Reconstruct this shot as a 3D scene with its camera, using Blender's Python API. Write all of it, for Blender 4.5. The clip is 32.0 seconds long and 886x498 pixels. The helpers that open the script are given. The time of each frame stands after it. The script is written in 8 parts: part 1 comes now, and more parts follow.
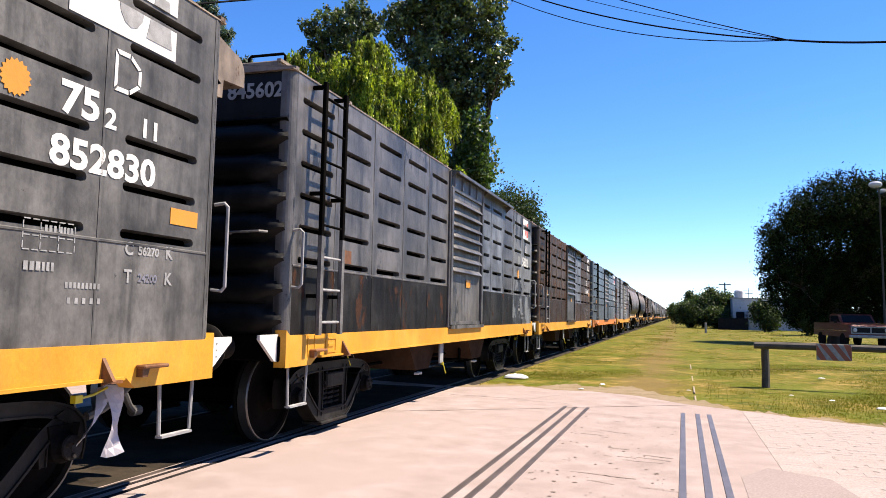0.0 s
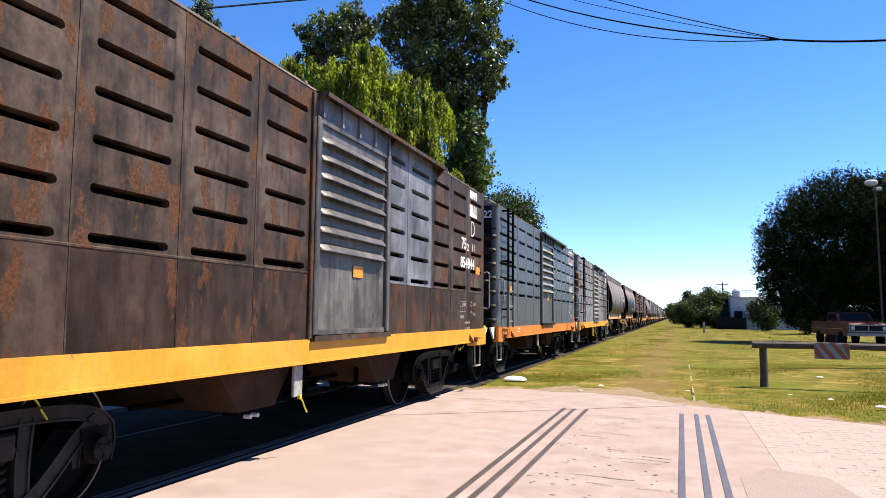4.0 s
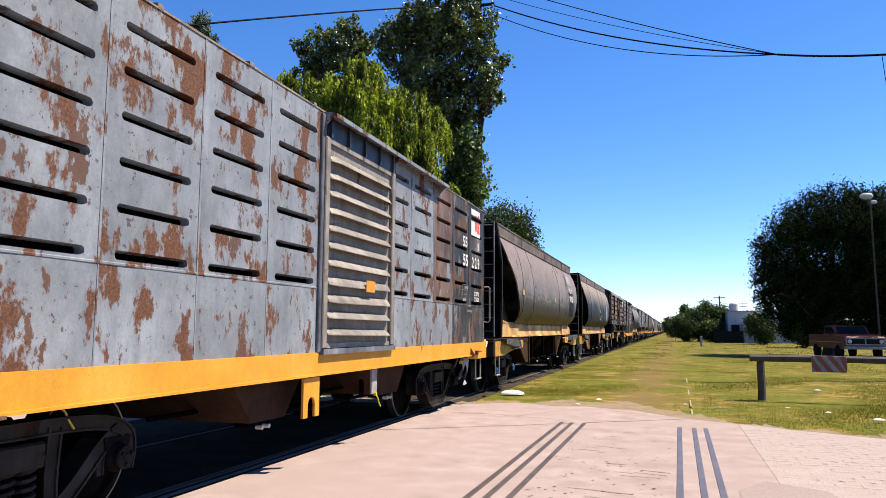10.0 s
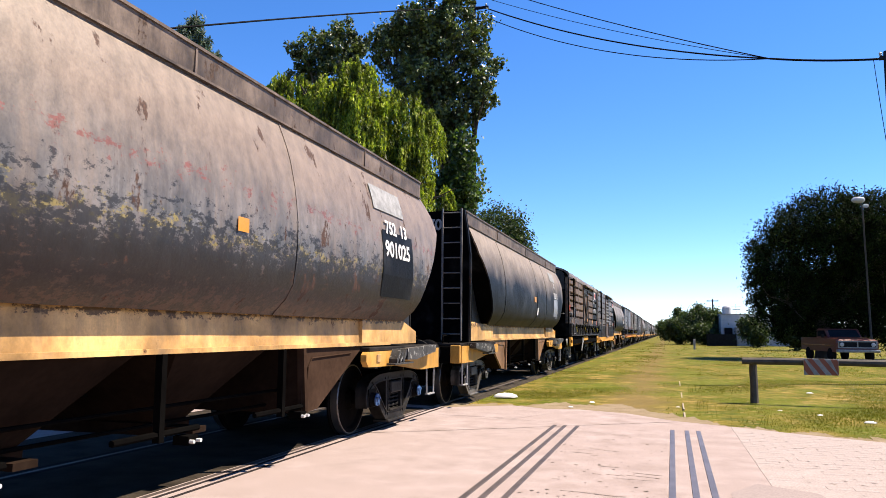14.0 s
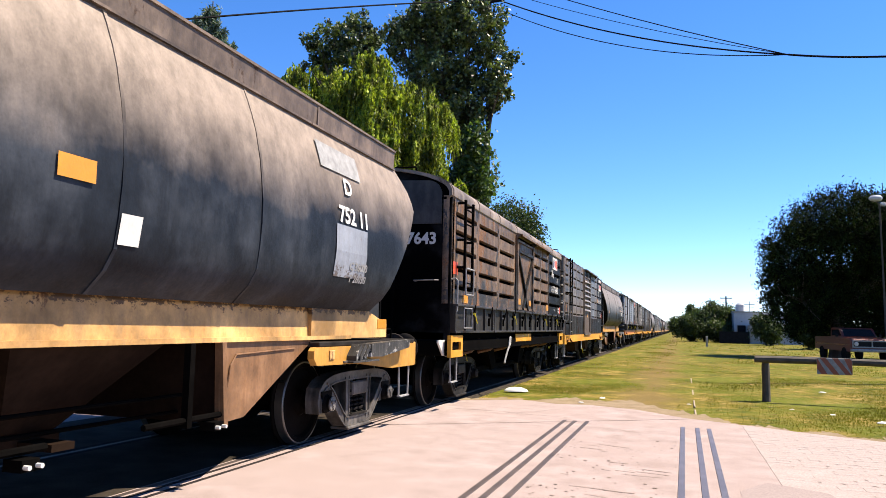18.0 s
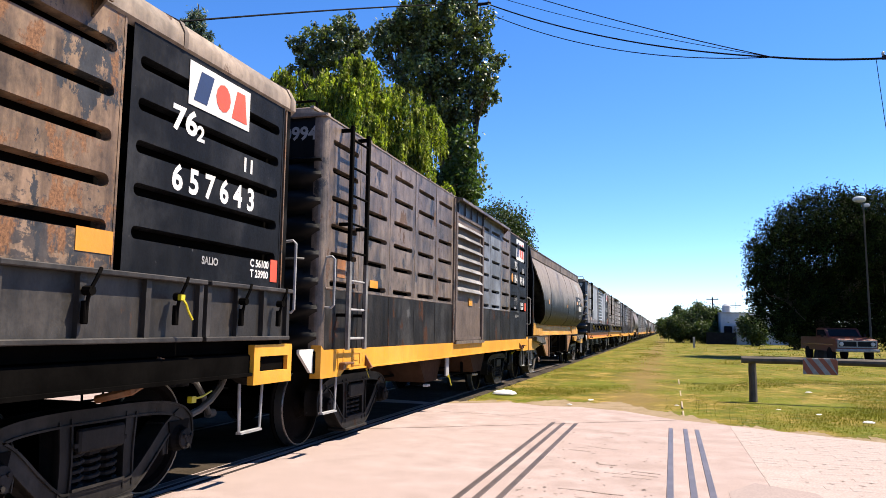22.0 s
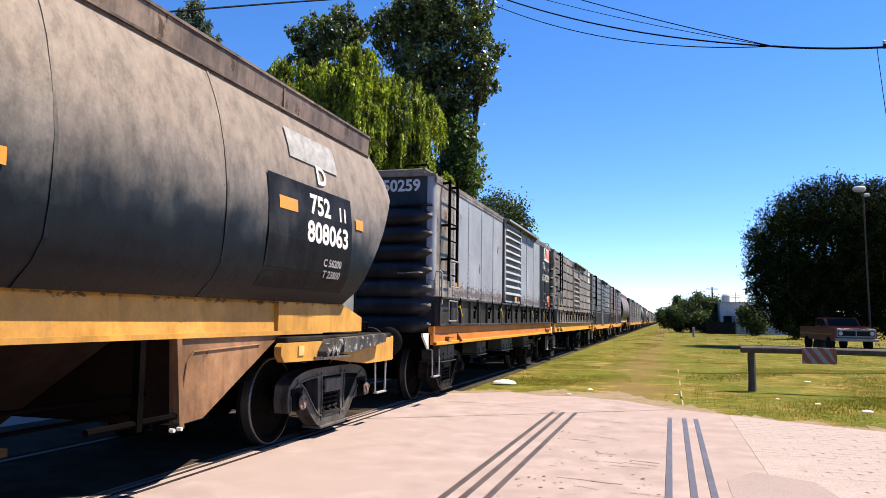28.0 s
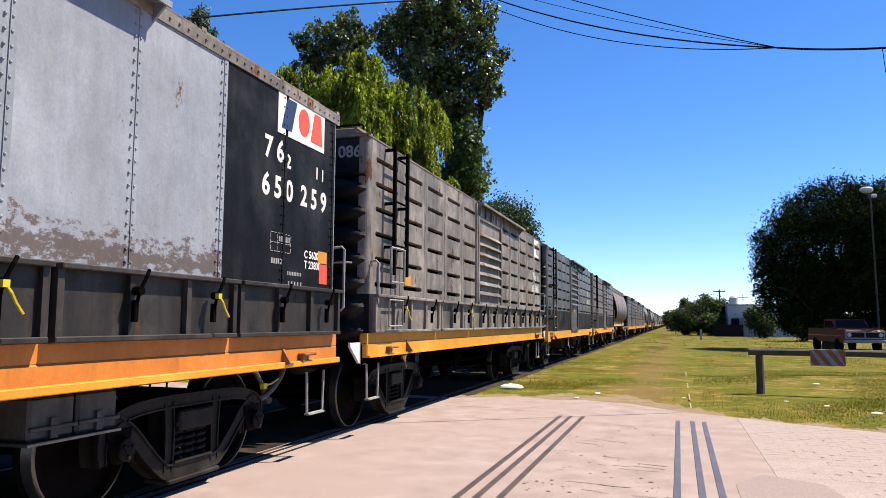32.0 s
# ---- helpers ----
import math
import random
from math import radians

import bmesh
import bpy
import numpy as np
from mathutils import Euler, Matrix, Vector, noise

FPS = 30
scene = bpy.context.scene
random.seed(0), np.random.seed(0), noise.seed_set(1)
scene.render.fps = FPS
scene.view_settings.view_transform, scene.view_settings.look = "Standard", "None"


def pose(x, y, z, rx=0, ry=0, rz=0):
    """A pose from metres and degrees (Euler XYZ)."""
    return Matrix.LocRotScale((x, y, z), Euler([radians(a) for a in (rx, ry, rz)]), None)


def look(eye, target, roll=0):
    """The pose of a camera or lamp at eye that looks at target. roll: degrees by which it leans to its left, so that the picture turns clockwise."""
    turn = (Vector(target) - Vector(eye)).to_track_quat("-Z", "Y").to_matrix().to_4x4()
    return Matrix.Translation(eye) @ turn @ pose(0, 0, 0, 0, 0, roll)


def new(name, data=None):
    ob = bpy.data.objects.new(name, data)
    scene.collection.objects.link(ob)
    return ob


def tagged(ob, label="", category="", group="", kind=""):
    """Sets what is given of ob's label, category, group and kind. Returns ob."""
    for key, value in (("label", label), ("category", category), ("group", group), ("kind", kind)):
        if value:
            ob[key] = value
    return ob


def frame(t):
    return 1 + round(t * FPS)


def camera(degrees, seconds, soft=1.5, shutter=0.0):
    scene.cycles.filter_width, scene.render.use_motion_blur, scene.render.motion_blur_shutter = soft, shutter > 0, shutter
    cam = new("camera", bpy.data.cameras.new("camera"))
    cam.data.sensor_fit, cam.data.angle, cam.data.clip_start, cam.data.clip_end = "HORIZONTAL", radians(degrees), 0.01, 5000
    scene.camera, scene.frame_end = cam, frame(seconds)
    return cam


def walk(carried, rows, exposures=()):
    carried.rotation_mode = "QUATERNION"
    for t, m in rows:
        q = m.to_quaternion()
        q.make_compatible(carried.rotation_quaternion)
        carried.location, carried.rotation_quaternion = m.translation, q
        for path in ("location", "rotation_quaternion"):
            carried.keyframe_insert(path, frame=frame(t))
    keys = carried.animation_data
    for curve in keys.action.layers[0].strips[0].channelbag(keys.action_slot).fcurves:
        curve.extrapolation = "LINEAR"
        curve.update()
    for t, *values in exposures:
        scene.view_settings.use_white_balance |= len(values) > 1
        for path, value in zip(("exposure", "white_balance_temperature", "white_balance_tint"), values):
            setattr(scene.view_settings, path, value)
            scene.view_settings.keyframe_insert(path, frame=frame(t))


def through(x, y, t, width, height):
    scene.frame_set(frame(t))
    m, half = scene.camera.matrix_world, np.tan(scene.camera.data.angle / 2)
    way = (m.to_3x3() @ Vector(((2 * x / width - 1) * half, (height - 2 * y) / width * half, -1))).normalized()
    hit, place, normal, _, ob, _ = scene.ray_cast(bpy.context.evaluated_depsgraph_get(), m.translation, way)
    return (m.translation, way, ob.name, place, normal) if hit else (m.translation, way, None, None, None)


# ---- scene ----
cam = camera(61.0, 32.0, soft=0.5)
PATH = [
    (0, pose(-0.005, -0.001, 1.370, 94.738, -1.189, 17.215)),
    (0.5, pose(-0.002, 0.012, 1.367, 94.904, -1.344, 17.074)),
    (1, pose(-0.003, 0.008, 1.367, 94.857, -1.073, 17.016)),
    (1.5, pose(0.000, 0.004, 1.367, 94.580, -0.774, 17.127)),
    (2, pose(0.003, 0.014, 1.369, 94.509, -0.309, 16.845)),
    (2.5, pose(0.003, 0.009, 1.376, 94.618, -0.221, 16.990)),
    (3, pose(0.002, 0.010, 1.370, 94.682, -0.690, 17.108)),
    (3.5, pose(0.003, 0.006, 1.375, 94.798, -0.504, 17.090)),
    (5.5, pose(0.005, -0.003, 1.380, 95.357, -0.752, 17.090)),
    (6, pose(0.006, -0.003, 1.372, 94.877, -0.940, 17.102)),
    (6.5, pose(0.001, 0.001, 1.368, 95.411, -0.855, 17.574)),
    (7, pose(0.001, -0.002, 1.372, 95.472, -0.694, 17.526)),
    (7.5, pose(0.011, -0.003, 1.372, 95.480, -0.629, 17.538)),
    (8, pose(0.009, -0.001, 1.372, 95.367, -0.791, 17.769)),
    (8.5, pose(0.011, -0.002, 1.366, 95.448, -1.083, 17.368)),
    (9, pose(0.010, 0.001, 1.374, 95.351, -0.649, 16.917)),
    (9.5, pose(0.013, 0.003, 1.370, 95.460, -0.465, 16.984)),
    (10, pose(0.005, -0.005, 1.369, 96.033, -0.394, 16.868)),
    (10.5, pose(0.009, -0.001, 1.372, 96.022, -0.218, 16.916)),
    (11, pose(0.017, 0.000, 1.374, 95.826, -0.364, 16.854)),
    (11.5, pose(0.021, 0.003, 1.375, 95.858, -0.309, 16.850)),
    (12, pose(0.015, -0.011, 1.375, 96.130, -0.346, 16.728)),
    (12.5, pose(0.020, -0.004, 1.384, 96.140, -0.429, 16.638)),
    (13, pose(0.011, -0.000, 1.372, 96.151, -0.438, 16.784)),
    (13.5, pose(0.012, -0.008, 1.365, 96.283, -0.461, 16.352)),
    (15.5, pose(0.017, 0.011, 1.376, 95.649, -0.348, 16.887)),
    (16, pose(0.016, 0.007, 1.376, 95.366, -0.461, 17.066)),
    (16.5, pose(0.013, 0.009, 1.374, 95.713, -0.837, 17.101)),
    (17, pose(0.011, -0.012, 1.364, 95.811, -0.940, 16.952)),
    (17.5, pose(0.022, -0.004, 1.377, 96.041, -0.875, 17.134)),
    (18, pose(0.022, -0.004, 1.371, 95.727, -1.289, 17.282)),
    (18.5, pose(0.020, 0.007, 1.374, 95.648, -1.318, 16.903)),
    (19, pose(0.014, -0.000, 1.373, 95.742, -1.259, 16.796)),
    (19.5, pose(0.020, -0.001, 1.371, 95.820, -1.302, 16.285)),
    (20, pose(0.028, 0.004, 1.372, 95.855, -0.835, 16.404)),
    (20.5, pose(0.029, -0.004, 1.379, 95.930, -0.816, 16.453)),
    (21, pose(0.017, -0.003, 1.375, 95.898, -0.737, 16.335)),
    (21.5, pose(0.017, -0.002, 1.375, 95.880, -0.825, 16.291)),
    (22, pose(0.018, 0.008, 1.374, 95.958, -0.893, 16.390)),
    (22.5, pose(0.029, 0.002, 1.370, 95.929, -0.822, 16.463)),
    (23, pose(0.021, 0.002, 1.375, 95.849, -0.666, 16.177)),
    (23.5, pose(0.018, -0.002, 1.375, 95.734, -0.614, 16.181)),
    (24, pose(0.031, 0.009, 1.378, 95.449, -0.528, 16.019)),
    (24.5, pose(0.026, 0.007, 1.375, 95.337, -0.499, 16.224)),
    (25, pose(0.024, 0.003, 1.370, 95.361, -0.603, 16.124)),
    (25.5, pose(0.022, 0.002, 1.373, 95.201, -0.702, 16.414)),
    (27.5, pose(0.016, 0.013, 1.372, 95.337, -0.822, 16.472)),
    (28, pose(0.021, 0.010, 1.374, 95.209, -0.813, 16.382)),
    (28.5, pose(0.023, 0.006, 1.371, 94.966, -0.565, 16.407)),
    (29, pose(0.022, 0.005, 1.376, 95.154, -0.442, 16.435)),
    (29.5, pose(0.024, 0.006, 1.370, 95.153, -0.605, 16.923)),
    (30, pose(0.026, -0.003, 1.370, 95.230, -0.417, 17.198)),
    (30.5, pose(0.027, -0.007, 1.375, 95.691, -0.128, 17.020)),
    (31, pose(0.024, 0.003, 1.377, 95.615, -0.063, 16.912)),
    (31.5, pose(0.020, 0.002, 1.375, 95.546, -0.326, 16.878)),
    (32, pose(0.026, -0.001, 1.372, 95.556, -0.377, 16.886)),
]
EXPOSURE = [(0, 1.52), (1, 1.50), (2, 1.43), (3, 1.46), (6, 1.52), (8, 1.46), (9, 1.40), (10, 1.32), (11, 1.26), (12, 1.40), (13, 1.45), (16, 1.55), (22, 1.55), (24, 1.46), (28, 1.43), (29, 1.43), (31, 1.26), (32, 1.26)]
walk(cam, PATH, EXPOSURE)

# ---- light ----
SUN_DIR = Vector((0.58, 0.30, 1.0)).normalized()
world = bpy.data.worlds.new("sky")
scene.world = world
world.use_nodes = True
wn = world.node_tree.nodes
wl = world.node_tree.links
sky = wn.new("ShaderNodeTexSky")
sky.sky_type = "NISHITA"
sky.sun_disc = False
sky.sun_elevation = math.asin(SUN_DIR.z)
sky.sun_rotation = math.atan2(SUN_DIR.x, SUN_DIR.y)
sky.altitude = 2500
sky.air_density = 1.0
sky.dust_density = 0.05
sky.ozone_density = 4.0
wn["Background"].inputs["Strength"].default_value = 0.085
sat = wn.new("ShaderNodeHueSaturation")
sat.inputs["Saturation"].default_value = 1.22
tint = wn.new("ShaderNodeMix")
tint.data_type = "RGBA"
tint.blend_type = "MULTIPLY"
tint.inputs[0].default_value = 1.0
tint.inputs[7].default_value = (1.0, 0.955, 1.08, 1)
wl.new(sky.outputs[0], sat.inputs["Color"])
wl.new(sat.outputs[0], tint.inputs[6])
wl.new(tint.outputs[2], wn["Background"].inputs["Color"])
sun_data = bpy.data.lights.new("sun", "SUN")
sun_data.energy = 5.0
sun_data.angle = radians(0.5)
sun_data.color = (1.0, 0.865, 0.70)
sun = new("sun", sun_data)
sun.matrix_world = look(SUN_DIR * 60, (0, 0, 0))


# ---- materials ----
def ramp(nt, fac, stops):
    r = nt.nodes.new("ShaderNodeValToRGB")
    els = r.color_ramp.elements
    while len(els) < len(stops):
        els.new(0.5)
    for e, (p, c) in zip(els, stops):
        e.position = p
        e.color = (c, c, c, 1) if isinstance(c, (int, float)) else (*c, 1)
    nt.links.new(fac, r.inputs[0])
    return r.outputs[0]


def mix(nt, fac, a, b, mode="MIX"):
    m = nt.nodes.new("ShaderNodeMix")
    m.data_type = "RGBA"
    m.blend_type = mode
    for sock, v in ((m.inputs[0], fac), (m.inputs[6], a), (m.inputs[7], b)):
        if isinstance(v, bpy.types.NodeSocket):
            nt.links.new(v, sock)
        elif isinstance(v, (int, float)):
            sock.default_value = v
        else:
            sock.default_value = (*v, 1)
    return m.outputs[2]


def math_node(nt, op, a, b=0.0):
    m = nt.nodes.new("ShaderNodeMath")
    m.operation = op
    for sock, v in ((m.inputs[0], a), (m.inputs[1], b)):
        if isinstance(v, bpy.types.NodeSocket):
            nt.links.new(v, sock)
        else:
            sock.default_value = v
    return m.outputs[0]


def coords(nt, scale=(1, 1, 1), spread=9.0):
    """Object coordinates, shifted object by object."""
    tc = nt.nodes.new("ShaderNodeTexCoord")
    info = nt.nodes.new("ShaderNodeObjectInfo")
    sh = math_node(nt, "MULTIPLY", info.outputs["Random"], spread)
    ad = nt.nodes.new("ShaderNodeVectorMath")
    ad.operation = "ADD"
    nt.links.new(tc.outputs["Object"], ad.inputs[0])
    nt.links.new(sh, ad.inputs[1])
    mp = nt.nodes.new("ShaderNodeMapping")
    mp.inputs["Scale"].default_value = scale
    nt.links.new(ad.outputs[0], mp.inputs[0])
    return mp.outputs[0]


def noise_tex(nt, vec, scale, detail=4.0, rough=0.55):
    n = nt.nodes.new("ShaderNodeTexNoise")
    n.inputs["Scale"].default_value = scale
    n.inputs["Detail"].default_value = detail
    n.inputs["Roughness"].default_value = rough
    nt.links.new(vec, n.inputs["Vector"])
    return n.outputs["Fac"]


def base_mat(name, rough=0.6, metal=0.0):
    m = bpy.data.materials.new(name)
    m.use_nodes = True
    nt = m.node_tree
    b = nt.nodes["Principled BSDF"]
    b.inputs["Roughness"].default_value = rough
    b.inputs["Metallic"].default_value = metal
    return m, nt, b


def add_bump(nt, b, height, strength=0.3, dist=0.01):
    bp = nt.nodes.new("ShaderNodeBump")
    bp.inputs["Strength"].default_value = strength
    bp.inputs["Distance"].default_value = dist
    nt.links.new(height, bp.inputs["Height"])
    nt.links.new(bp.outputs[0], b.inputs["Normal"])


def plain(name, col, rough=0.6, metal=0.0, grain=0.25, scale=14.0):
    """A simple surface with blotches at two scales and a fine relief."""
    m, nt, b = base_mat(name, rough, metal)
    v = coords(nt)
    big = noise_tex(nt, v, scale * 0.25)
    fine = noise_tex(nt, v, scale * 3)
    lo = tuple(c * (1 - grain) for c in col)
    hi = tuple(min(1, c * (1 + grain)) for c in col)
    if max(col) < 0.05:
        b.inputs["Specular IOR Level"].default_value = 0.015
    c1 = ramp(nt, big, [(0.3, lo), (0.7, hi)])
    c2 = ramp(nt, fine, [(0.3, 1 - grain * 0.6), (0.7, 1.0)])
    nt.links.new(mix(nt, 1.0, c1, c2, "MULTIPLY"), b.inputs["Base Color"])
    add_bump(nt, b, fine, 0.25, 0.004)
    return m


def paint(name, col, rust=(0.075, 0.031, 0.015), rust_at=0.62, dust=0.25, dust_col=(0.20, 0.17, 0.136), chips=0.68,
          chip_col=(0.02, 0.02, 0.022), rough=0.5, top_dust=None, grime=0.5, peel=None, low_rust=0.0, spec=0.3, fade=0.55, scuffs=(), low_coat=None, mottle=0.4):
    """Weathered wagon paint: faded patches, runs of dirt down the plates, rust, peeled and chipped spots, dust.
    top_dust: heights between which dust takes over; peel: colour below the paint and its threshold."""
    m, nt, b = base_mat(name, rough)
    b.inputs["Specular IOR Level"].default_value = spec
    v = coords(nt)
    vs = coords(nt, (2.2, 2.2, 0.22))
    vn = coords(nt, (5.5, 5.5, 0.28))
    vr = coords(nt, (1.0, 1.0, 0.55))
    patch = noise_tex(nt, v, 1.3, 5, 0.6)
    streak = noise_tex(nt, vs, 3.0, 5, 0.6)
    thin = noise_tex(nt, vn, 2.0, 4, 0.6)
    fine = noise_tex(nt, v, 48, 6, 0.7)
    mid = noise_tex(nt, vr, 3.2, 9, 0.68)
    dark = tuple(c * (1 - fade) for c in col)
    lite = tuple(min(0.8, c * (1 + fade) + 0.015) for c in col)
    c = ramp(nt, patch, [(0.34, dark), (0.50, col), (0.66, lite)])
    c = mix(nt, math_node(nt, "MULTIPLY", ramp(nt, streak, [(0.46, 0.0), (0.66, 1.0)]), dust), c, dust_col)
    c = mix(nt, math_node(nt, "MULTIPLY", ramp(nt, thin, [(0.52, 0.0), (0.68, 1.0)]), dust * 0.4), c, dust_col)
    c = mix(nt, math_node(nt, "MULTIPLY", ramp(nt, streak, [(0.30, 1.0), (0.47, 0.0)]), grime), c, tuple(x * 0.35 for x in col))
    c = mix(nt, math_node(nt, "MULTIPLY", ramp(nt, thin, [(0.30, 1.0), (0.45, 0.0)]), grime * 0.5), c, tuple(x * 0.4 for x in col))
    if peel:
        pm = ramp(nt, noise_tex(nt, vr, 2.1, 12, 0.72), [(peel[1], 0.0), (peel[1] + 0.015, 1.0)])
        c = mix(nt, pm, c, mix(nt, ramp(nt, fine, [(0.35, 0.0), (0.7, 0.45)]), peel[0], tuple(x * 0.4 for x in peel[0])))
    tc = nt.nodes.new("ShaderNodeTexCoord")
    sep = nt.nodes.new("ShaderNodeSeparateXYZ")
    nt.links.new(tc.outputs["Object"], sep.inputs[0])
    # Blends to a darker colour towards the bottom.
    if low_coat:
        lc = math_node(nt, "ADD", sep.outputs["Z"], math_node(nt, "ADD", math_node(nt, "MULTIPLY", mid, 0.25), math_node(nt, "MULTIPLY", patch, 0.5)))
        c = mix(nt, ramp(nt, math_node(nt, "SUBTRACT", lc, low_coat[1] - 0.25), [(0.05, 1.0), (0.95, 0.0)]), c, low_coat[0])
    if low_rust:
        low = math_node(nt, "SUBTRACT", 2.35, sep.outputs["Z"])
        low = math_node(nt, "MULTIPLY", low, math_node(nt, "ADD", thin, math_node(nt, "MULTIPLY", mid, 0.8)))
        c = mix(nt, math_node(nt, "MULTIPLY", ramp(nt, low, [(0.15, 0.0), (0.45, 1.0)]), low_rust), c, rust)
    if top_dust:
        up = math_node(nt, "ADD", sep.outputs["Z"], math_node(nt, "ADD", math_node(nt, "MULTIPLY", mid, 0.16), math_node(nt, "MULTIPLY", patch, 0.75)))
        span = math_node(nt, "DIVIDE", math_node(nt, "SUBTRACT", up, top_dust[0] + 0.455), top_dust[1] - top_dust[0])
        dc = mix(nt, ramp(nt, thin, [(0.42, 0.0), (0.62, 0.3)]), dust_col, tuple(x * 0.62 for x in dust_col))
        c = mix(nt, math_node(nt, "MULTIPLY", ramp(nt, span, [(0.0, 0.0), (1.0, 1.0)]), 0.92), c, dc)
    for k, (zs, half, col_s, at) in enumerate(scuffs):
        n = noise_tex(nt, coords(nt, (1.6, 1.6, 3.0), 5.0 + 3 * k), 5.0, 10, 0.75)
        off = math_node(nt, "ABSOLUTE", math_node(nt, "SUBTRACT", sep.outputs["Z"], zs))
        band = math_node(nt, "MULTIPLY", math_node(nt, "DIVIDE", off, half), 0.12)
        c = mix(nt, ramp(nt, math_node(nt, "SUBTRACT", n, band), [(at, 0.0), (at + 0.05, 0.85)]), c, col_s)
    blot = noise_tex(nt, coords(nt, (1.0, 1.0, 0.7)), 6.5, 9, 0.72)
    c = mix(nt, 1.0, c, ramp(nt, blot, [(0.36, 1.0 - mottle), (0.50, 1.0 - mottle * 0.25), (0.64, 1.0 + mottle * 0.3)]), "MULTIPLY")
    rmask = ramp(nt, mid, [(rust_at, 0.0), (rust_at + 0.04, 1.0)])
    rcol = ramp(nt, fine, [(0.3, tuple(x * 0.45 for x in rust)), (0.7, tuple(x * 1.7 for x in rust))])
    c = mix(nt, rmask, c, rcol)
    chip = math_node(nt, "MULTIPLY", ramp(nt, noise_tex(nt, v, 12, 6, 0.7), [(chips, 0.0), (chips + 0.02, 1.0)]), 0.85)
    c = mix(nt, chip, c, chip_col)
    c = mix(nt, 1.0, c, ramp(nt, fine, [(0.32, 0.80), (0.66, 1.0)]), "MULTIPLY")
    nt.links.new(c, b.inputs["Base Color"])
    r = ramp(nt, math_node(nt, "MAXIMUM", rmask, math_node(nt, "MULTIPLY", fine, 0.9)), [(0.2, rough - 0.12), (0.9, min(0.95, rough + 0.35))])
    nt.links.new(r, b.inputs["Roughness"])
    add_bump(nt, b, math_node(nt, "ADD", math_node(nt, "MULTIPLY", patch, 1.6), math_node(nt, "MULTIPLY", mid, 0.5)), 0.4, 0.02)
    return m


def two_tone(name, a, bcol, scale, lo, hi, rough=0.9, bump=0.4, fine_scale=60, third=None, fleck=0.72):
    m, nt, b = base_mat(name, rough)
    b.inputs["Specular IOR Level"].default_value = 0.03
    v = coords(nt, spread=0.0)
    n1 = noise_tex(nt, v, scale, 6, 0.6)
    n2 = noise_tex(nt, v, fine_scale, 4, 0.65)
    n3 = noise_tex(nt, v, scale * 0.17, 4, 0.6)
    c = ramp(nt, n1, [(lo, a), (hi, bcol)])
    if third:
        c = mix(nt, ramp(nt, n3, [(0.48, 0.0), (0.62, 1.0)]), c, third)
    c = mix(nt, 1.0, c, ramp(nt, n2, [(0.3, fleck), (0.65, 1.0)]), "MULTIPLY")
    nt.links.new(c, b.inputs["Base Color"])
    add_bump(nt, b, n2, bump, 0.01)
    return m


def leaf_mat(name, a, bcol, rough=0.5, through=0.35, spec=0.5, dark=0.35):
    """Leaves: colour varies leaf by leaf, shade between clumps is painted in (dark sets its depth), some light passes
    through.
    """
    m, nt, b = base_mat(name, rough)
    b.inputs["Specular IOR Level"].default_value = spec
    geo = nt.nodes.new("ShaderNodeNewGeometry")
    c = ramp(nt, geo.outputs["Random Per Island"], [(0.0, a), (1.0, bcol)])
    # Noise multiplied into the colour as shade between the leaf clumps.
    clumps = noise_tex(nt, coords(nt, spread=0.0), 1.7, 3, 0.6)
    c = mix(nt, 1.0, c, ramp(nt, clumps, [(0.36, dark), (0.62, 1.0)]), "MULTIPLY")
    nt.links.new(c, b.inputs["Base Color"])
    tr = nt.nodes.new("ShaderNodeBsdfTranslucent")
    nt.links.new(mix(nt, 1.0, c, (1.2, 1.35, 0.5), "MULTIPLY"), tr.inputs["Color"])
    ms = nt.nodes.new("ShaderNodeMixShader")
    ms.inputs[0].default_value = through
    nt.links.new(b.outputs[0], ms.inputs[1])
    nt.links.new(tr.outputs[0], ms.inputs[2])
    nt.links.new(ms.outputs[0], nt.nodes["Material Output"].inputs["Surface"])
    return m


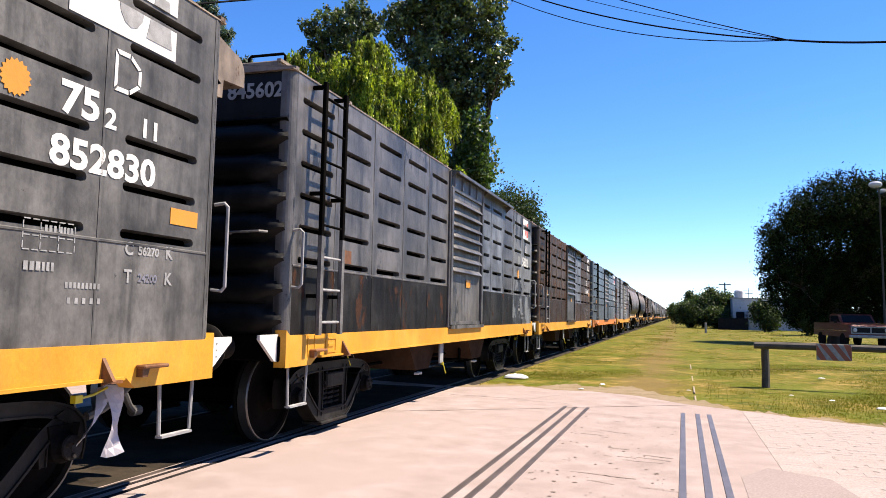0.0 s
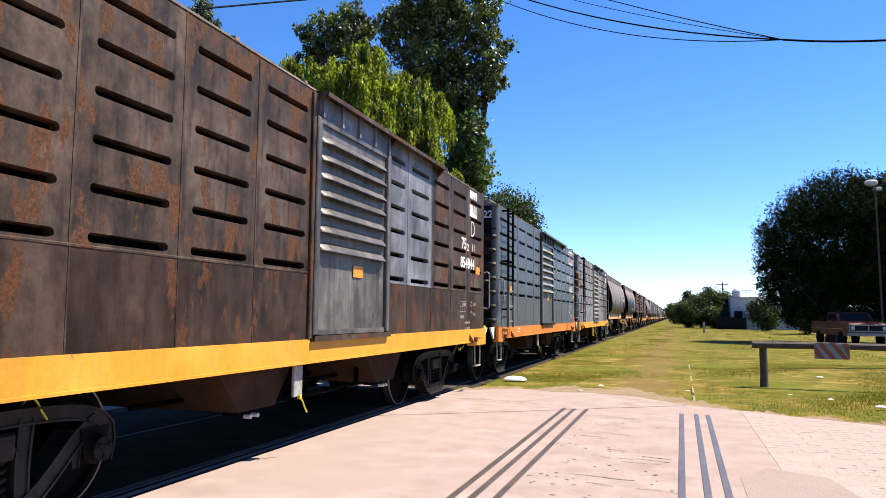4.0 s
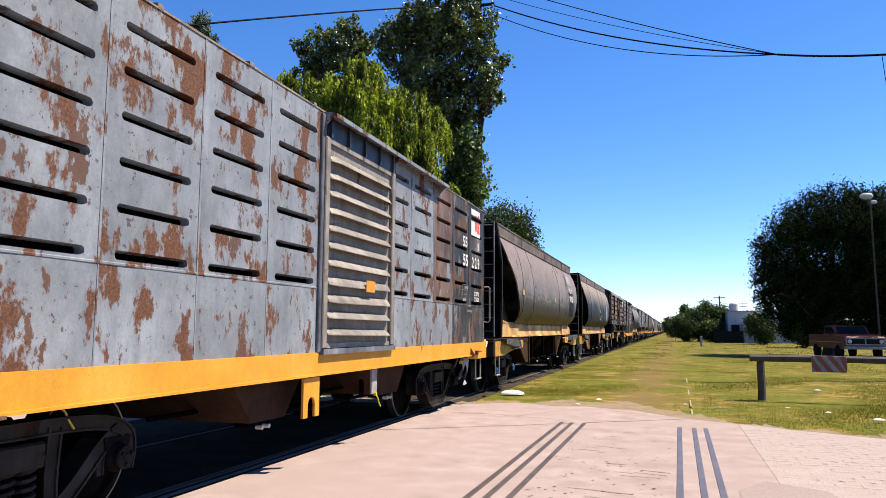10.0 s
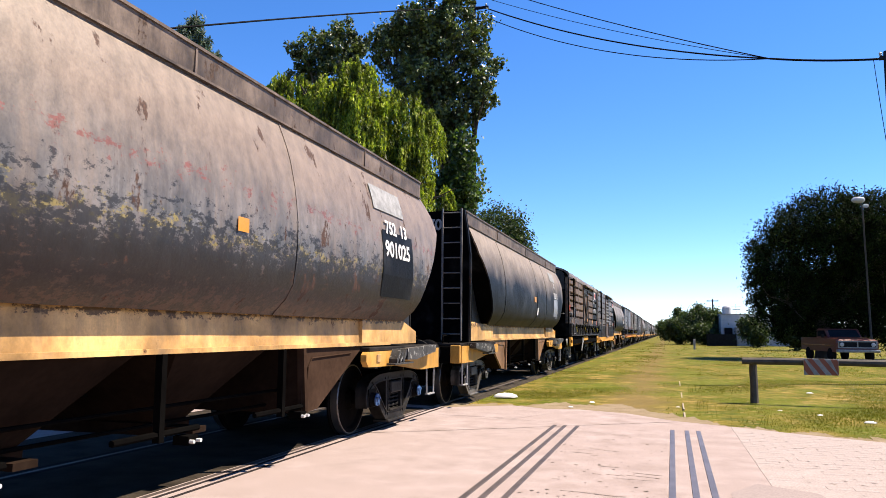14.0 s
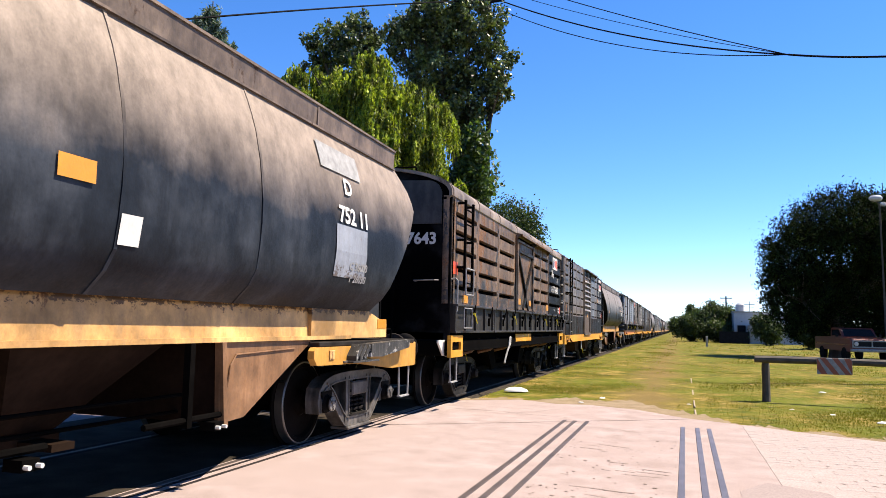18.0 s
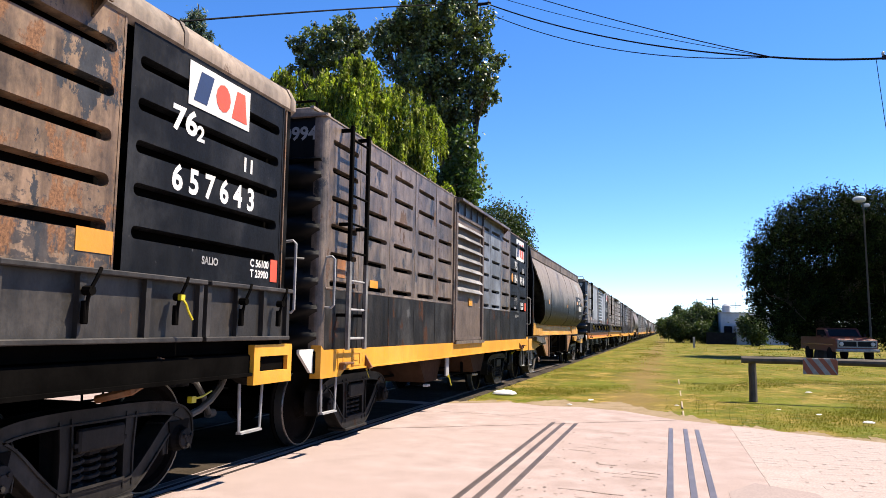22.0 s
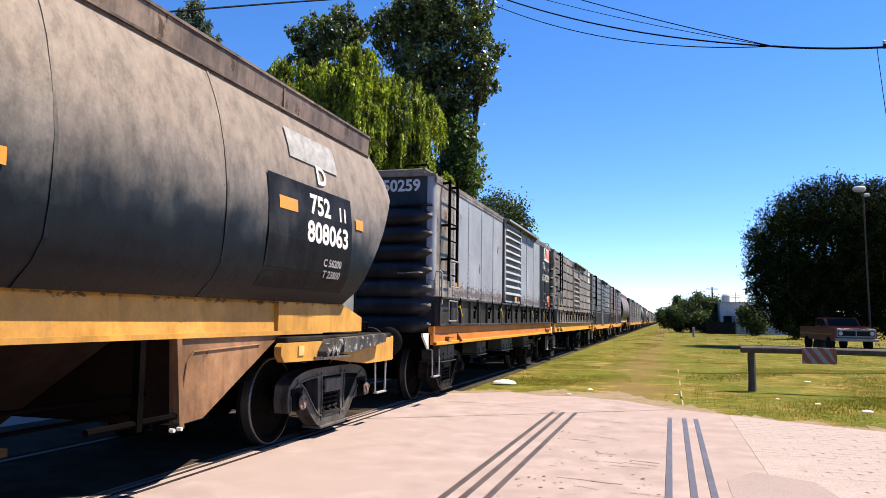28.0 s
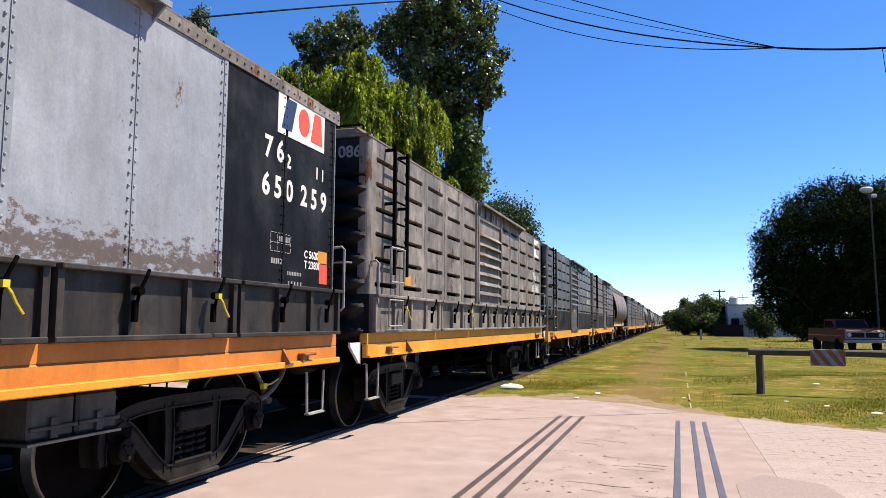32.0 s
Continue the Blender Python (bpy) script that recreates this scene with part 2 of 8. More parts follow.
def meadow_mat(name):
    """Dry meadow: green and straw patches, dark flecks painted as small shadows, and a trodden brown path along the
    line.
    """
    m, nt, b = base_mat(name, 0.95)
    b.inputs["Specular IOR Level"].default_value = 0.1
    v = coords(nt, spread=0.0)
    n1 = noise_tex(nt, v, 1.2, 8, 0.68)
    n2 = noise_tex(nt, v, 24, 5, 0.7)
    n3 = noise_tex(nt, v, 0.34, 5, 0.65)
    n4 = noise_tex(nt, v, 5.0, 6, 0.7)
    c = ramp(nt, n1, [(0.38, (0.050, 0.062, 0.003)), (0.52, (0.120, 0.100, 0.009)), (0.66, (0.270, 0.185, 0.060))])
    c = mix(nt, ramp(nt, n3, [(0.47, 0.0), (0.56, 0.9)]), c, (0.082, 0.096, 0.004))
    c = mix(nt, ramp(nt, n4, [(0.52, 0.0), (0.66, 0.6)]), c, (0.235, 0.172, 0.062))
    # Dark olive flecks put small grass shadows into the colour.
    c = mix(nt, ramp(nt, noise_tex(nt, v, 2.6, 7, 0.72), [(0.34, 0.75), (0.43, 0.0)]), c, (0.040, 0.034, 0.006))
    sep = nt.nodes.new("ShaderNodeSeparateXYZ")
    nt.links.new(v, sep.inputs[0])
    off = math_node(nt, "ABSOLUTE", math_node(nt, "ADD", sep.outputs["X"], 0.6))
    off = math_node(nt, "ADD", math_node(nt, "MULTIPLY", off, 0.55), math_node(nt, "MULTIPLY", math_node(nt, "ADD", n1, n3), 1.0))
    c = mix(nt, ramp(nt, math_node(nt, "SUBTRACT", off, 0.6), [(0.40, 0.85), (0.85, 0.0)]), c, (0.145, 0.100, 0.034))
    c = mix(nt, 1.0, c, ramp(nt, n2, [(0.3, 0.74), (0.65, 1.0)]), "MULTIPLY")
    nt.links.new(c, b.inputs["Base Color"])
    add_bump(nt, b, n2, 0.6, 0.02)
    return m


M = {}
M["w0"] = paint("paint_dark_grey", (0.078, 0.075, 0.071), rust_at=0.72, dust=0.35, dust_col=(0.136, 0.1292, 0.1224), grime=0.7, mottle=0.4)
M["w1"] = paint("paint_sooty_grey", (0.068, 0.063, 0.060), rust=(0.07, 0.036, 0.022), rust_at=0.68, dust=0.45, dust_col=(0.125, 0.118, 0.112), grime=0.9, fade=0.6, rough=0.4, spec=0.45, peel=((0.020, 0.020, 0.022), 0.61))
M["w2"] = paint("paint_rusted_brown", (0.042, 0.029, 0.021), rust=(0.058, 0.026, 0.013), rust_at=0.53, dust=0.45, dust_col=(0.085, 0.055, 0.038), grime=1.0, fade=0.75, chips=0.68, rough=0.5, spec=0.18, mottle=0.6)
M["w3"] = paint("paint_slate", (0.059, 0.070, 0.080), rust_at=0.80, dust=0.06, dust_col=(0.13, 0.13, 0.13), chips=0.80, grime=0.22, rough=0.36, fade=0.16, spec=0.5, mottle=0.16)
M["w4"] = paint("paint_pale_flaking", (0.172, 0.196, 0.226), rust=(0.080, 0.034, 0.018), rust_at=0.535, dust=0.15, dust_col=(0.20, 0.19, 0.18), chips=0.615, chip_col=(0.045, 0.026, 0.020), grime=0.3, fade=0.2, peel=((0.10, 0.055, 0.035), 0.60), mottle=0.2)
M["w5"] = paint("paint_hopper_dusty", (0.1105, 0.113, 0.1173), rust=(0.04675, 0.0204, 0.0119), rust_at=0.60, dust=0.45, dust_col=(0.2167, 0.1615, 0.1207), top_dust=(2.15, 2.95), grime=0.75, chips=0.70, low_rust=0.9, fade=0.45, spec=0.4, rough=0.45, scuffs=((2.56, 0.16, (0.17, 0.051, 0.03825), 0.52), (2.10, 0.16, (0.2295, 0.1785, 0.051), 0.49), (1.86, 0.30, (0.0085, 0.0085, 0.00935), 0.36)), mottle=0.3)
M["w6"] = paint("paint_hopper_dark", (0.012, 0.016, 0.023), rust_at=0.85, dust=0.0, dust_col=(0.29, 0.235, 0.19), top_dust=(2.40, 3.10), grime=0.4, chips=0.74, chip_col=(0.0935, 0.0935, 0.0935), spec=0.12, rough=0.5, mottle=0.3)
M["w7"] = paint("paint_brown_grey", (0.128, 0.082, 0.052), rust=(0.130, 0.062, 0.030), rust_at=0.555, dust=0.7, dust_col=(0.225, 0.150, 0.092), grime=0.8, fade=0.6, peel=((0.030, 0.031, 0.034), 0.56), scuffs=((1.84, 0.24, (0.026, 0.027, 0.030), 0.40),), mottle=0.55, chips=0.66)
M["w8"] = paint("paint_dark_brown", (0.1037, 0.0748, 0.0544), rust=(0.06375, 0.034, 0.0204), rust_at=0.60, dust=0.45, dust_col=(0.1955, 0.1573, 0.1232), grime=0.8, fade=0.55, rough=0.4, spec=0.45, peel=((0.0204, 0.0187, 0.0187), 0.585), mottle=0.6)
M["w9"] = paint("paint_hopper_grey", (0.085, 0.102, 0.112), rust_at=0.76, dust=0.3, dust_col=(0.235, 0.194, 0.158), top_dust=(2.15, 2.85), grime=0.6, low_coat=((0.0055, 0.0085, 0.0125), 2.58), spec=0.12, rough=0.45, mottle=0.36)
M["w10"] = paint("paint_lavender_grey", (0.222, 0.246, 0.288), rust_at=0.66, dust=0.22, dust_col=(0.15, 0.145, 0.15), chips=0.672, chip_col=(0.085, 0.036, 0.020), grime=0.2, fade=0.14, scuffs=((1.80, 0.14, (0.07225, 0.04675, 0.034), 0.40), (2.15, 0.35, (0.0935, 0.04675, 0.0255), 0.62)), mottle=0.12)
M["w11"] = paint("paint_warm_grey", (0.16, 0.145, 0.13), rust_at=0.60, dust=0.4, dust_col=(0.23, 0.20, 0.17), grime=0.7, fade=0.55)
M["steel_blue"] = paint("paint_faded_blue", (0.108, 0.122, 0.148), rust_at=0.70, dust=0.2, chips=0.66, chip_col=(0.05, 0.04, 0.04), grime=0.5)
M["black"] = paint("paint_black", (0.005875, 0.006365, 0.007834), rust_at=0.76, dust=0.06, dust_col=(0.05875, 0.0563, 0.05386), grime=0.4, rough=0.5, spec=0.09, chip_col=(0.04896, 0.04896, 0.05141))
M["roof"] = paint("roof_dusty", (0.1856, 0.1432, 0.1077), rust=(0.06895, 0.03713, 0.02387), rust_at=0.60, dust=0.5, dust_col=(0.2122, 0.175, 0.1379), mottle=0.3)
# Near-black: grime, plus the shade below the wagons put into the colour.
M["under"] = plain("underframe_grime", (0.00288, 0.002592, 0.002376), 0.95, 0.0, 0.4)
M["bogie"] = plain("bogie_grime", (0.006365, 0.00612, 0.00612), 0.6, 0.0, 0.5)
M["brown"] = plain("oxide_brown", (0.04508, 0.02652, 0.0175), 0.85, 0.0, 0.4, 5)
M["chute_tan"] = paint("paint_oxide_tan", (0.19, 0.098, 0.045), rust=(0.08, 0.035, 0.016), rust_at=0.62, dust=0.35, dust_col=(0.24, 0.14, 0.075), grime=0.5, mottle=0.3)
# Dark brown holds both soot and the painted shade between the chutes.
M["soot_brown"] = plain("sooty_oxide", (0.016, 0.010, 0.007), 0.9, 0.0, 0.5, 5)
M["frame_dust"] = paint("dusty_cast_steel", (0.075, 0.068, 0.062), rust=(0.07, 0.035, 0.02), rust_at=0.66, dust=0.4, dust_col=(0.13, 0.115, 0.10), grime=0.8, chips=0.66, mottle=0.5)
M["door_beige"] = paint("paint_door_beige", (0.215, 0.195, 0.170), rust=(0.085, 0.04, 0.022), rust_at=0.63, dust=0.35, dust_col=(0.15, 0.13, 0.11), grime=0.6, fade=0.3, mottle=0.3)
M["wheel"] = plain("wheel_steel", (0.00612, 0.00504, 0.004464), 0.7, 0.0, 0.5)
M["tread"] = plain("bright_tread", (0.136, 0.1292, 0.1224), 0.35, 0.8, 0.15)
M["yellow"] = paint("paint_yellow", (0.527, 0.244, 0.0172), rust=(0.08486, 0.03713, 0.01591), rust_at=0.68, dust=0.15, dust_col=(0.2228, 0.1326, 0.04774), chips=0.71, chip_col=(0.05304, 0.02652, 0.01591), grime=0.06, mottle=0.06, fade=0.14)
M["orange"] = paint("paint_orange", (0.4941, 0.1586, 0.02007), rust=(0.08486, 0.03713, 0.01591), rust_at=0.80, dust=0.1, dust_col=(0.2228, 0.1167, 0.04774), chips=0.80, chip_col=(0.06365, 0.02652, 0.01591), grime=0.06, mottle=0.06, fade=0.12)
M["sand"] = paint("paint_sand_yellow", (0.52, 0.30, 0.105), rust=(0.08486, 0.03713, 0.01591), rust_at=0.64, dust=0.3, dust_col=(0.2122, 0.1538, 0.09547), chips=0.70, chip_col=(0.06365, 0.02652, 0.01591), grime=0.2, mottle=0.22, scuffs=((1.50, 0.055, (0.035, 0.016, 0.009), 0.44),))
M["rusty_orange"] = paint("paint_rusty_orange", (0.1803, 0.06895, 0.01856), rust_at=0.6, dust=0.2, grime=0.3)
M["dull_orange"] = paint("paint_dull_orange", (0.47, 0.155, 0.020), rust=(0.125, 0.05, 0.0225), rust_at=0.66, dust=0.1, dust_col=(0.30, 0.125, 0.032), chips=0.70, chip_col=(0.075, 0.0375, 0.025), grime=0.25, mottle=0.12, fade=0.18)
M["white"] = plain("paint_white", (0.504, 0.495, 0.477), 0.6, 0, 0.10)
M["dim_white"] = plain("paint_worn_white", (0.2228, 0.2228, 0.2228), 0.7, 0, 0.3, 40)
M["worn_metal"] = plain("worn_bare_metal", (0.1156, 0.1088, 0.102), 0.55, 0.0, 0.6)
M["reflector"] = plain("orange_reflector", (0.4508, 0.1909, 0.01061), 0.4, 0, 0.08)
M["red"] = plain("paint_red", (0.51, 0.0612, 0.0238), 0.5, 0, 0.12)
M["blue"] = plain("paint_blue", (0.0204, 0.1088, 0.2856), 0.5, 0, 0.12)
M["navy"] = plain("paint_navy", (0.00816, 0.0204, 0.068), 0.5, 0, 0.12)
M["seal"] = plain("yellow_strap", (0.4243, 0.3501, 0.01061), 0.4, 0, 0.05)
M["cloth"] = plain("white_rag", (0.3288, 0.3182, 0.3501), 0.9, 0, 0.15)
M["rubber"] = plain("rubber_hose", (0.068, 0.0646, 0.0612), 0.7, 0, 0.2)
M["cap_blue"] = plain("blue_axle_cap", (0.0272, 0.0816, 0.204), 0.5, 0, 0.3)
M["concrete"] = two_tone("pale_concrete", (0.258, 0.206, 0.190), (0.338, 0.276, 0.262), 2.4, 0.34, 0.66, 0.88, 0.35, 130, (0.292, 0.234, 0.217), 0.66)
M["patch"] = two_tone("grey_concrete", (0.2379, 0.196, 0.1855), (0.2733, 0.2258, 0.2147), 1.0, 0.3, 0.7, 0.85, 0.25, 50)
M["paver"] = two_tone("stone_setts", (0.2822, 0.237, 0.2195), (0.3236, 0.2746, 0.2585), 2.5, 0.35, 0.65, 0.85, 0.35, 40)
M["soil"] = meadow_mat("meadow_soil")
M["dirt"] = two_tone("dry_dirt", (0.1775, 0.1349, 0.08165), (0.2343, 0.1846, 0.1278), 3.0, 0.35, 0.65, 0.95, 0.6, 40)
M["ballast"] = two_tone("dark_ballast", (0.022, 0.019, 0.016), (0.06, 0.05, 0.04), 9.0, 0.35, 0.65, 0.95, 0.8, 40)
# Bluish tint puts the sky's reflection into the right-hand siding rails.
M["rail"] = plain("rail_steel", (0.08875, 0.07952, 0.08875), 0.5, 0.2, 0.25)
M["rail_rust"] = plain("rail_rusted", (0.06518, 0.04828, 0.04104), 0.6, 0.3, 0.3)
M["groove"] = plain("groove_dirt", (0.0238, 0.0204, 0.0204), 0.9, 0, 0.3)
M["chip"] = plain("chipped_concrete", (0.1349, 0.1029, 0.08165), 0.9, 0, 0.4, 6)
M["wood"] = plain("grey_timber", (0.0585, 0.04836, 0.03744), 0.85, 0, 0.4, 20)
M["bark"] = plain("bark", (0.0646, 0.051, 0.0374), 0.9, 0, 0.35, 10)
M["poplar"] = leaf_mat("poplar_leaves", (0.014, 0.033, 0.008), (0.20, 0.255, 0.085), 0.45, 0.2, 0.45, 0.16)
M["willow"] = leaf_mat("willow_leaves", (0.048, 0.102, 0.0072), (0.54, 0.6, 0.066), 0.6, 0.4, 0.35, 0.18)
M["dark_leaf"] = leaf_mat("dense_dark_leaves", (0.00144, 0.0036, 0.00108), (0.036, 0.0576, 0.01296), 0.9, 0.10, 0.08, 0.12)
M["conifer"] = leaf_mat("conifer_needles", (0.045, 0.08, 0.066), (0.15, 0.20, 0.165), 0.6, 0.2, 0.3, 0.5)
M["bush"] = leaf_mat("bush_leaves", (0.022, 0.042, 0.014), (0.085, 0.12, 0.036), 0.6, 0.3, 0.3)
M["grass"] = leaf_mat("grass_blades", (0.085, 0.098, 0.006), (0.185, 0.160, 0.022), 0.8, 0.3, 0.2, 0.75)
M["plaster"] = plain("white_plaster", (0.3501, 0.3607, 0.3819), 0.85, 0, 0.08)
M["concrete_grey"] = plain("grey_wall", (0.2652, 0.2599, 0.2493), 0.85, 0, 0.12)
M["dark"] = plain("dark_opening", (0.0136, 0.01496, 0.017), 0.4, 0, 0.2)
# One red split in two: body painted as shaded, hood painted as sunlit.
M["car_red"] = plain("car_dark_red", (0.108, 0.0144, 0.00792), 0.5, 0, 0.08)
M["car_hood"] = plain("car_hood_red", (0.2592, 0.0396, 0.01584), 0.4, 0, 0.08)
M["chrome"] = plain("chrome", (0.51, 0.51, 0.5168), 0.15, 0.9, 0.05)
M["glass"] = plain("dark_glass", (0.0136, 0.017, 0.0204), 0.08, 0.0, 0.05)
M["tyre"] = plain("tyre_rubber", (0.0136, 0.0136, 0.0136), 0.8, 0, 0.2)
M["lamp_white"] = plain("lamp_housing", (0.3978, 0.4031, 0.4137), 0.4, 0, 0.05)
M["cable"] = plain("cable_black", (0.0068, 0.0068, 0.00816), 0.6, 0, 0.1)
M["pole_dark"] = plain("dark_pole", (0.0204, 0.0204, 0.0306), 0.7, 0, 0.2)
# Ribbed ends face away from the sun: their shade is painted in as near-black.
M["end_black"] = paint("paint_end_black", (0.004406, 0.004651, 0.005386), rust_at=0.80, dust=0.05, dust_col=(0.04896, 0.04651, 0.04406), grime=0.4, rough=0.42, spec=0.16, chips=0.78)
# Shade put into the colour of flat ends, hopper ends and slope sheets.
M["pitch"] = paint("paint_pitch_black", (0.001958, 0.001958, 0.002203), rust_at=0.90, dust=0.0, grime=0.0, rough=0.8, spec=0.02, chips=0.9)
M["roof_dark"] = paint("coaming_brown", (0.1287, 0.0936, 0.06864), rust=(0.0468, 0.02652, 0.01716), rust_at=0.60, dust=0.35, dust_col=(0.156, 0.117, 0.0897), grime=0.7)
M["low_black"] = paint("paint_lower_black", (0.009936, 0.00977, 0.009936), rust=(0.03726, 0.01739, 0.01076), rust_at=0.57, dust=0.15, dust_col=(0.07038, 0.05962, 0.05134), grime=0.5, rough=0.5, spec=0.08, peel=((0.0828, 0.0828, 0.0828), 0.63))
M["low_brown"] = paint("paint_lower_brown", (0.030, 0.017, 0.011), rust=(0.055, 0.023, 0.011), rust_at=0.54, spec=0.15, dust=0.25, dust_col=(0.06528, 0.05304, 0.04488), grime=0.5, rough=0.45)
M["red_dull"] = plain("dull_red", (0.216, 0.0612, 0.0324), 0.7, 0, 0.15)
M["soil_far"] = plain("far_green", (0.0204, 0.034, 0.0204), 0.9, 0, 0.3, 0.2)
M["old_rail"] = plain("dusty_rail", (0.235, 0.185, 0.12), 0.85, 0, 0.3, 6)
# Blue end darkened in its colour to hold the shade.
M["end_blue"] = paint("paint_end_blue_grey", (0.012, 0.014, 0.018), rust_at=0.80, dust=0.15, dust_col=(0.07, 0.075, 0.085), grime=0.4, rough=0.40, spec=0.35)
M["buffer_steel"] = plain("dusty_buffer_steel", (0.0275, 0.025, 0.0225), 0.7, 0.0, 0.5)
M["box_grey"] = paint("paint_box_grey", (0.04125, 0.0429, 0.0396), rust_at=0.68, dust=0.3, dust_col=(0.066, 0.0605, 0.05225), grime=0.6, chips=0.7)
M["dark_metal"] = plain("dark_greasy_metal", (0.0238, 0.02176, 0.0204), 0.55, 0.0, 0.5)
# Shade below the train, painted as a dark concrete tone.
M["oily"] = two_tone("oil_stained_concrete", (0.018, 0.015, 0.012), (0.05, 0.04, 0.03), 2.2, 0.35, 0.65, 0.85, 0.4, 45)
M["gusset"] = paint("paint_gusset_grey", (0.0144, 0.01584, 0.018), rust=(0.072, 0.0252, 0.01296), rust_at=0.62, dust=0.12, dust_col=(0.072, 0.0684, 0.0648), grime=0.6, chips=0.70)
M["gusset_pale"] = paint("paint_gusset_blue_grey", (0.15, 0.165, 0.17), rust_at=0.80, dust=0.15, dust_col=(0.18, 0.17, 0.155), grime=0.4, chips=0.76)
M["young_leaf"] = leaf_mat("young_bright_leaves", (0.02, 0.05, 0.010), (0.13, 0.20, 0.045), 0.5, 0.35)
M["end_panel"] = paint("end_panel_brown", (0.035, 0.032, 0.03), rust_at=0.75, dust=0.3, dust_col=(0.09, 0.08, 0.07), grime=0.4)
M["scuffed"] = paint("scuffed_dark_steel", (0.03, 0.029, 0.028), rust_at=0.7, dust=0.3, dust_col=(0.16, 0.15, 0.14), grime=0.3, chips=0.58, chip_col=(0.33, 0.32, 0.30))
M["louvre_grey"] = paint("paint_louvre_grey", (0.185, 0.178, 0.172), rust_at=0.66, dust=0.25, dust_col=(0.15, 0.125, 0.105), grime=0.5, fade=0.4)
# Dim bluish white: worn lettering on sides, painted shade on an end number.
M["faint_white"] = plain("paint_faded_white", (0.12, 0.12, 0.15), 0.7, 0, 0.3, 40)
M["header_blue"] = paint("paint_header_blue_black", (0.022, 0.026, 0.034), rust_at=0.72, dust=0.2, dust_col=(0.07, 0.075, 0.085), grime=0.5, rough=0.42, spec=0.35)
M["door_brown"] = paint("paint_door_brown", (0.098, 0.070, 0.054), rust=(0.06, 0.032, 0.02), rust_at=0.66, dust=0.2, dust_col=(0.12, 0.095, 0.08), grime=0.35, fade=0.25, chips=0.72)
M["low_peel"] = paint("paint_lower_flaking", (0.016, 0.0175, 0.022), rust=(0.05, 0.028, 0.018), rust_at=0.66, dust=0.15, dust_col=(0.09, 0.085, 0.08), grime=0.4, rough=0.45, spec=0.25, peel=((0.17, 0.18, 0.19), 0.515))
M["w1_flaking"] = paint("paint_grey_flaking", (0.122, 0.127, 0.135), rust_at=0.75, dust=0.3, dust_col=(0.21, 0.21, 0.21), grime=0.6, fade=0.3, peel=((0.020, 0.022, 0.028), 0.51))
M["rust_panel"] = paint("paint_rusted_over", (0.105, 0.062, 0.042), rust=(0.085, 0.036, 0.019), rust_at=0.55, dust=0.3, dust_col=(0.20, 0.16, 0.13), grime=0.6, peel=((0.20, 0.22, 0.25), 0.58))
M["black_flaking"] = paint("paint_black_flaking", (0.016, 0.0165, 0.018), rust=(0.085, 0.040, 0.022), rust_at=0.555, dust=0.45, dust_col=(0.11, 0.095, 0.085), grime=0.4, spec=0.25, peel=((0.15, 0.15, 0.155), 0.55))
M["sand_yellow"] = paint("paint_ochre_yellow", (0.468, 0.2379, 0.04056), rust=(0.08486, 0.03713, 0.01591), rust_at=0.68, dust=0.25, dust_col=(0.2808, 0.1794, 0.078), chips=0.74, chip_col=(0.06365, 0.02652, 0.01591), grime=0.3, fade=0.25, mottle=0.22, scuffs=((1.50, 0.04, (0.05, 0.022, 0.011), 0.50),))
M["frame_steel"] = paint("cast_frame_steel", (0.01073, 0.009653, 0.008938), rust=(0.01788, 0.009295, 0.006078), rust_at=0.60, dust=0.35, dust_col=(0.03575, 0.03039, 0.02503), grime=0.6, rough=0.55, spec=0.15, chips=0.66, chip_col=(0.03218, 0.03039, 0.0286))
M["cap_rust"] = plain("rusty_axle_cap", (0.14, 0.095, 0.075), 0.8, 0, 0.5, 30)
M["skirt_brown"] = paint("paint_skirt_brown", (0.01958, 0.01714, 0.01518), rust=(0.03427, 0.01763, 0.009792), rust_at=0.62, dust=0.3, dust_col=(0.05386, 0.04406, 0.03672), grime=0.6, fade=0.4)


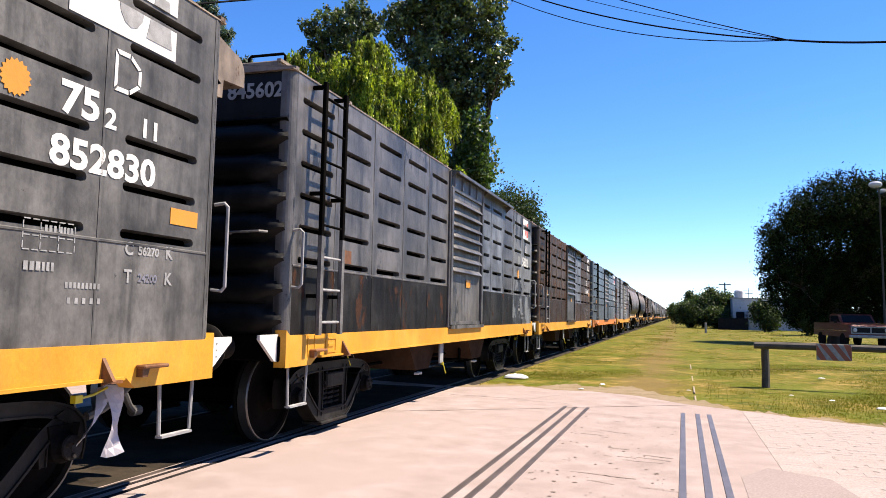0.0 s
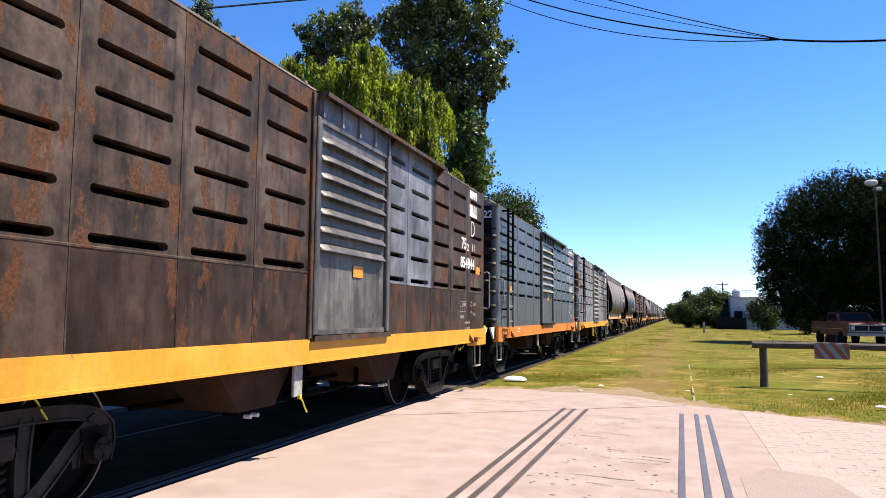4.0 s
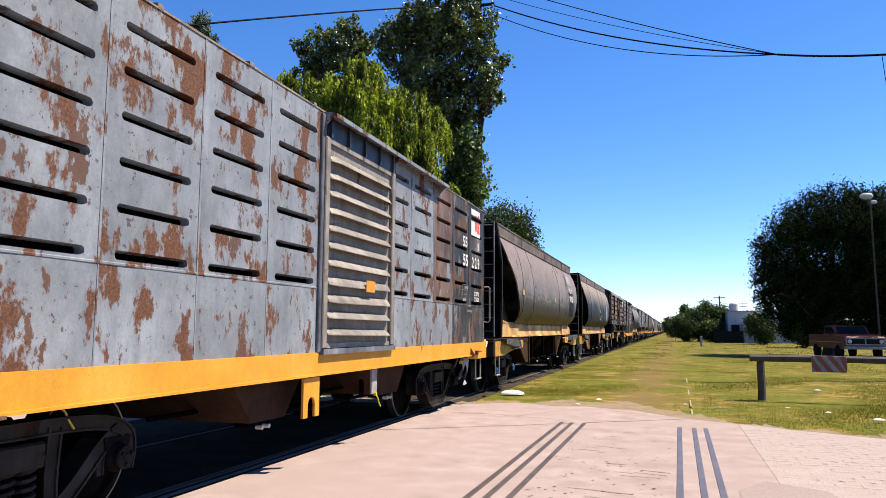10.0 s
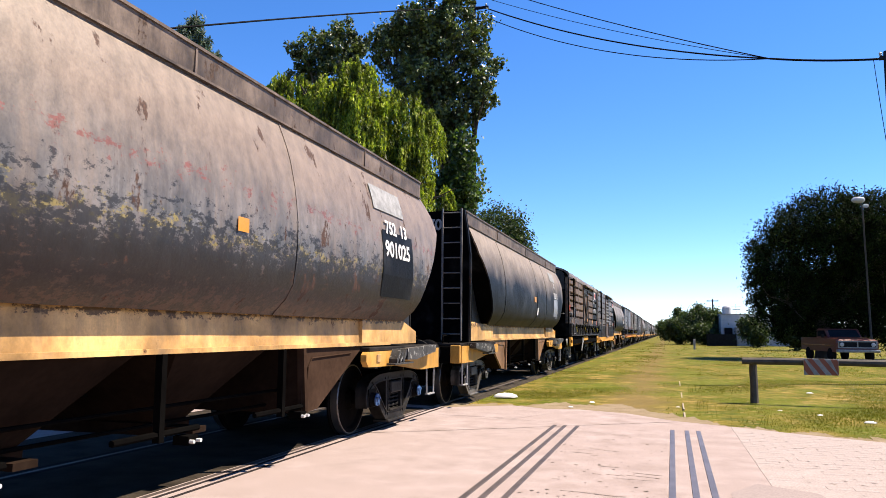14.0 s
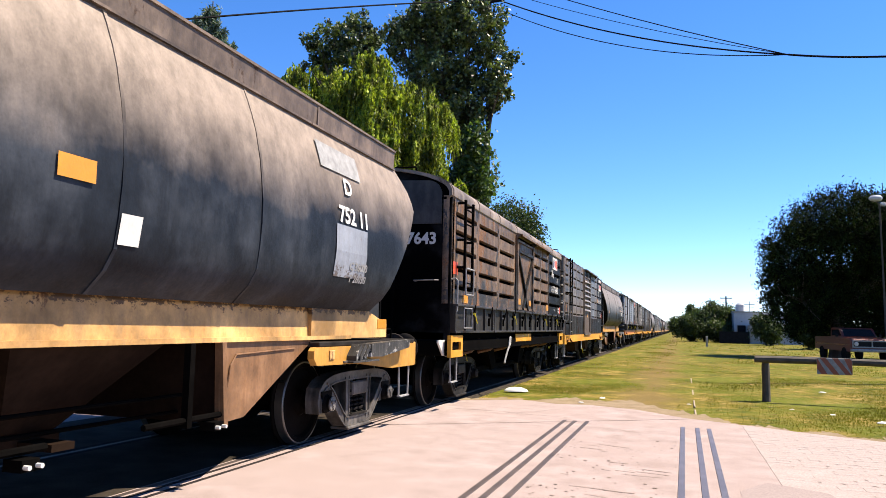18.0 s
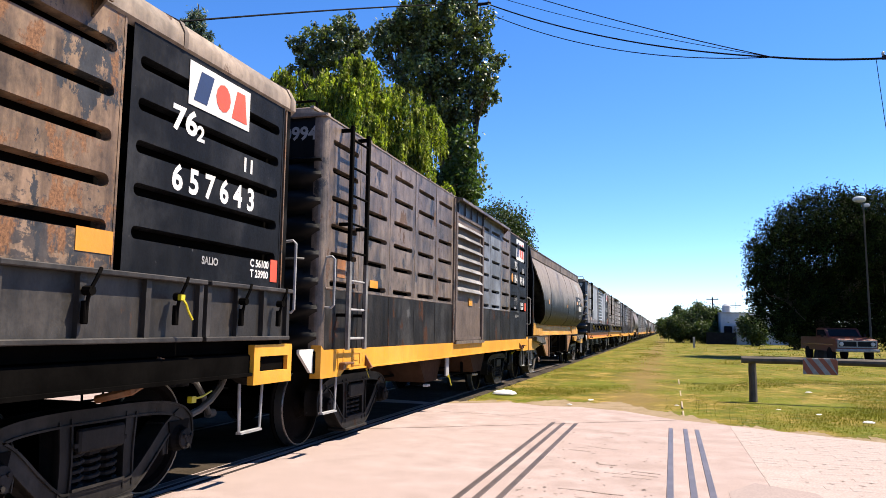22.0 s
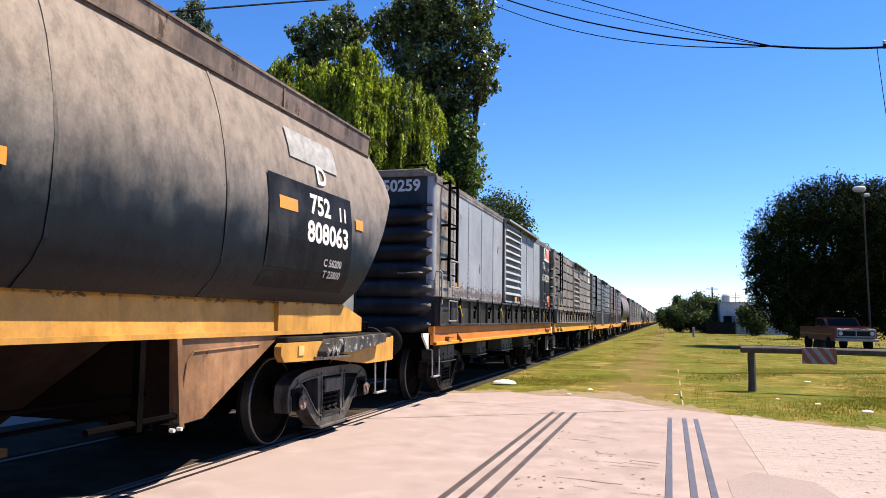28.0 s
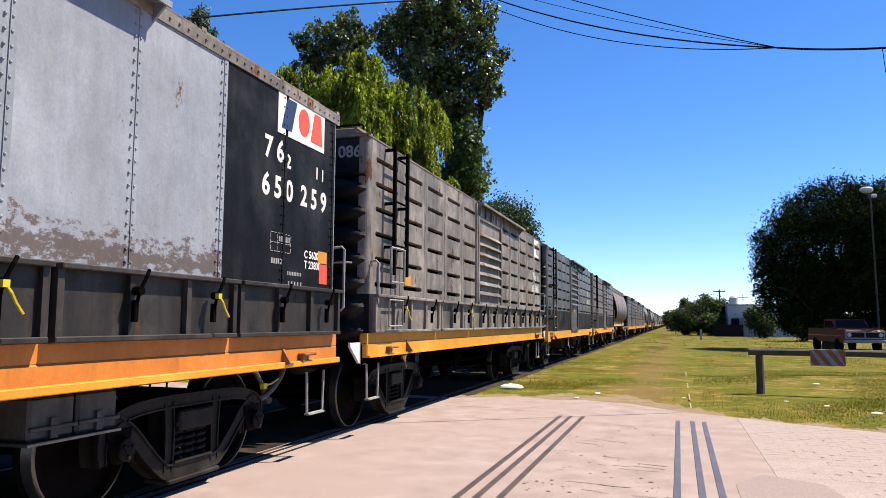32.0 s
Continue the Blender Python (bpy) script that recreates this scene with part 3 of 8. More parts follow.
# ---- building helpers ----
class Bm:
    """Vertices and faces of one part."""

    def __init__(self):
        self.v, self.f = [], []

    def add(self, verts, faces):
        n = len(self.v)
        self.v += [tuple(p) for p in verts]
        self.f += [tuple(i + n for i in f) for f in faces]
        return self

    def box(self, x0, x1, y0, y1, z0, z1, b=0.0):
        """A box; b chamfers its edges along the longest axis and its ends."""
        if b <= 0:
            vs = [(x, y, z) for x in (x0, x1) for y in (y0, y1) for z in (z0, z1)]
            return self.add(vs, [(0, 1, 3, 2), (4, 6, 7, 5), (0, 4, 5, 1), (2, 3, 7, 6), (0, 2, 6, 4), (1, 5, 7, 3)])
        lo, hi = (x0, y0, z0), (x1, y1, z1)
        vs, idx = [], {}
        for k in range(3):
            for sx in (0, 1):
                for sy in (0, 1):
                    for sz in (0, 1):
                        s = (sx, sy, sz)
                        p = [(hi[a] - (0 if a == k else b)) if s[a] else (lo[a] + (0 if a == k else b)) for a in range(3)]
                        idx[(k, s)] = len(vs)
                        vs.append(p)
        fs = []
        for k in range(3):
            a, c = [(1, 2), (2, 0), (0, 1)][k]
            for s in (0, 1):
                q = []
                for u, w in ((0, 0), (1, 0), (1, 1), (0, 1)):
                    t = [0, 0, 0]
                    t[k], t[a], t[c] = s, u, w
                    q.append(idx[(k, tuple(t))])
                fs.append(tuple(q if s else q[::-1]))
        for k in range(3):
            a, c = [(1, 2), (2, 0), (0, 1)][k]
            for u in (0, 1):
                for w in (0, 1):
                    t0, t1 = [0, 0, 0], [0, 0, 0]
                    t0[a], t0[c], t1[a], t1[c] = u, w, u, w
                    t1[k] = 1
                    fs.append((idx[(a, tuple(t0))], idx[(a, tuple(t1))], idx[(c, tuple(t1))], idx[(c, tuple(t0))]))
        for s in [(i, j, k) for i in (0, 1) for j in (0, 1) for k in (0, 1)]:
            fs.append((idx[(0, s)], idx[(1, s)], idx[(2, s)]))
        return self.add(vs, fs)

    def prism(self, poly, axis, a, b):
        """A polygon of (u, w) pairs pushed along an axis from a to b."""
        put = {"x": lambda u, w, k: (k, u, w), "y": lambda u, w, k: (u, k, w), "z": lambda u, w, k: (u, w, k)}[axis]
        n = len(poly)
        vs = [put(u, w, a) for u, w in poly] + [put(u, w, b) for u, w in poly]
        fs = [tuple(range(n))[::-1], tuple(range(n, 2 * n))] + [(i, (i + 1) % n, n + (i + 1) % n, n + i) for i in range(n)]
        return self.add(vs, fs)

    def tube(self, pts, r, n=8, close=True):
        """A round bar through the points; r may be one radius or one for each point."""
        pts = [Vector(p) for p in pts]
        rs = r if isinstance(r, (list, tuple)) else [r] * len(pts)
        vs, fs, side = [], [], None
        for i, p in enumerate(pts):
            d = (pts[min(i + 1, len(pts) - 1)] - pts[max(i - 1, 0)]).normalized()
            if side is None:
                side = d.orthogonal().normalized()
            side = (side - d * side.dot(d)).normalized()
            up = d.cross(side)
            vs += [p + (side * math.cos(2 * math.pi * k / n) + up * math.sin(2 * math.pi * k / n)) * rs[i] for k in range(n)]
        for i in range(len(pts) - 1):
            fs += [(i * n + k, i * n + (k + 1) % n, (i + 1) * n + (k + 1) % n, (i + 1) * n + k) for k in range(n)]
        if close:
            fs += [tuple(range(n))[::-1], tuple(range((len(pts) - 1) * n, len(pts) * n))]
        return self.add(vs, fs)

    def lathe(self, profile, axis, centre=(0, 0, 0), n=24):
        """A profile of (radius, place along the axis) turned round the axis."""
        vs, fs = [], []
        for r, h in profile:
            for k in range(n):
                a = 2 * math.pi * k / n
                u, w = r * math.cos(a), r * math.sin(a)
                p = {"x": (h, u, w), "y": (u, h, w), "z": (u, w, h)}[axis]
                vs.append(tuple(p[j] + centre[j] for j in range(3)))
        for i in range(len(profile) - 1):
            fs += [(i * n + k, i * n + (k + 1) % n, (i + 1) * n + (k + 1) % n, (i + 1) * n + k) for k in range(n)]
        fs += [tuple(range(n))[::-1], tuple(range((len(profile) - 1) * n, len(profile) * n))]
        return self.add(vs, fs)

    def grid(self, us, ws, at, back=None):
        """A sheet over us and ws; at(u, w) gives each point."""
        n, m = len(us), len(ws)
        vs = [at(u, w) for u in us for w in ws]
        fs = [(i * m + j, (i + 1) * m + j, (i + 1) * m + j + 1, i * m + j + 1) for i in range(n - 1) for j in range(m - 1)]
        return self.add(vs, fs)

    def mesh(self, name, mat, smooth=False):
        me = bpy.data.meshes.new(name)
        me.from_pydata(self.v, [], self.f)
        me.materials.append(mat)
        bm = bmesh.new()
        bm.from_mesh(me)
        bmesh.ops.recalc_face_normals(bm, faces=bm.faces)
        bm.to_mesh(me)
        bm.free()
        if smooth:
            me.polygons.foreach_set("use_smooth", [True] * len(me.polygons))
            me.set_sharp_from_angle(angle=radians(35))
        return me


MESHES = {}


def shared(key, mat, build, smooth=False):
    """The mesh of that key and material, built once."""
    if (key, mat) not in MESHES:
        bm = Bm()
        build(bm)
        MESHES[(key, mat)] = bm.mesh(key.split("/")[0], M[mat], smooth)
    return MESHES[(key, mat)]


def part(name, mesh, parent, at=None, label=""):
    ob = new(name, mesh)
    ob.parent = parent
    if at is not None:
        ob.matrix_basis = at
    return tagged(ob, label)


def thing(name, label, category, at=None, group="", kind=""):
    ob = new(name)
    if at is not None:
        ob.matrix_basis = at
    return tagged(ob, label, category, group, kind)


def text_mesh(body, size, mat, squeeze=1.0):
    """Flat lettering in the built-in font, its middle at the origin."""
    key = ("text", body, size, squeeze, mat)
    if key not in MESHES:
        cu = bpy.data.curves.new("lettering", "FONT")
        cu.body, cu.size, cu.align_x, cu.align_y, cu.resolution_u = body, size * 1.38, "CENTER", "CENTER", 3
        cu.offset = size * 0.042
        ob = new("lettering", cu)
        me = bpy.data.meshes.new_from_object(ob.evaluated_get(bpy.context.evaluated_depsgraph_get()))
        bpy.data.objects.remove(ob)
        bpy.data.curves.remove(cu)
        me.transform(Matrix.Diagonal((squeeze, 1, 1, 1)))
        me.materials.clear()
        me.materials.append(M[mat])
        MESHES[key] = me
    return MESHES[key]


def on_side(x, y, z):
    """Lettering upright on a wagon's side."""
    return Matrix(((0, 0, 1, x), (1, 0, 0, y), (0, 1, 0, z), (0, 0, 0, 1)))


def on_end(x, y, z):
    """Lettering upright on a wagon's end."""
    return Matrix(((1, 0, 0, x), (0, 0, -1, y), (0, 1, 0, z), (0, 0, 0, 1)))


def marks(parent, name, body, size, mat, at, squeeze=1.0):
    return part(name, text_mesh(body, size, mat, squeeze), parent, at)


def bars(bm, y, z, widths, h, gap, x):
    """A row of small upright bars in place of lettering too small to read."""
    for w in widths:
        bm.box(x, x + 0.002, y, y + w, z, z + h)
        y += w + gap
    return bm


# ---- running gear ----
WHEEL_R = 0.46
HALF_GAUGE = 0.873


def wheel_profile(bm):
    for s in (-1, 1):
        g = s * HALF_GAUGE
        prof = [(0.05, g - s * 0.09), (0.10, g - s * 0.09), (0.13, g - s * 0.03), (0.36, g - s * 0.05), (0.395, g - s * 0.075), (0.485, g - s * 0.075),
                (0.488, g - s * 0.055), (0.466, g - s * 0.04), (WHEEL_R, g + s * 0.06), (0.45, g + s * 0.065), (0.395, g + s * 0.065), (0.37, g + s * 0.02),
                (0.15, g + s * 0.035), (0.115, g + s * 0.085), (0.05, g + s * 0.09)]
        bm.lathe(prof, "x", n=36)
    bm.lathe([(0.075, -1.2), (0.075, -0.95), (0.085, -0.85), (0.08, 0.0), (0.085, 0.85), (0.075, 0.95), (0.075, 1.2)], "x", n=14)


def tread_profile(bm):
    bm.lathe([(0.4672, -0.032), (0.4628, 0.057), (0.4525, 0.0672), (0.44, 0.0668), (0.44, 0.064)], "x", n=36)
    bm.f = [f for f in bm.f if len(f) == 4]


def smooth_line(pts, n=6):
    """A rounded line through the corner points."""
    ps = [Vector((a, b)) for a, b in pts]
    out = []
    for i in range(len(ps) - 1):
        p0, p1, p2, p3 = ps[max(0, i - 1)], ps[i], ps[i + 1], ps[min(len(ps) - 1, i + 2)]
        for k in range(n):
            f = k / n
            out.append(0.5 * (2 * p1 + (p2 - p0) * f + (2 * p0 - 5 * p1 + 4 * p2 - p3) * f * f + (3 * p1 - p0 - 3 * p2 + p3) * f ** 3))
    return out + [ps[-1]]


def cast_bar(bm, pts, w0, w1, t=0.07, n=6):
    """A cast bar along a rounded line, hollowed between two raised edges."""
    line = smooth_line(pts, n)
    m = len(line)
    for k in range(m - 1):
        quad = []
        for j in (k, k + 1):
            d = (line[min(j + 1, m - 1)] - line[max(j - 1, 0)]).normalized()
            nrm = Vector((-d.y, d.x))
            w = w0 + (w1 - w0) * j / (m - 1)
            quad.append((line[j], nrm, w))
        (p, a, wa), (q, b, wb) = quad
        for lo, hi, x0, x1 in ((-1, 1, -t, t * 0.88), (-1, -0.72, 0, t + 0.004), (0.72, 1, 0, t + 0.004)):
            ring = [p + a * wa * lo, p + a * wa * hi, q + b * wb * hi, q + b * wb * lo]
            bm.prism([(v.x, v.y) for v in ring], "x", x0, x1)


def side_frame(bm):
    """A cast three-piece bogie frame: flat top chord, thick diagonals down to the spring seat, columns and axle jaws."""
    cast_bar(bm, [(-1.02, 0.58), (-0.92, 0.66), (-0.70, 0.715), (-0.36, 0.735), (0.0, 0.735), (0.36, 0.735), (0.70, 0.715), (0.92, 0.66), (1.02, 0.58)], 0.052, 0.052, 0.085)
    cast_bar(bm, [(-0.90, 0.64), (-0.74, 0.55), (-0.56, 0.38), (-0.40, 0.245), (-0.26, 0.195), (0.26, 0.195), (0.40, 0.245), (0.56, 0.38), (0.74, 0.55), (0.90, 0.64)], 0.060, 0.060, 0.085)
    for s in (-1, 1):
        cast_bar(bm, [(s * 0.31, 0.20), (s * 0.30, 0.45), (s * 0.32, 0.73)], 0.055, 0.06, 0.08, n=3)
        cast_bar(bm, [(s * 1.0, 0.62), (s * 1.035, 0.50), (s * 1.02, 0.36)], 0.06, 0.035, 0.08, n=3)
        cast_bar(bm, [(s * 0.74, 0.60), (s * 0.735, 0.48), (s * 0.74, 0.35)], 0.05, 0.03, 0.07, n=3)
    bm.box(-0.12, 0.12, -0.34, 0.34, 0.105, 0.14, 0.01)
    bm.box(0.06, 0.115, -0.22, 0.22, 0.50, 0.66, 0.015)


def spring_nest(bm):
    for y in (-0.16, 0.0, 0.16):
        pts = [(0.065 * math.cos(a), y + 0.065 * math.sin(a), 0.27 + 0.27 * a / (2 * math.pi * 5)) for a in np.linspace(0, 2 * math.pi * 5, 41)]
        bm.tube(pts, 0.016, 5)
    bm.box(-0.1, 0.1, -0.25, 0.25, 0.255, 0.275)
    bm.box(-0.1, 0.1, -0.25, 0.25, 0.54, 0.57)


def axle_box(bm):
    bm.lathe([(0.10, -0.10), (0.105, 0.06), (0.085, 0.09), (0.085, 0.12)], "x", n=16)
    bm.prism([(-0.10, 0.0), (0.10, 0.0), (0.13, 0.14), (-0.13, 0.14)], "x", -0.08, 0.06)


def axle_cap(bm):
    bm.lathe([(0.082, 0.12), (0.08, 0.135), (0.03, 0.14), (0.028, 0.15)], "x", n=14)
    for k in range(3):
        a = k * 2.094 + 0.5
        bm.lathe([(0.017, 0.13), (0.016, 0.155)], "x", (0, 0.05 * math.cos(a), 0.05 * math.sin(a)), 8)


def bolster(bm):
    bm.box(-1.05, 1.05, -0.20, 0.20, 0.56, 0.80, 0.03)
    bm.box(-1.0, 1.0, -0.26, 0.26, 0.30, 0.44, 0.02)
    bm.lathe([(0.2, 0.80), (0.2, 0.84)], "z", n=16)
    for y in (-0.52, 0.52):
        bm.box(-0.95, 0.95, y - 0.05, y + 0.05, 0.30, 0.56)
        for s in (-1, 1):
            bm.prism([(y - 0.05, 0.35), (y + (0.10 if y > 0 else -0.15), 0.32), (y + (0.12 if y > 0 else -0.17), 0.55), (y, 0.6)], "x", s * 0.80, s * 0.92)


ROLLING = []


def bogie(parent, y, rolls, cap, frame_mat="frame_steel"):
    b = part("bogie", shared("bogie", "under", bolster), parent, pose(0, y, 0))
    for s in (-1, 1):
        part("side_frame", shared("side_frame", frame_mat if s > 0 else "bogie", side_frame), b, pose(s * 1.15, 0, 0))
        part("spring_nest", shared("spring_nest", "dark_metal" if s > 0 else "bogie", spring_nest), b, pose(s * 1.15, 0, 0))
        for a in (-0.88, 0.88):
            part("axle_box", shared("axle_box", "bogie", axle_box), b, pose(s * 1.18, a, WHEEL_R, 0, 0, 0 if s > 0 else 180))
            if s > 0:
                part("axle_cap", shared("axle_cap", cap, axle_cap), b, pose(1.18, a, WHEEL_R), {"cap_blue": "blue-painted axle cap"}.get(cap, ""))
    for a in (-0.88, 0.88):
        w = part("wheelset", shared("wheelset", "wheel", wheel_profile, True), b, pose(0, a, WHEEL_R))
        for s in (-1, 1):
            part("wheel_tread", shared("tread", "tread", tread_profile, True), b, pose(s * HALF_GAUGE, a, WHEEL_R, 0, 0, 0 if s > 0 else 180), "bright worn wheel tread")
        if rolls:
            ROLLING.append((w, a))
    return b


def coupler(bm):
    bm.box(-0.09, 0.09, -0.02, 0.42, 0.78, 0.95, 0.02)
    bm.prism([(-0.16, 0.36), (0.02, 0.36), (0.17, 0.46), (0.18, 0.58), (0.10, 0.60), (0.06, 0.50), (-0.06, 0.50), (-0.10, 0.62), (-0.17, 0.60)], "z", 0.72, 1.0)


def buffer_part(bm):
    bm.lathe([(0.11, -0.05), (0.11, 0.16), (0.085, 0.17), (0.085, 0.30), (0.10, 0.31), (0.22, 0.33), (0.225, 0.35), (0.19, 0.372), (0.05, 0.38)], "y", n=22)


def stirrup(bm):
    bm.tube([(0, -0.19, 0.40), (0, -0.17, 0.0), (0.0, -0.165, -0.015), (0.0, 0.165, -0.015), (0, 0.17, 0.0), (0, 0.19, 0.40)], 0.014, 6)
    bm.box(-0.028, 0.028, -0.17, 0.17, -0.025, -0.008)


def grab(bm, h=0.43):
    bm.tube([(-0.09, 0, h - 0.01), (0.0, 0, h), (0.03, 0, h - 0.03), (0.03, 0, 0.03 - h), (0.0, 0, -h), (-0.09, 0, 0.01 - h)], 0.014, 6)


def ladder(parent, x, y, z0, z1, off, n, split=None):
    """Two stiles and their rungs on the side, with a bracket at the top."""
    w = 0.235
    h = z1 - z0
    lad = part("ladder", shared(f"ladder_stile/{h:.2f}", "under", lambda bm: bm.box(-0.02, 0.02, -0.026, 0.026, 0, h, 0.005)), parent, pose(x + off, y - w, z0), "dark steel ladder")
    part("stile", shared(f"ladder_stile/{h:.2f}", "under", lambda bm: 0), lad, pose(0, 2 * w, 0))
    for k in range(n):
        z = 0.10 + (h - 0.25) * k / (n - 1)
        low = split is not None and z + z0 < split
        part("rung", shared("rung", "dim_white" if low else "under", lambda bm: bm.tube([(0, 0, 0), (0, 2 * w, 0)], 0.014, 6)), lad, pose(0.0, 0, z))
    for z in (0.35, h * 0.55, h - 0.05):
        for d in (0, 2 * w):
            part("standoff", shared(f"standoff/{off:.2f}", "under", lambda bm: bm.box(-off, 0.0, -0.02, 0.02, -0.018, 0.018)), lad, pose(0, d, z))
    if split is not None:
        for d in (0, 2 * w):
            part("stile_extension", shared("stile_extension", "worn_metal", lambda bm: bm.box(-0.012, 0.024, -0.03, 0.03, 0, 0.95)), lad, pose(0, d, -0.02))
    return lad


def hose(bm):
    bm.tube([(0.35, 0.0, 0.86), (0.36, 0.14, 0.80), (0.36, 0.28, 0.66), (0.33, 0.40, 0.52), (0.28, 0.52, 0.46)], 0.028, 8)
    bm.lathe([(0.045, 0.50), (0.045, 0.60)], "y", (0.27, 0, 0.455), 10)
    bm.tube([(0.35, -0.25, 0.88), (0.35, 0.02, 0.87)], 0.035, 8)


def strap(bm):
    bm.tube([(0.0, 0.0, 0.0), (0.02, 0.03, -0.05), (0.02, 0.06, -0.10), (0.03, 0.10, -0.16)], 0.009, 5)
    bm.box(-0.015, 0.015, -0.022, 0.022, -0.025, 0.015)


def rag(bm):
    us = np.linspace(0, 1, 9)
    bm.grid(us, (-1, -0.3, 0.4, 1), lambda u, w: (0.05 * math.sin(5 * u + w) + 0.02, w * (0.03 + 0.035 * u) + 0.05 * u, -0.42 * u + 0.02 * w * w))
    bm.grid(us, (-1, -0.3, 0.4, 1), lambda u, w: (0.05 * math.sin(4 * u + w) - 0.02, w * (0.025 + 0.02 * u) - 0.12 * u, -0.30 * u + 0.015 * w))


# ---- boxcars ----
BOX_L = 12.3
HW = 1.58
SLOT_Z = [1.825 + 0.306 * k for k in range(6)]


def lower_plate(bm, w=1.02):
    """The plain plate below the weld line, slightly buckled."""
    bm.grid(np.linspace(-w / 2, w / 2, 5), (1.12, 1.25, 1.42, 1.58, 1.762), lambda u, v: (0.006 * noise.noise(Vector((u * 3, v * 3, 0))) * (abs(u) < w / 2 - 0.01), u, v))
    bm.add([(-0.05, -w / 2, 1.12), (-0.05, w / 2, 1.12), (-0.05, w / 2, 1.762), (-0.05, -w / 2, 1.762)], [(0, 1, 2, 3)])
    bm.box(-0.03, 0.003, w / 2 - 0.016, w / 2 - 0.004, 1.12, 1.762)


def slot_panel(bm, w=1.03, g=0.76, z0=1.12, z1=3.60, rows=SLOT_Z, deep=0.075, tall=0.031, seam=1.765, cut=False):
    """A pressed plate: long grooves with rounded ends sunk into it, a weld line below them."""
    ends = [g / 2 - tall * d for d in (1.0, 0.6, 0.3, 0.1, 0.0)]
    ys = [-w / 2] + [-e for e in ends[::-1]] + ends + [w / 2]
    zs = [z0]
    if seam:
        zs += [seam - 0.012, seam - 0.006, seam + 0.006, seam + 0.012]
    for r in rows:
        zs += [r - tall, r - tall * 0.85, r - tall * 0.6, r + tall * 0.7, r + tall * 0.9, r + tall]
    zs.append(z1)
    zs = sorted(zs)

    def at(u, v):
        x, z = 0.0, v
        d = max(0.0, min(1.0, (g / 2 - abs(u)) / tall))
        for r in rows:
            q = (v - r) / tall
            if abs(q) < 1.001 and abs(u) < g / 2 + 0.001:
                z = r + (v - r) * math.sqrt(max(0.0, 1 - (1 - d) ** 2))
                x = -deep * max(0.0, min(1.0, (1 - abs(q)) / 0.3)) if d > 0.05 else 0.0
        if seam and abs(v - seam) < 0.008:
            x = 0.006
        return (x, u, z)
    bm.grid(ys, zs, at)
    if cut:
        bm.f = [f for f in bm.f if not all(bm.v[i][0] < -0.9 * deep for i in f)]
        bm.box(-0.03, 0.004, w / 2 - 0.022, w / 2 - 0.002, z0, z1)
        return
    bm.add([(-0.085, -w / 2, z0), (-0.085, w / 2, z0), (-0.085, w / 2, z1), (-0.085, -w / 2, z1)], [(0, 1, 2, 3)])
    bm.box(-0.03, 0.004, w / 2 - 0.022, w / 2 - 0.002, z0, z1)


def smooth_panel(bm, w=1.03, z0=1.12, z1=3.60):
    bm.box(-0.05, 0.0, -w / 2, w / 2, z0, z1)
    bm.box(-0.03, 0.007, w / 2 - 0.05, w / 2 - 0.002, z0, z1)
    for k in range(int((z1 - z0) / 0.085)):
        for d in (w / 2 - 0.035, w / 2 - 0.085):
            bm.lathe([(0.011, 0.0), (0.009, 0.012), (0.003, 0.015)], "x", (0.0, d, z0 + 0.05 + 0.085 * k), 5)


def ribbed_end(bm, z0=1.12, z1=3.60, ribs=7):
    """A pressed-steel end wall: fat horizontal ribs that run out to points at the corners, a flat band above."""
    top = z1 - 0.50
    zs = sorted(set([z0, z1, top, top + 0.03, top + 0.06] + [z0 + (top - z0) * (k + d) / ribs for k in range(ribs) for d in (0.0, 0.1, 0.2, 0.3, 0.4, 0.5, 0.6, 0.7, 0.8, 0.9)]))
    half = [0.0, 0.8, HW - 0.42, HW - 0.34, HW - 0.28, HW - 0.22, HW - 0.17, HW - 0.12, HW - 0.08, HW - 0.04]
    xs = [-h for h in half[:0:-1]] + half

    def at(u, v):
        y = 0.0
        taper = max(0.0, min(1.0, (HW - 0.03 - abs(u)) / 0.30))
        if v < top:
            ph = ((v - z0) / (top - z0) * ribs) % 1.0
            reach = abs(ph - 0.5) * 2
            y = -0.115 * max(0.0, 1 - (reach / max(0.02, taper ** 0.6)) ** 2) ** 0.6 * taper ** 0.35
        elif v < top + 0.05 and v > top + 0.01:
            y = -0.06
        return (u, y, v)
    bm.grid(xs, zs, at)
    bm.add([(-HW, 0.06, z0), (HW, 0.06, z0), (HW, 0.06, z1), (-HW, 0.06, z1)], [(0, 1, 2, 3)])


def corner_post(bm, z0=1.12, z1=3.60):
    """A rounded corner."""
    pts = [(0.0, 0.10)] + [(-0.09 + 0.09 * math.cos(a), 0.09 - 0.09 * math.sin(a)) for a in np.linspace(0, math.pi / 2, 7)] + [(-0.13, 0.0), (-0.13, 0.10)]
    bm.prism(pts, "z", z0, z1)


def flat_roof(bm, start, length):
    us = [-HW - 0.008, -HW + 0.01, -1.1, -0.5, 0, 0.5, 1.1, HW - 0.01, HW + 0.008]
    prof = [(u, 3.60 + 0.09 * (1 - (u / HW) ** 2 * 0.97)) for u in us]
    bm.prism(prof + [(HW + 0.008, 3.59), (-HW - 0.008, 3.59)], "y", start - 0.03, length - 0.005)


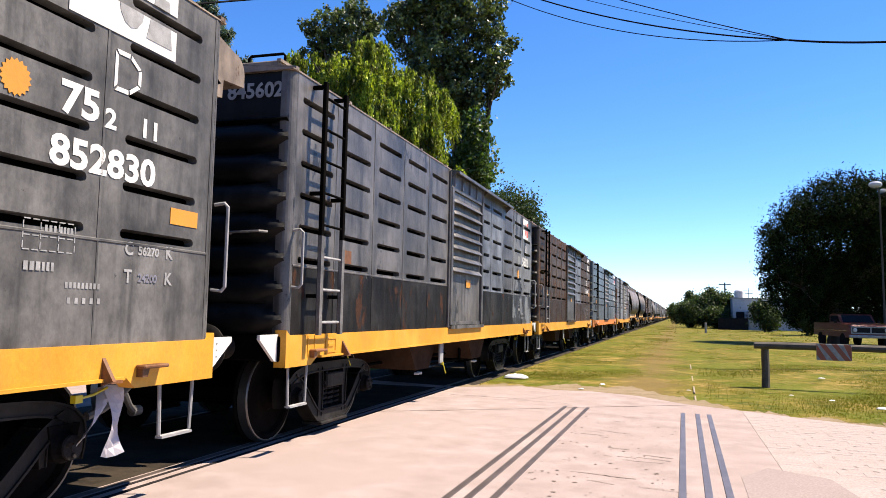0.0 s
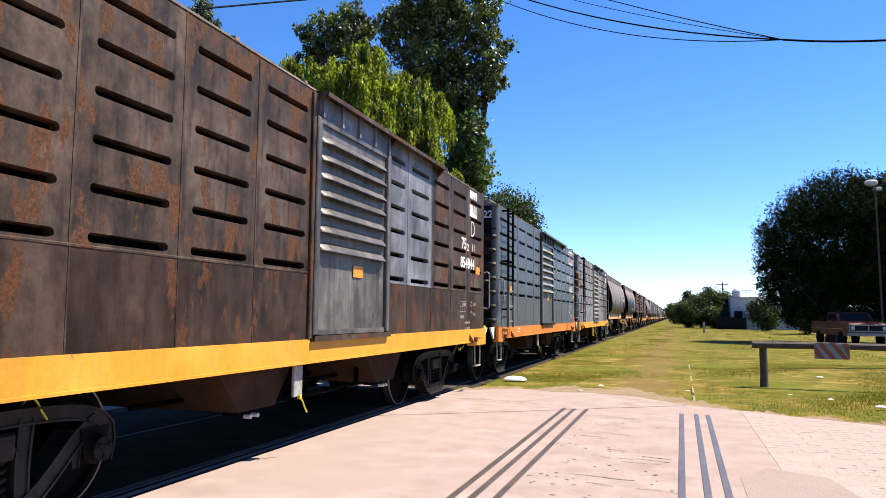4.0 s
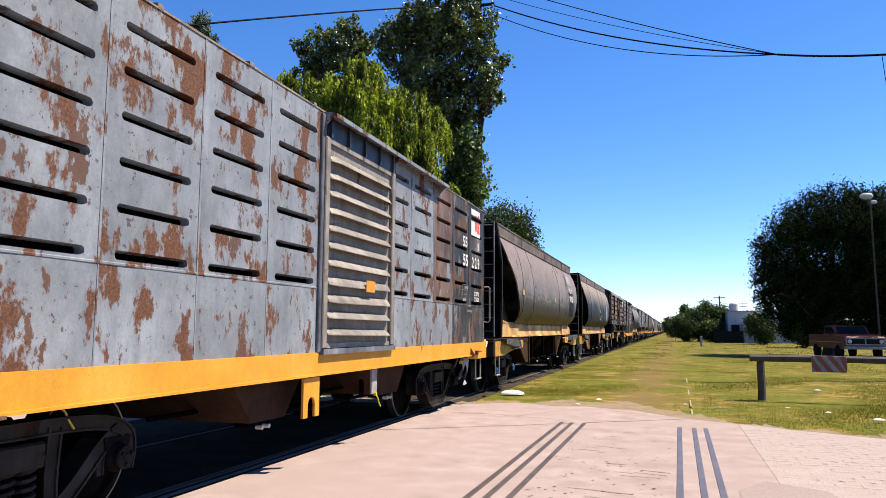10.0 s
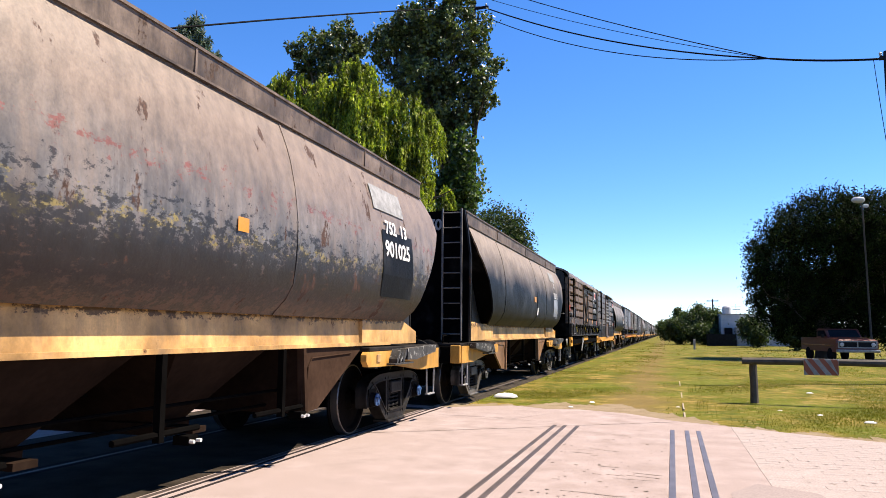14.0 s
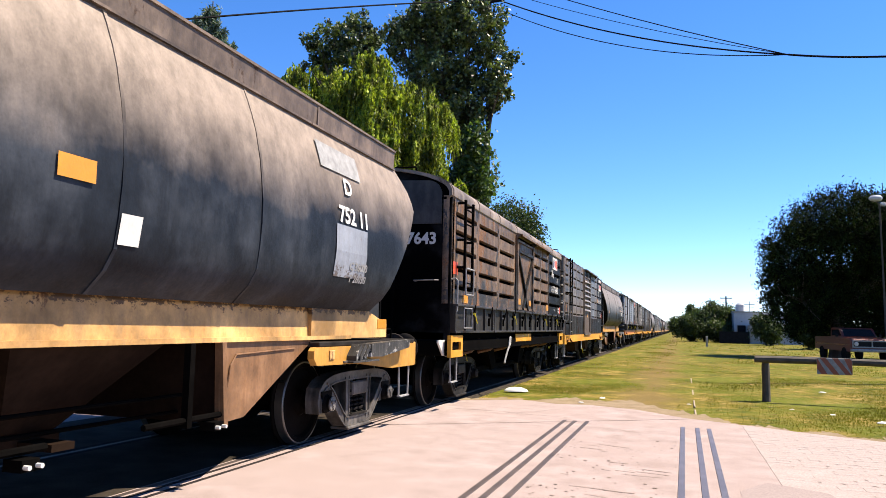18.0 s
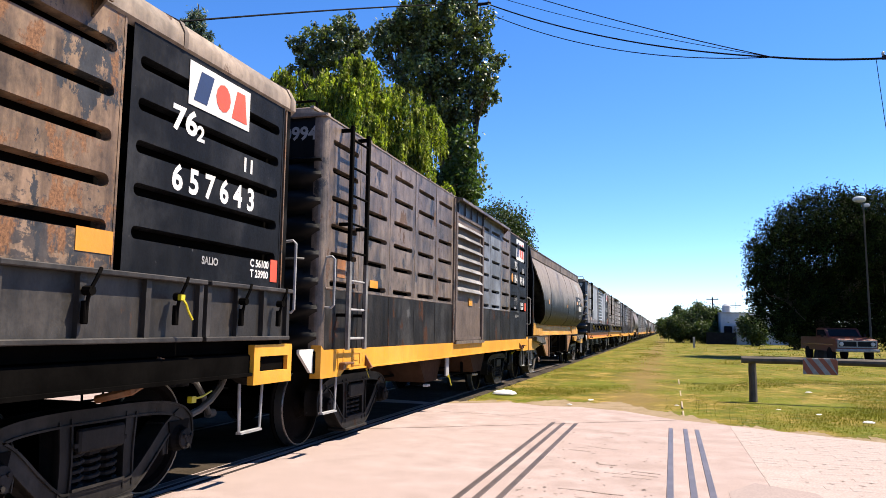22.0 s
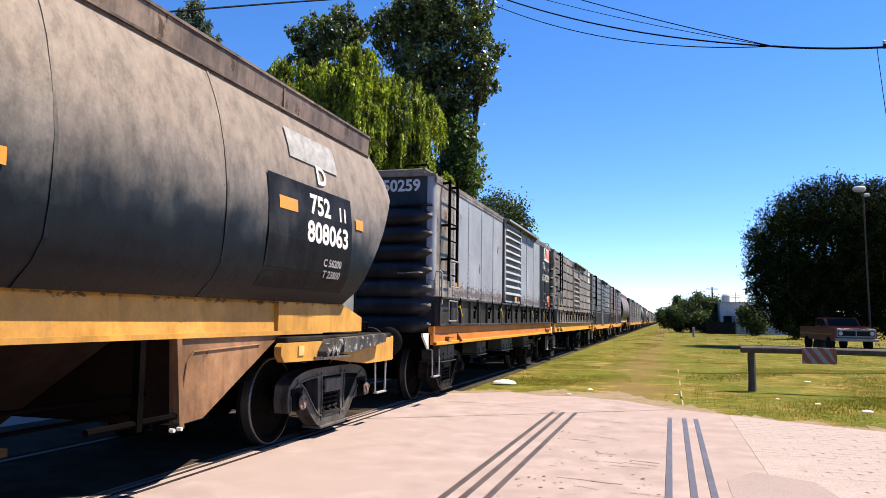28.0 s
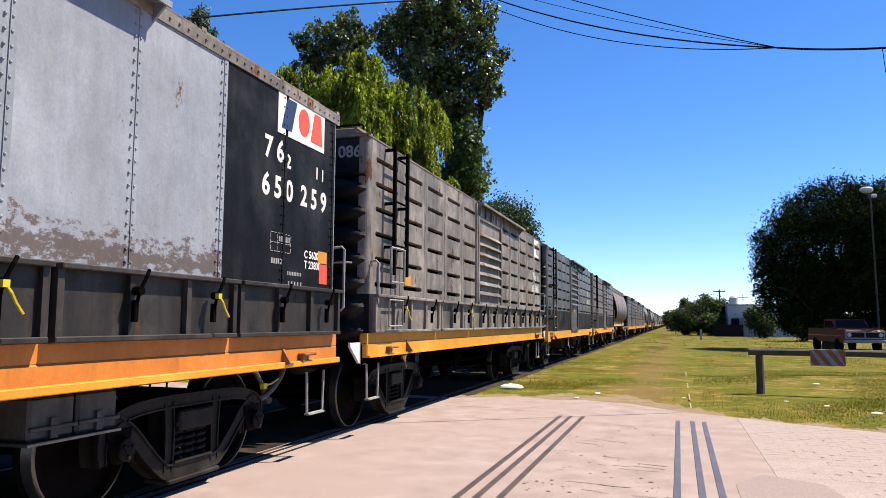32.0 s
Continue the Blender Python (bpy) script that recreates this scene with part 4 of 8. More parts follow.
def flat_rib(bm):
    us = [-HW - 0.008, -HW + 0.01, -1.1, -0.5, 0, 0.5, 1.1, HW - 0.01, HW + 0.008]
    prof = [(u, 3.60 + 0.09 * (1 - (u / HW) ** 2 * 0.97)) for u in us]
    bm.prism([(u, z + 0.03) for u, z in prof] + [(u, z - 0.01) for u, z in prof[::-1]], "y", -0.03, 0.03)


def arch_roof(bm, length):
    prof = [(HW * 1.02 * math.cos(a), 3.42 + 0.50 * math.sin(a)) for a in np.linspace(0, math.pi, 17)]
    prof = [(max(-HW - 0.02, min(HW + 0.02, u * 1.04)), z) for u, z in prof]
    inner = [(u * 0.97, z - 0.04) for u, z in prof[::-1]]
    bm.prism(prof + inner, "y", -0.03, length + 0.03)


def arch_rib(bm):
    prof = [(max(-HW - 0.02, min(HW + 0.02, HW * 1.0608 * math.cos(a))), 3.42 + 0.50 * math.sin(a)) for a in np.linspace(0, math.pi, 17)]
    bm.prism([(u * 1.004, z + 0.012) for u, z in prof] + [(u, z - 0.01) for u, z in prof[::-1]], "y", -0.025, 0.025)


def roof_deck(bm, start, length):
    """The raised middle of the roof, with its turned edges."""
    bm.box(-1.36, 1.36, start + 0.10, length - 0.10, 3.60, 3.735, 0.012)
    for x in (-1.36, 1.36):
        bm.box(x - 0.02, x + 0.02, start + 0.09, length - 0.09, 3.715, 3.745)


def end_hood(bm):
    """A rounded hood over the end of the roof, held by a double strap."""
    arc = [(0.30 + 0.15 * math.cos(a), 3.32 + 0.15 * math.sin(a)) for a in np.linspace(0, math.pi / 2, 6)]
    bm.prism([(-0.02, 3.03), (0.14, 3.05), (0.15, 3.20), (0.45, 3.22), *arc, (-0.02, 3.56)], "x", -HW + 0.12, HW - 0.10)
    for x in (0.62, 0.78):
        edge = [(-0.02, 3.567), *[(u + 0.012, z + 0.012) for u, z in arc[::-1]], (0.462, 3.22)]
        bm.prism(edge + [(u - 0.02, z - 0.02) for u, z in edge[::-1]], "x", x - 0.02, x + 0.02)


def roof_rail(bm):
    bm.tube([(-0.2, 0.05, 3.96), (-0.2, 0.05, 4.07), (-0.18, 0.05, 4.09), (0.18, 0.05, 4.09), (0.2, 0.05, 4.07), (0.2, 0.05, 3.96)], 0.014, 6)


def louvre(bm):
    """A pressed louvre across a door: a sharp lip over a hollow, rounded ends."""
    w = 1.76
    us = [-w / 2, -w / 2 + 0.02, -w / 2 + 0.06, -w / 2 + 0.14, w / 2 - 0.14, w / 2 - 0.06, w / 2 - 0.02, w / 2]
    prof = [(0.0, 0.072), (0.030, 0.056), (0.070, 0.020), (0.092, -0.012), (0.093, -0.022), (0.084, -0.018), (0.062, 0.006), (0.025, 0.036), (0.0, 0.046)]

    def at(u, k):
        a = max(0.0, min(1.0, (w / 2 - abs(u)) / 0.13)) ** 0.5
        x, z = prof[k]
        return (x * a, u, z * (0.45 + 0.55 * a))
    bm.grid(us, range(len(prof)), at)


def door_leaf(bm, w=1.92, z0=1.16, z1=3.34):
    """A plain door plate."""
    bm.box(-0.06, 0.0, -w / 2, w / 2, z0, z1)


def door_frame(leaf, mat, w, z0, z1):
    for s in (-1, 1):
        part("door_stile", shared(f"door_stile/{z0:.2f}{z1:.2f}", mat, lambda bm: bm.box(-0.01, 0.045, -0.05, 0.05, z0, z1, 0.01)), leaf, pose(0, s * w / 2, 0))
    for z, t in ((z0, 0.02), (z1 - 0.05, 0.03)):
        part("door_bar", shared(f"door_bar/{w:.2f}{t}", mat, lambda bm: bm.box(-0.01, t, -w / 2 + 0.05, w / 2 - 0.05, 0, 0.05)), leaf, pose(0, 0, z))


def door_header(bm, w=1.92):
    bm.box(-0.02, 0.03, -w / 2, w / 2, 3.34, 3.56)
    for k in range(5):
        y = -w / 2 + 0.05 + (w - 0.1) * k / 4
        bm.box(0.03, 0.06, y - 0.02, y + 0.02, 3.34, 3.56)


def door_rail(bm, w=4.1):
    bm.prism([(0.0, 3.60), (0.15, 3.575), (0.15, 3.53), (0.135, 3.53), (0.13, 3.56), (0.0, 3.575)], "y", 0, w)
    for y in (0.01, 2.04, w - 0.01):
        bm.prism([(0.0, 3.585), (0.12, 3.565), (0.0, 3.44)], "y", y - 0.01, y + 0.01)


def lower_track(bm, w=2.04):
    bm.box(0.0, 0.07, 0, w, 1.10, 1.135)
    bm.box(0.055, 0.07, 0, w, 1.135, 1.155)


def sill(bm, length, z0=0.87, z1=1.12):
    bm.box(-0.10, 0.02, 0, length, z0, z1, 0.012)
    bm.box(-0.10, 0.05, 0, length, z0 - 0.012, z0 + 0.015)


def sill_lip(bm, length, z0):
    """The bright flange along the foot of a sill."""
    bm.box(0.0, 0.06, 0.0, length, z0 - 0.02, z0 + 0.035, 0.006)


def stepped_sill(bm, start, length):
    """The side sill of a plain boxcar, deeper at both ends and peaked at the corners."""
    bm.prism([(start, 1.17), (start + 0.07, 1.122), (length - 0.09, 1.122), (length, 1.17), (length, 0.83), (length - 0.86, 0.83), (length - 0.94, 0.90), (start + 0.62, 0.90), (start + 0.50, 0.83), (start, 0.83)], "x", -0.10, 0.02)
    bm.box(-0.10, 0.045, start + 0.66, length - 0.98, 0.892, 0.912)
    for y in (start + 0.42, start + 0.56):
        bm.box(0.02, 0.026, y - 0.006, y + 0.006, 0.91, 1.115)
    for a, b, c, d in ((0.80, 1.04, 0.93, 0.945), (0.80, 1.04, 1.065, 1.08), (0.80, 0.815, 0.945, 1.065), (1.025, 1.04, 0.945, 1.065), (0.86, 0.98, 0.99, 1.02)):
        bm.box(0.02, 0.027, start + a, start + b, c, d)


def sill_bracket(bm):
    bm.prism([(0.0, 1.04), (0.0, 0.87), (0.09, 0.90), (0.05, 0.96)], "y", -0.015, 0.015)
    bm.box(0.0, 0.05, 0.02, 0.12, 0.88, 0.90)


def sill_handle(bm):
    bm.box(0.0, 0.08, -0.125, 0.125, 0.955, 0.98, 0.008)
    bm.prism([(-0.11, 0.955), (-0.04, 0.955), (-0.06, 0.90), (-0.11, 0.90)], "x", 0.0, 0.05)


def end_sill(bm):
    bm.box(-HW + 0.04, HW - 0.04, -0.02, 0.14, 0.88, 1.115, 0.015)


def end_plate_white(bm):
    """The chequered foothold that closes the corner between sill and drawgear."""
    bm.prism([(-0.14, 1.13), (0.32, 1.13), (0.32, 1.09), (0.06, 0.89), (-0.14, 0.87)], "x", 0.0, 0.03)
    for k in range(4):
        for j in range(3):
            bm.lathe([(0.012, 0.03), (0.003, 0.04)], "x", (0, -0.11 + 0.075 * k, 0.985 + 0.05 * j), 5)


def cross_bearer(bm):
    """A deep tapered bearer below the floor, wide at the top."""
    for s in (-1, 1):
        bm.prism([(-0.62, 0.88), (0.62, 0.88), (0.30, 0.52), (-0.30, 0.52)], "x", s * 1.38 - 0.02, s * 1.38 + 0.02)
    bm.prism([(-0.60, 0.875), (-0.56, 0.875), (-0.28, 0.52), (-0.31, 0.52)], "x", -1.36, 1.36)
    bm.prism([(0.60, 0.875), (0.56, 0.875), (0.28, 0.52), (0.31, 0.52)], "x", -1.36, 1.36)


def centre_sill(bm, length):
    bm.box(-0.22, 0.22, 0.1, length - 0.1, 0.76, 1.06)
    bm.box(-1.4, 1.4, 0.15, length - 0.15, 1.06, 1.11)
    n = 9
    for k in range(n):
        y = 0.5 + (length - 1.0) * k / (n - 1)
        bm.box(-1.4, 1.4, y - 0.04, y + 0.04, 0.95, 1.06)


def brake_gear(bm):
    bm.lathe([(0.05, -0.02), (0.16, 0.0), (0.17, 0.38), (0.10, 0.42), (0.03, 0.7)], "y", (0.75, 0, 0.66), 14)
    bm.lathe([(0.05, -0.9), (0.20, -0.86), (0.20, -0.16), (0.05, -0.12)], "y", (-0.6, 0, 0.68), 14)
    bm.tube([(0.9, -2.6, 0.62), (0.9, 2.8, 0.60)], 0.022, 6)
    bm.tube([(1.15, -1.5, 0.52), (1.15, 1.7, 0.50)], 0.02, 6)
    bm.tube([(1.2, -1.1, 0.9), (1.2, -1.1, 0.5)], 0.03, 6)
    bm.tube([(1.2, 1.1, 0.9), (1.2, 1.1, 0.5)], 0.03, 6)
    for y in (-1.5, 1.7):
        bm.box(1.08, 1.24, y - 0.12, y + 0.12, 0.45, 0.52, 0.01)


def drop_panel(bm, w):
    """One of the low hinged boards along the floor."""
    bm.box(-0.05, 0.0, -w / 2, w / 2, 1.24, 1.70)


def board_frame(board, mat, w):
    """The rails and upright ribs that frame a hinged board."""
    for z, d in ((1.24, 0.05), (1.665, 0.075)):
        part("board_rail", shared(f"board_rail/{w:.2f}{d}", mat, lambda bm: bm.box(-0.005, d, -w / 2, w / 2, 0, 0.035, 0.006)), board, pose(0, 0, z))
    n = max(3, round(w / 0.6))
    for k in range(n + 1):
        part("board_rib", shared("board_rib", mat, lambda bm: bm.box(-0.005, 0.038, -0.026, 0.026, 1.275, 1.665)), board, pose(0, -w / 2 + 0.028 + (w - 0.056) * k / n, 0))


def latch(bm):
    bm.tube([(0.05, 0, 1.42), (0.075, 0.0, 1.55), (0.10, 0.04, 1.66), (0.09, 0.07, 1.70)], 0.012, 6)
    bm.box(0.03, 0.065, -0.02, 0.02, 1.36, 1.50, 0.006)
    bm.lathe([(0.03, 0.03), (0.03, 0.09)], "x", (0, 0.01, 1.56), 8)


def equipment_box(bm, d):
    """A steel box below the sill with its hasp and lid edge."""
    bm.box(1.12, 1.44, -d / 2 + 0.01, d / 2 - 0.01, 0.66, 0.92, 0.02)
    bm.box(1.44, 1.465, -d / 2 + 0.005, d / 2 - 0.005, 0.72, 0.745, 0.005)
    bm.box(1.44, 1.46, -0.03, 0.03, 0.67, 0.79)


def logo(parent, x, y, z, w, h, colours, gap=None):
    """The owner's panel: a white board with plain coloured shapes, parted where a groove crosses it."""
    cuts = [(z, z + h)] if gap is None else [(z, gap - 0.056), (gap + 0.056, z + h)]
    key = f"logo_panel/{w:.2f}{h:.2f}{x:.2f}{y:.2f}{z:.2f}{gap}"

    def board(bm):
        for a, b in cuts:
            bm.box(x, x + 0.003, y, y + w, a, b)
    lp = part("logo_panel", shared(key, "white", board), parent, None, "white board with plain blue and red shapes")

    def shape(bm, polys):
        for poly in polys:
            for a, b in cuts:
                pts = [(y + u * w, z + v * h) for u, v in poly]
                out = []
                for lim, sgn in ((a, 1), (b, -1)):
                    src, out = (pts if not out else out), []
                    for i in range(len(src)):
                        p, q = src[i], src[(i + 1) % len(src)]
                        ip, iq = sgn * (p[1] - lim) >= 0, sgn * (q[1] - lim) >= 0
                        if ip:
                            out.append(p)
                        if ip != iq:
                            t = (lim - p[1]) / (q[1] - p[1])
                            out.append((p[0] + t * (q[0] - p[0]), lim))
                    if not out:
                        break
                if len(out) > 2:
                    bm.prism(out, "x", x + 0.003, x + 0.006)
    left = [[(0.07, 0.14), (0.27, 0.14), (0.37, 0.86), (0.17, 0.86)]]
    right = [[(0.53 + 0.12 * math.cos(k * math.pi / 6), 0.5 + 0.33 * math.sin(k * math.pi / 6)) for k in range(12)]]
    if colours[0]:
        part("logo_shape", shared(key + "l", colours[0], lambda bm: shape(bm, left)), lp)
    part("logo_shape", shared(key + "r", colours[1], lambda bm: shape(bm, right)), lp)
    part("logo_shape", shared(key + "t", colours[1], lambda bm: shape(bm, [[(0.68, 0.14), (0.95, 0.14), (0.90, 0.86), (0.76, 0.86)]])), lp)
    return lp


def sunburst(bm):
    pts = []
    for k in range(36):
        r = 0.105 if k % 2 else 0.088
        pts.append((r * math.cos(k * math.pi / 18), r * math.sin(k * math.pi / 18)))
    bm.prism(pts, "x", 0, 0.003)


def data_panel(bm):
    """Small inspection table and lines of lettering, too small to read."""
    for z in (0.0, 0.08, 0.17):
        for k in range(6):
            bm.box(0, 0.002, 0.005 + k * 0.062, 0.05 + k * 0.062, z, z + 0.007)
    for y in (0.0, 0.12, 0.25, 0.37):
        for k in range(3):
            bm.box(0, 0.002, y, y + 0.007, 0.01 + k * 0.055, 0.05 + k * 0.055)
    bars(bm, 0.15, 0.10, [0.02] * 3, 0.05, 0.012, 0.0)
    bars(bm, 0.26, 0.10, [0.018] * 4, 0.05, 0.008, 0.0)
    bars(bm, 0.02, -0.11, [0.03, 0.03, 0.03, 0.02, 0.02, 0.02], 0.05, 0.012, 0.0)
    bars(bm, 0.32, -0.20, [0.02] * 9, 0.035, 0.012, 0.0)
    bars(bm, 0.34, -0.29, [0.025] * 5, 0.035, 0.035, 0.0)


def rect(w, h, t=0.003):
    return lambda bm: bm.box(0, t, -w / 2, w / 2, -h / 2, h / 2)


def pentagon(bm):
    pts = [(-0.12, 0.135), (0.02, 0.135), (0.125, 0.06), (0.125, -0.06), (0.02, -0.135), (-0.12, -0.135)]
    for i in range(6):
        p, q = Vector(pts[i]), Vector(pts[(i + 1) % 6])
        a, b = p.lerp(q, 0.06), p.lerp(q, 0.94)
        inn = Vector((-0.0, 0.0))
        a2, b2 = a.lerp(inn, 0.22), b.lerp(inn, 0.22)
        bm.prism([tuple(a), tuple(b), tuple(b2), tuple(a2)], "x", 0, 0.003)


def common_gear(w, length, s, axles, beam_y=0.0):
    """Couplers, buffers, hoses, stirrups and bogies, the same for every wagon."""
    for y, rz in ((beam_y + (0.13 if length == BOX_L else 0.0), 180), (length - beam_y, 0)):
        part("coupler", shared("coupler", "dark_metal", coupler), w, pose(0, y, 0, 0, 0, rz))
        for x in (-0.98, 0.98):
            part("buffer", shared("buffer", "buffer_steel", buffer_part, True), w, pose(x, y, 1.0, 0, 0, rz))
        part("brake_hose", shared("brake_hose", "rubber", hose, True), w, pose(0.2 if rz == 0 else -0.2, y, 0, 0, 0, rz))
    for k, y in enumerate(axles):
        bogie(w, y, s.get("rolls", True), s.get("cap", "dark_metal"), s.get("frame", "frame_steel"))


def boxcar(s):
    """A covered wagon. s holds its paint, wear, lettering and the kind of its sides, ends, roof and door."""
    L = s.get("length", BOX_L)
    plain_side = s.get("side", "slot") == "slot" and not s.get("skirt")
    y0 = 0.14 if plain_side else 0.01
    skirt = s.get("skirt", False)
    z0 = 1.70 if skirt else 1.12
    kind = s.get("side", "slot")
    arch = s.get("roof") == "arch"
    z1 = 3.42 if arch else 3.60
    mat, far = s["paint"], s.get("far", False)
    w = thing("boxcar", s["label"], "freight wagon", None, "wagons of the train")
    slots = [z for z in SLOT_Z if z > z0 + 0.05]
    if kind == "wide":
        slots = [1.98 + 0.295 * k for k in range(5)]
    # side panels, both sides
    if kind == "wide":
        cols = [(0.95, 1.50), (2.52, 1.62), (4.15, 1.60), (7.55, 1.25), (8.80, 1.25), (10.55, 2.10)]
        pw = None
    else:
        pw = 1.02
        cols = [(0.62 + 1.02 * k, pw) for k in range(5)] + [(L - 0.62 - 1.02 * k, pw) for k in range(5)]
        if plain_side:
            cols = [(0.685, 0.89)] + [(0.62 + 1.02 * k, pw) for k in range(1, 5)] + [(L - 0.72 - 1.02 * k, pw) for k in range(1, 5)] + [(L - 0.67, 1.12)]
    door_y = 6.02 if kind == "wide" else L / 2 + (0.08 if not skirt else 0.0)
    for side in (1, -1):
        for cy, cw in cols:
            pm = mat
            if kind == "slot" and not far and s.get("pale") and side > 0 and L / 2 + 1.1 < cy < L / 2 + 3.2:
                pm = s["pale"]
            if s.get("rust_end") and side > 0 and cy > L - s["rust_end"]:
                pm = "rust_panel"
            if s.get("black_end") and side > 0 and cy > L - s["black_end"]:
                pm = s.get("black_paint", "black")
            if s.get("flake_end") and side > 0 and cy > L - s["flake_end"]:
                pm = "w1_flaking"
            if kind == "smooth" and side > 0 and cy < 1.0:
                pm = "w11"
            if kind == "smooth":
                me = shared(f"side_panel/s{cw:.2f}{z0}", pm, lambda bm: smooth_panel(bm, cw, z0, z1))
            elif kind == "wide":
                me = shared(f"side_panel/w{cw:.2f}{z0}{z1}{side}", pm, lambda bm: slot_panel(bm, cw, cw - 0.16, z0, z1, slots, 0.08, 0.045, None, side > 0))
            else:
                me = shared(f"side_panel/p{cw:.2f}{z0}{side}", pm, lambda bm: slot_panel(bm, cw, min(0.76, cw - 0.19), z0 if skirt else 1.755, z1, slots, seam=None if skirt else 1.765, cut=side > 0))
                if not skirt:
                    lm = shared(f"lower_plate/{cw:.2f}", {"black": "black", "w1_flaking": "low_peel", "black_flaking": "black_flaking"}.get(pm, s.get("lower", mat)), lambda bm: lower_plate(bm, cw))
                    part("lower_plate", lm, w, pose(HW, cy, 0) if side > 0 else pose(-HW, L - cy, 0, 0, 0, 180))
            if side > 0:
                part("side_panel", me, w, pose(HW, cy, 0), "black-painted panel" if pm == "black" and mat != "black" else "")
            else:
                part("side_panel", me, w, pose(-HW, L - cy, 0, 0, 0, 180))
        # closing strips beside the door and at the corners
        me = shared(f"corner_post/{z0}{z1}", mat, lambda bm: corner_post(bm, z0, z1))
        mr = shared(f"corner_post/r{z0}{z1}", mat, lambda bm: (bm.prism([(u, -v) for u, v in [(0.0, 0.10)] + [(-0.09 + 0.09 * math.cos(a), 0.09 - 0.09 * math.sin(a)) for a in np.linspace(0, math.pi / 2, 7)] + [(-0.13, 0.0), (-0.13, 0.10)]], "z", z0, z1)))
        if side > 0:
            part("corner_post", me, w, pose(HW, y0, 0))
            part("corner_post", mr, w, pose(HW, L - 0.01, 0))
        else:
            part("corner_post", me, w, pose(-HW, L - 0.01, 0, 0, 0, 180))
            part("corner_post", mr, w, pose(-HW, y0, 0, 0, 0, 180))
    # ends
    if s.get("end", "ribbed") == "ribbed":
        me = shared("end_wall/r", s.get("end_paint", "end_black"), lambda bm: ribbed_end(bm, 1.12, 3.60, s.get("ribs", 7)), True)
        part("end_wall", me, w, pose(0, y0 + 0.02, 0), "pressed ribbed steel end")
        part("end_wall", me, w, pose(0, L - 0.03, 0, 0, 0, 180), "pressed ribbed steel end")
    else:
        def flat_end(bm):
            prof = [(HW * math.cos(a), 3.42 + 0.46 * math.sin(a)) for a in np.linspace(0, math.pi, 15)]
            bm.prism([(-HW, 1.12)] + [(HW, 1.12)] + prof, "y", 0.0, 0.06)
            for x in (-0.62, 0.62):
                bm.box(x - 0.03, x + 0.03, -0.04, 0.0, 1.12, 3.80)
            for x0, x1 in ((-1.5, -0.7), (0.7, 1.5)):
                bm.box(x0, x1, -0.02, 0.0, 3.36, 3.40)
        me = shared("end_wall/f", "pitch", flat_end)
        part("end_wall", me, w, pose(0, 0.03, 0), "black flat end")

        def rounded(bm):
            c = [(-0.40, -0.36), (0.40, -0.36), (0.40, 0.16)] + [(0.18 + 0.22 * math.cos(a), 0.10 + 0.24 * math.sin(a)) for a in np.linspace(0.2, math.pi / 2, 6)] + [(-0.40, 0.36)]
            bm.prism(c, "y", -0.02, 0.0)
        for x in (1.02, -0.05):
            part("end_panel", shared("end_panel", "end_panel", rounded), w, pose(x, 0.028, 3.33), "brown upper end panel")
        part("end_wall", me, w, pose(0, L - 0.03, 0, 0, 0, 180), "black flat end")
    # roof
    if arch:
        part("roof", shared(f"roof/a{L}", "roof", lambda bm: arch_roof(bm, L), True), w, None, "dusty brown arched roof")
        for k in range(8):
            part("roof_rib", shared("roof_rib/a", "roof", arch_rib, True), w, pose(0, 0.05 + (L - 0.1) * k / 7, 0))
    else:
        part("roof", shared(f"roof/f{L}", "roof", lambda bm: flat_roof(bm, y0, L)), w, None, "dusty pale brown roof")
        if not far:
            for k in range(11):
                part("roof_rib", shared("roof_rib/f", "roof", flat_rib), w, pose(0, y0 + 0.05 + (L - y0 - 0.1) * k / 10, 0))
            part("roof_deck", shared(f"roof_deck/{L}{y0}", "roof", lambda bm: roof_deck(bm, y0, L)), w, None, "raised roof deck grey with dust")
            if s.get("hood"):
                part("end_hood", shared("end_hood", "roof", end_hood), w, pose(0, L, 0), "rounded dusty brown hood over the roof end")
    if not far:
        part("roof_rail", shared("roof_rail", "under", roof_rail), w, pose(1.13, 0.35, -0.24) if not arch else pose(0.75, 0.05, -0.17))
    if kind == "smooth":
        def top_band(bm):
            bm.box(0.0, 0.014, 0.02, L - 0.02, 3.485, 3.585)
            for k in range(int(L / 0.11)):
                bm.lathe([(0.012, 0.014), (0.009, 0.026), (0.003, 0.028)], "x", (0, 0.08 + 0.11 * k, 3.535), 5)
        part("top_band", shared("top_band", "w11", top_band), w, pose(HW, 0, 0), "riveted grey band below the roof")
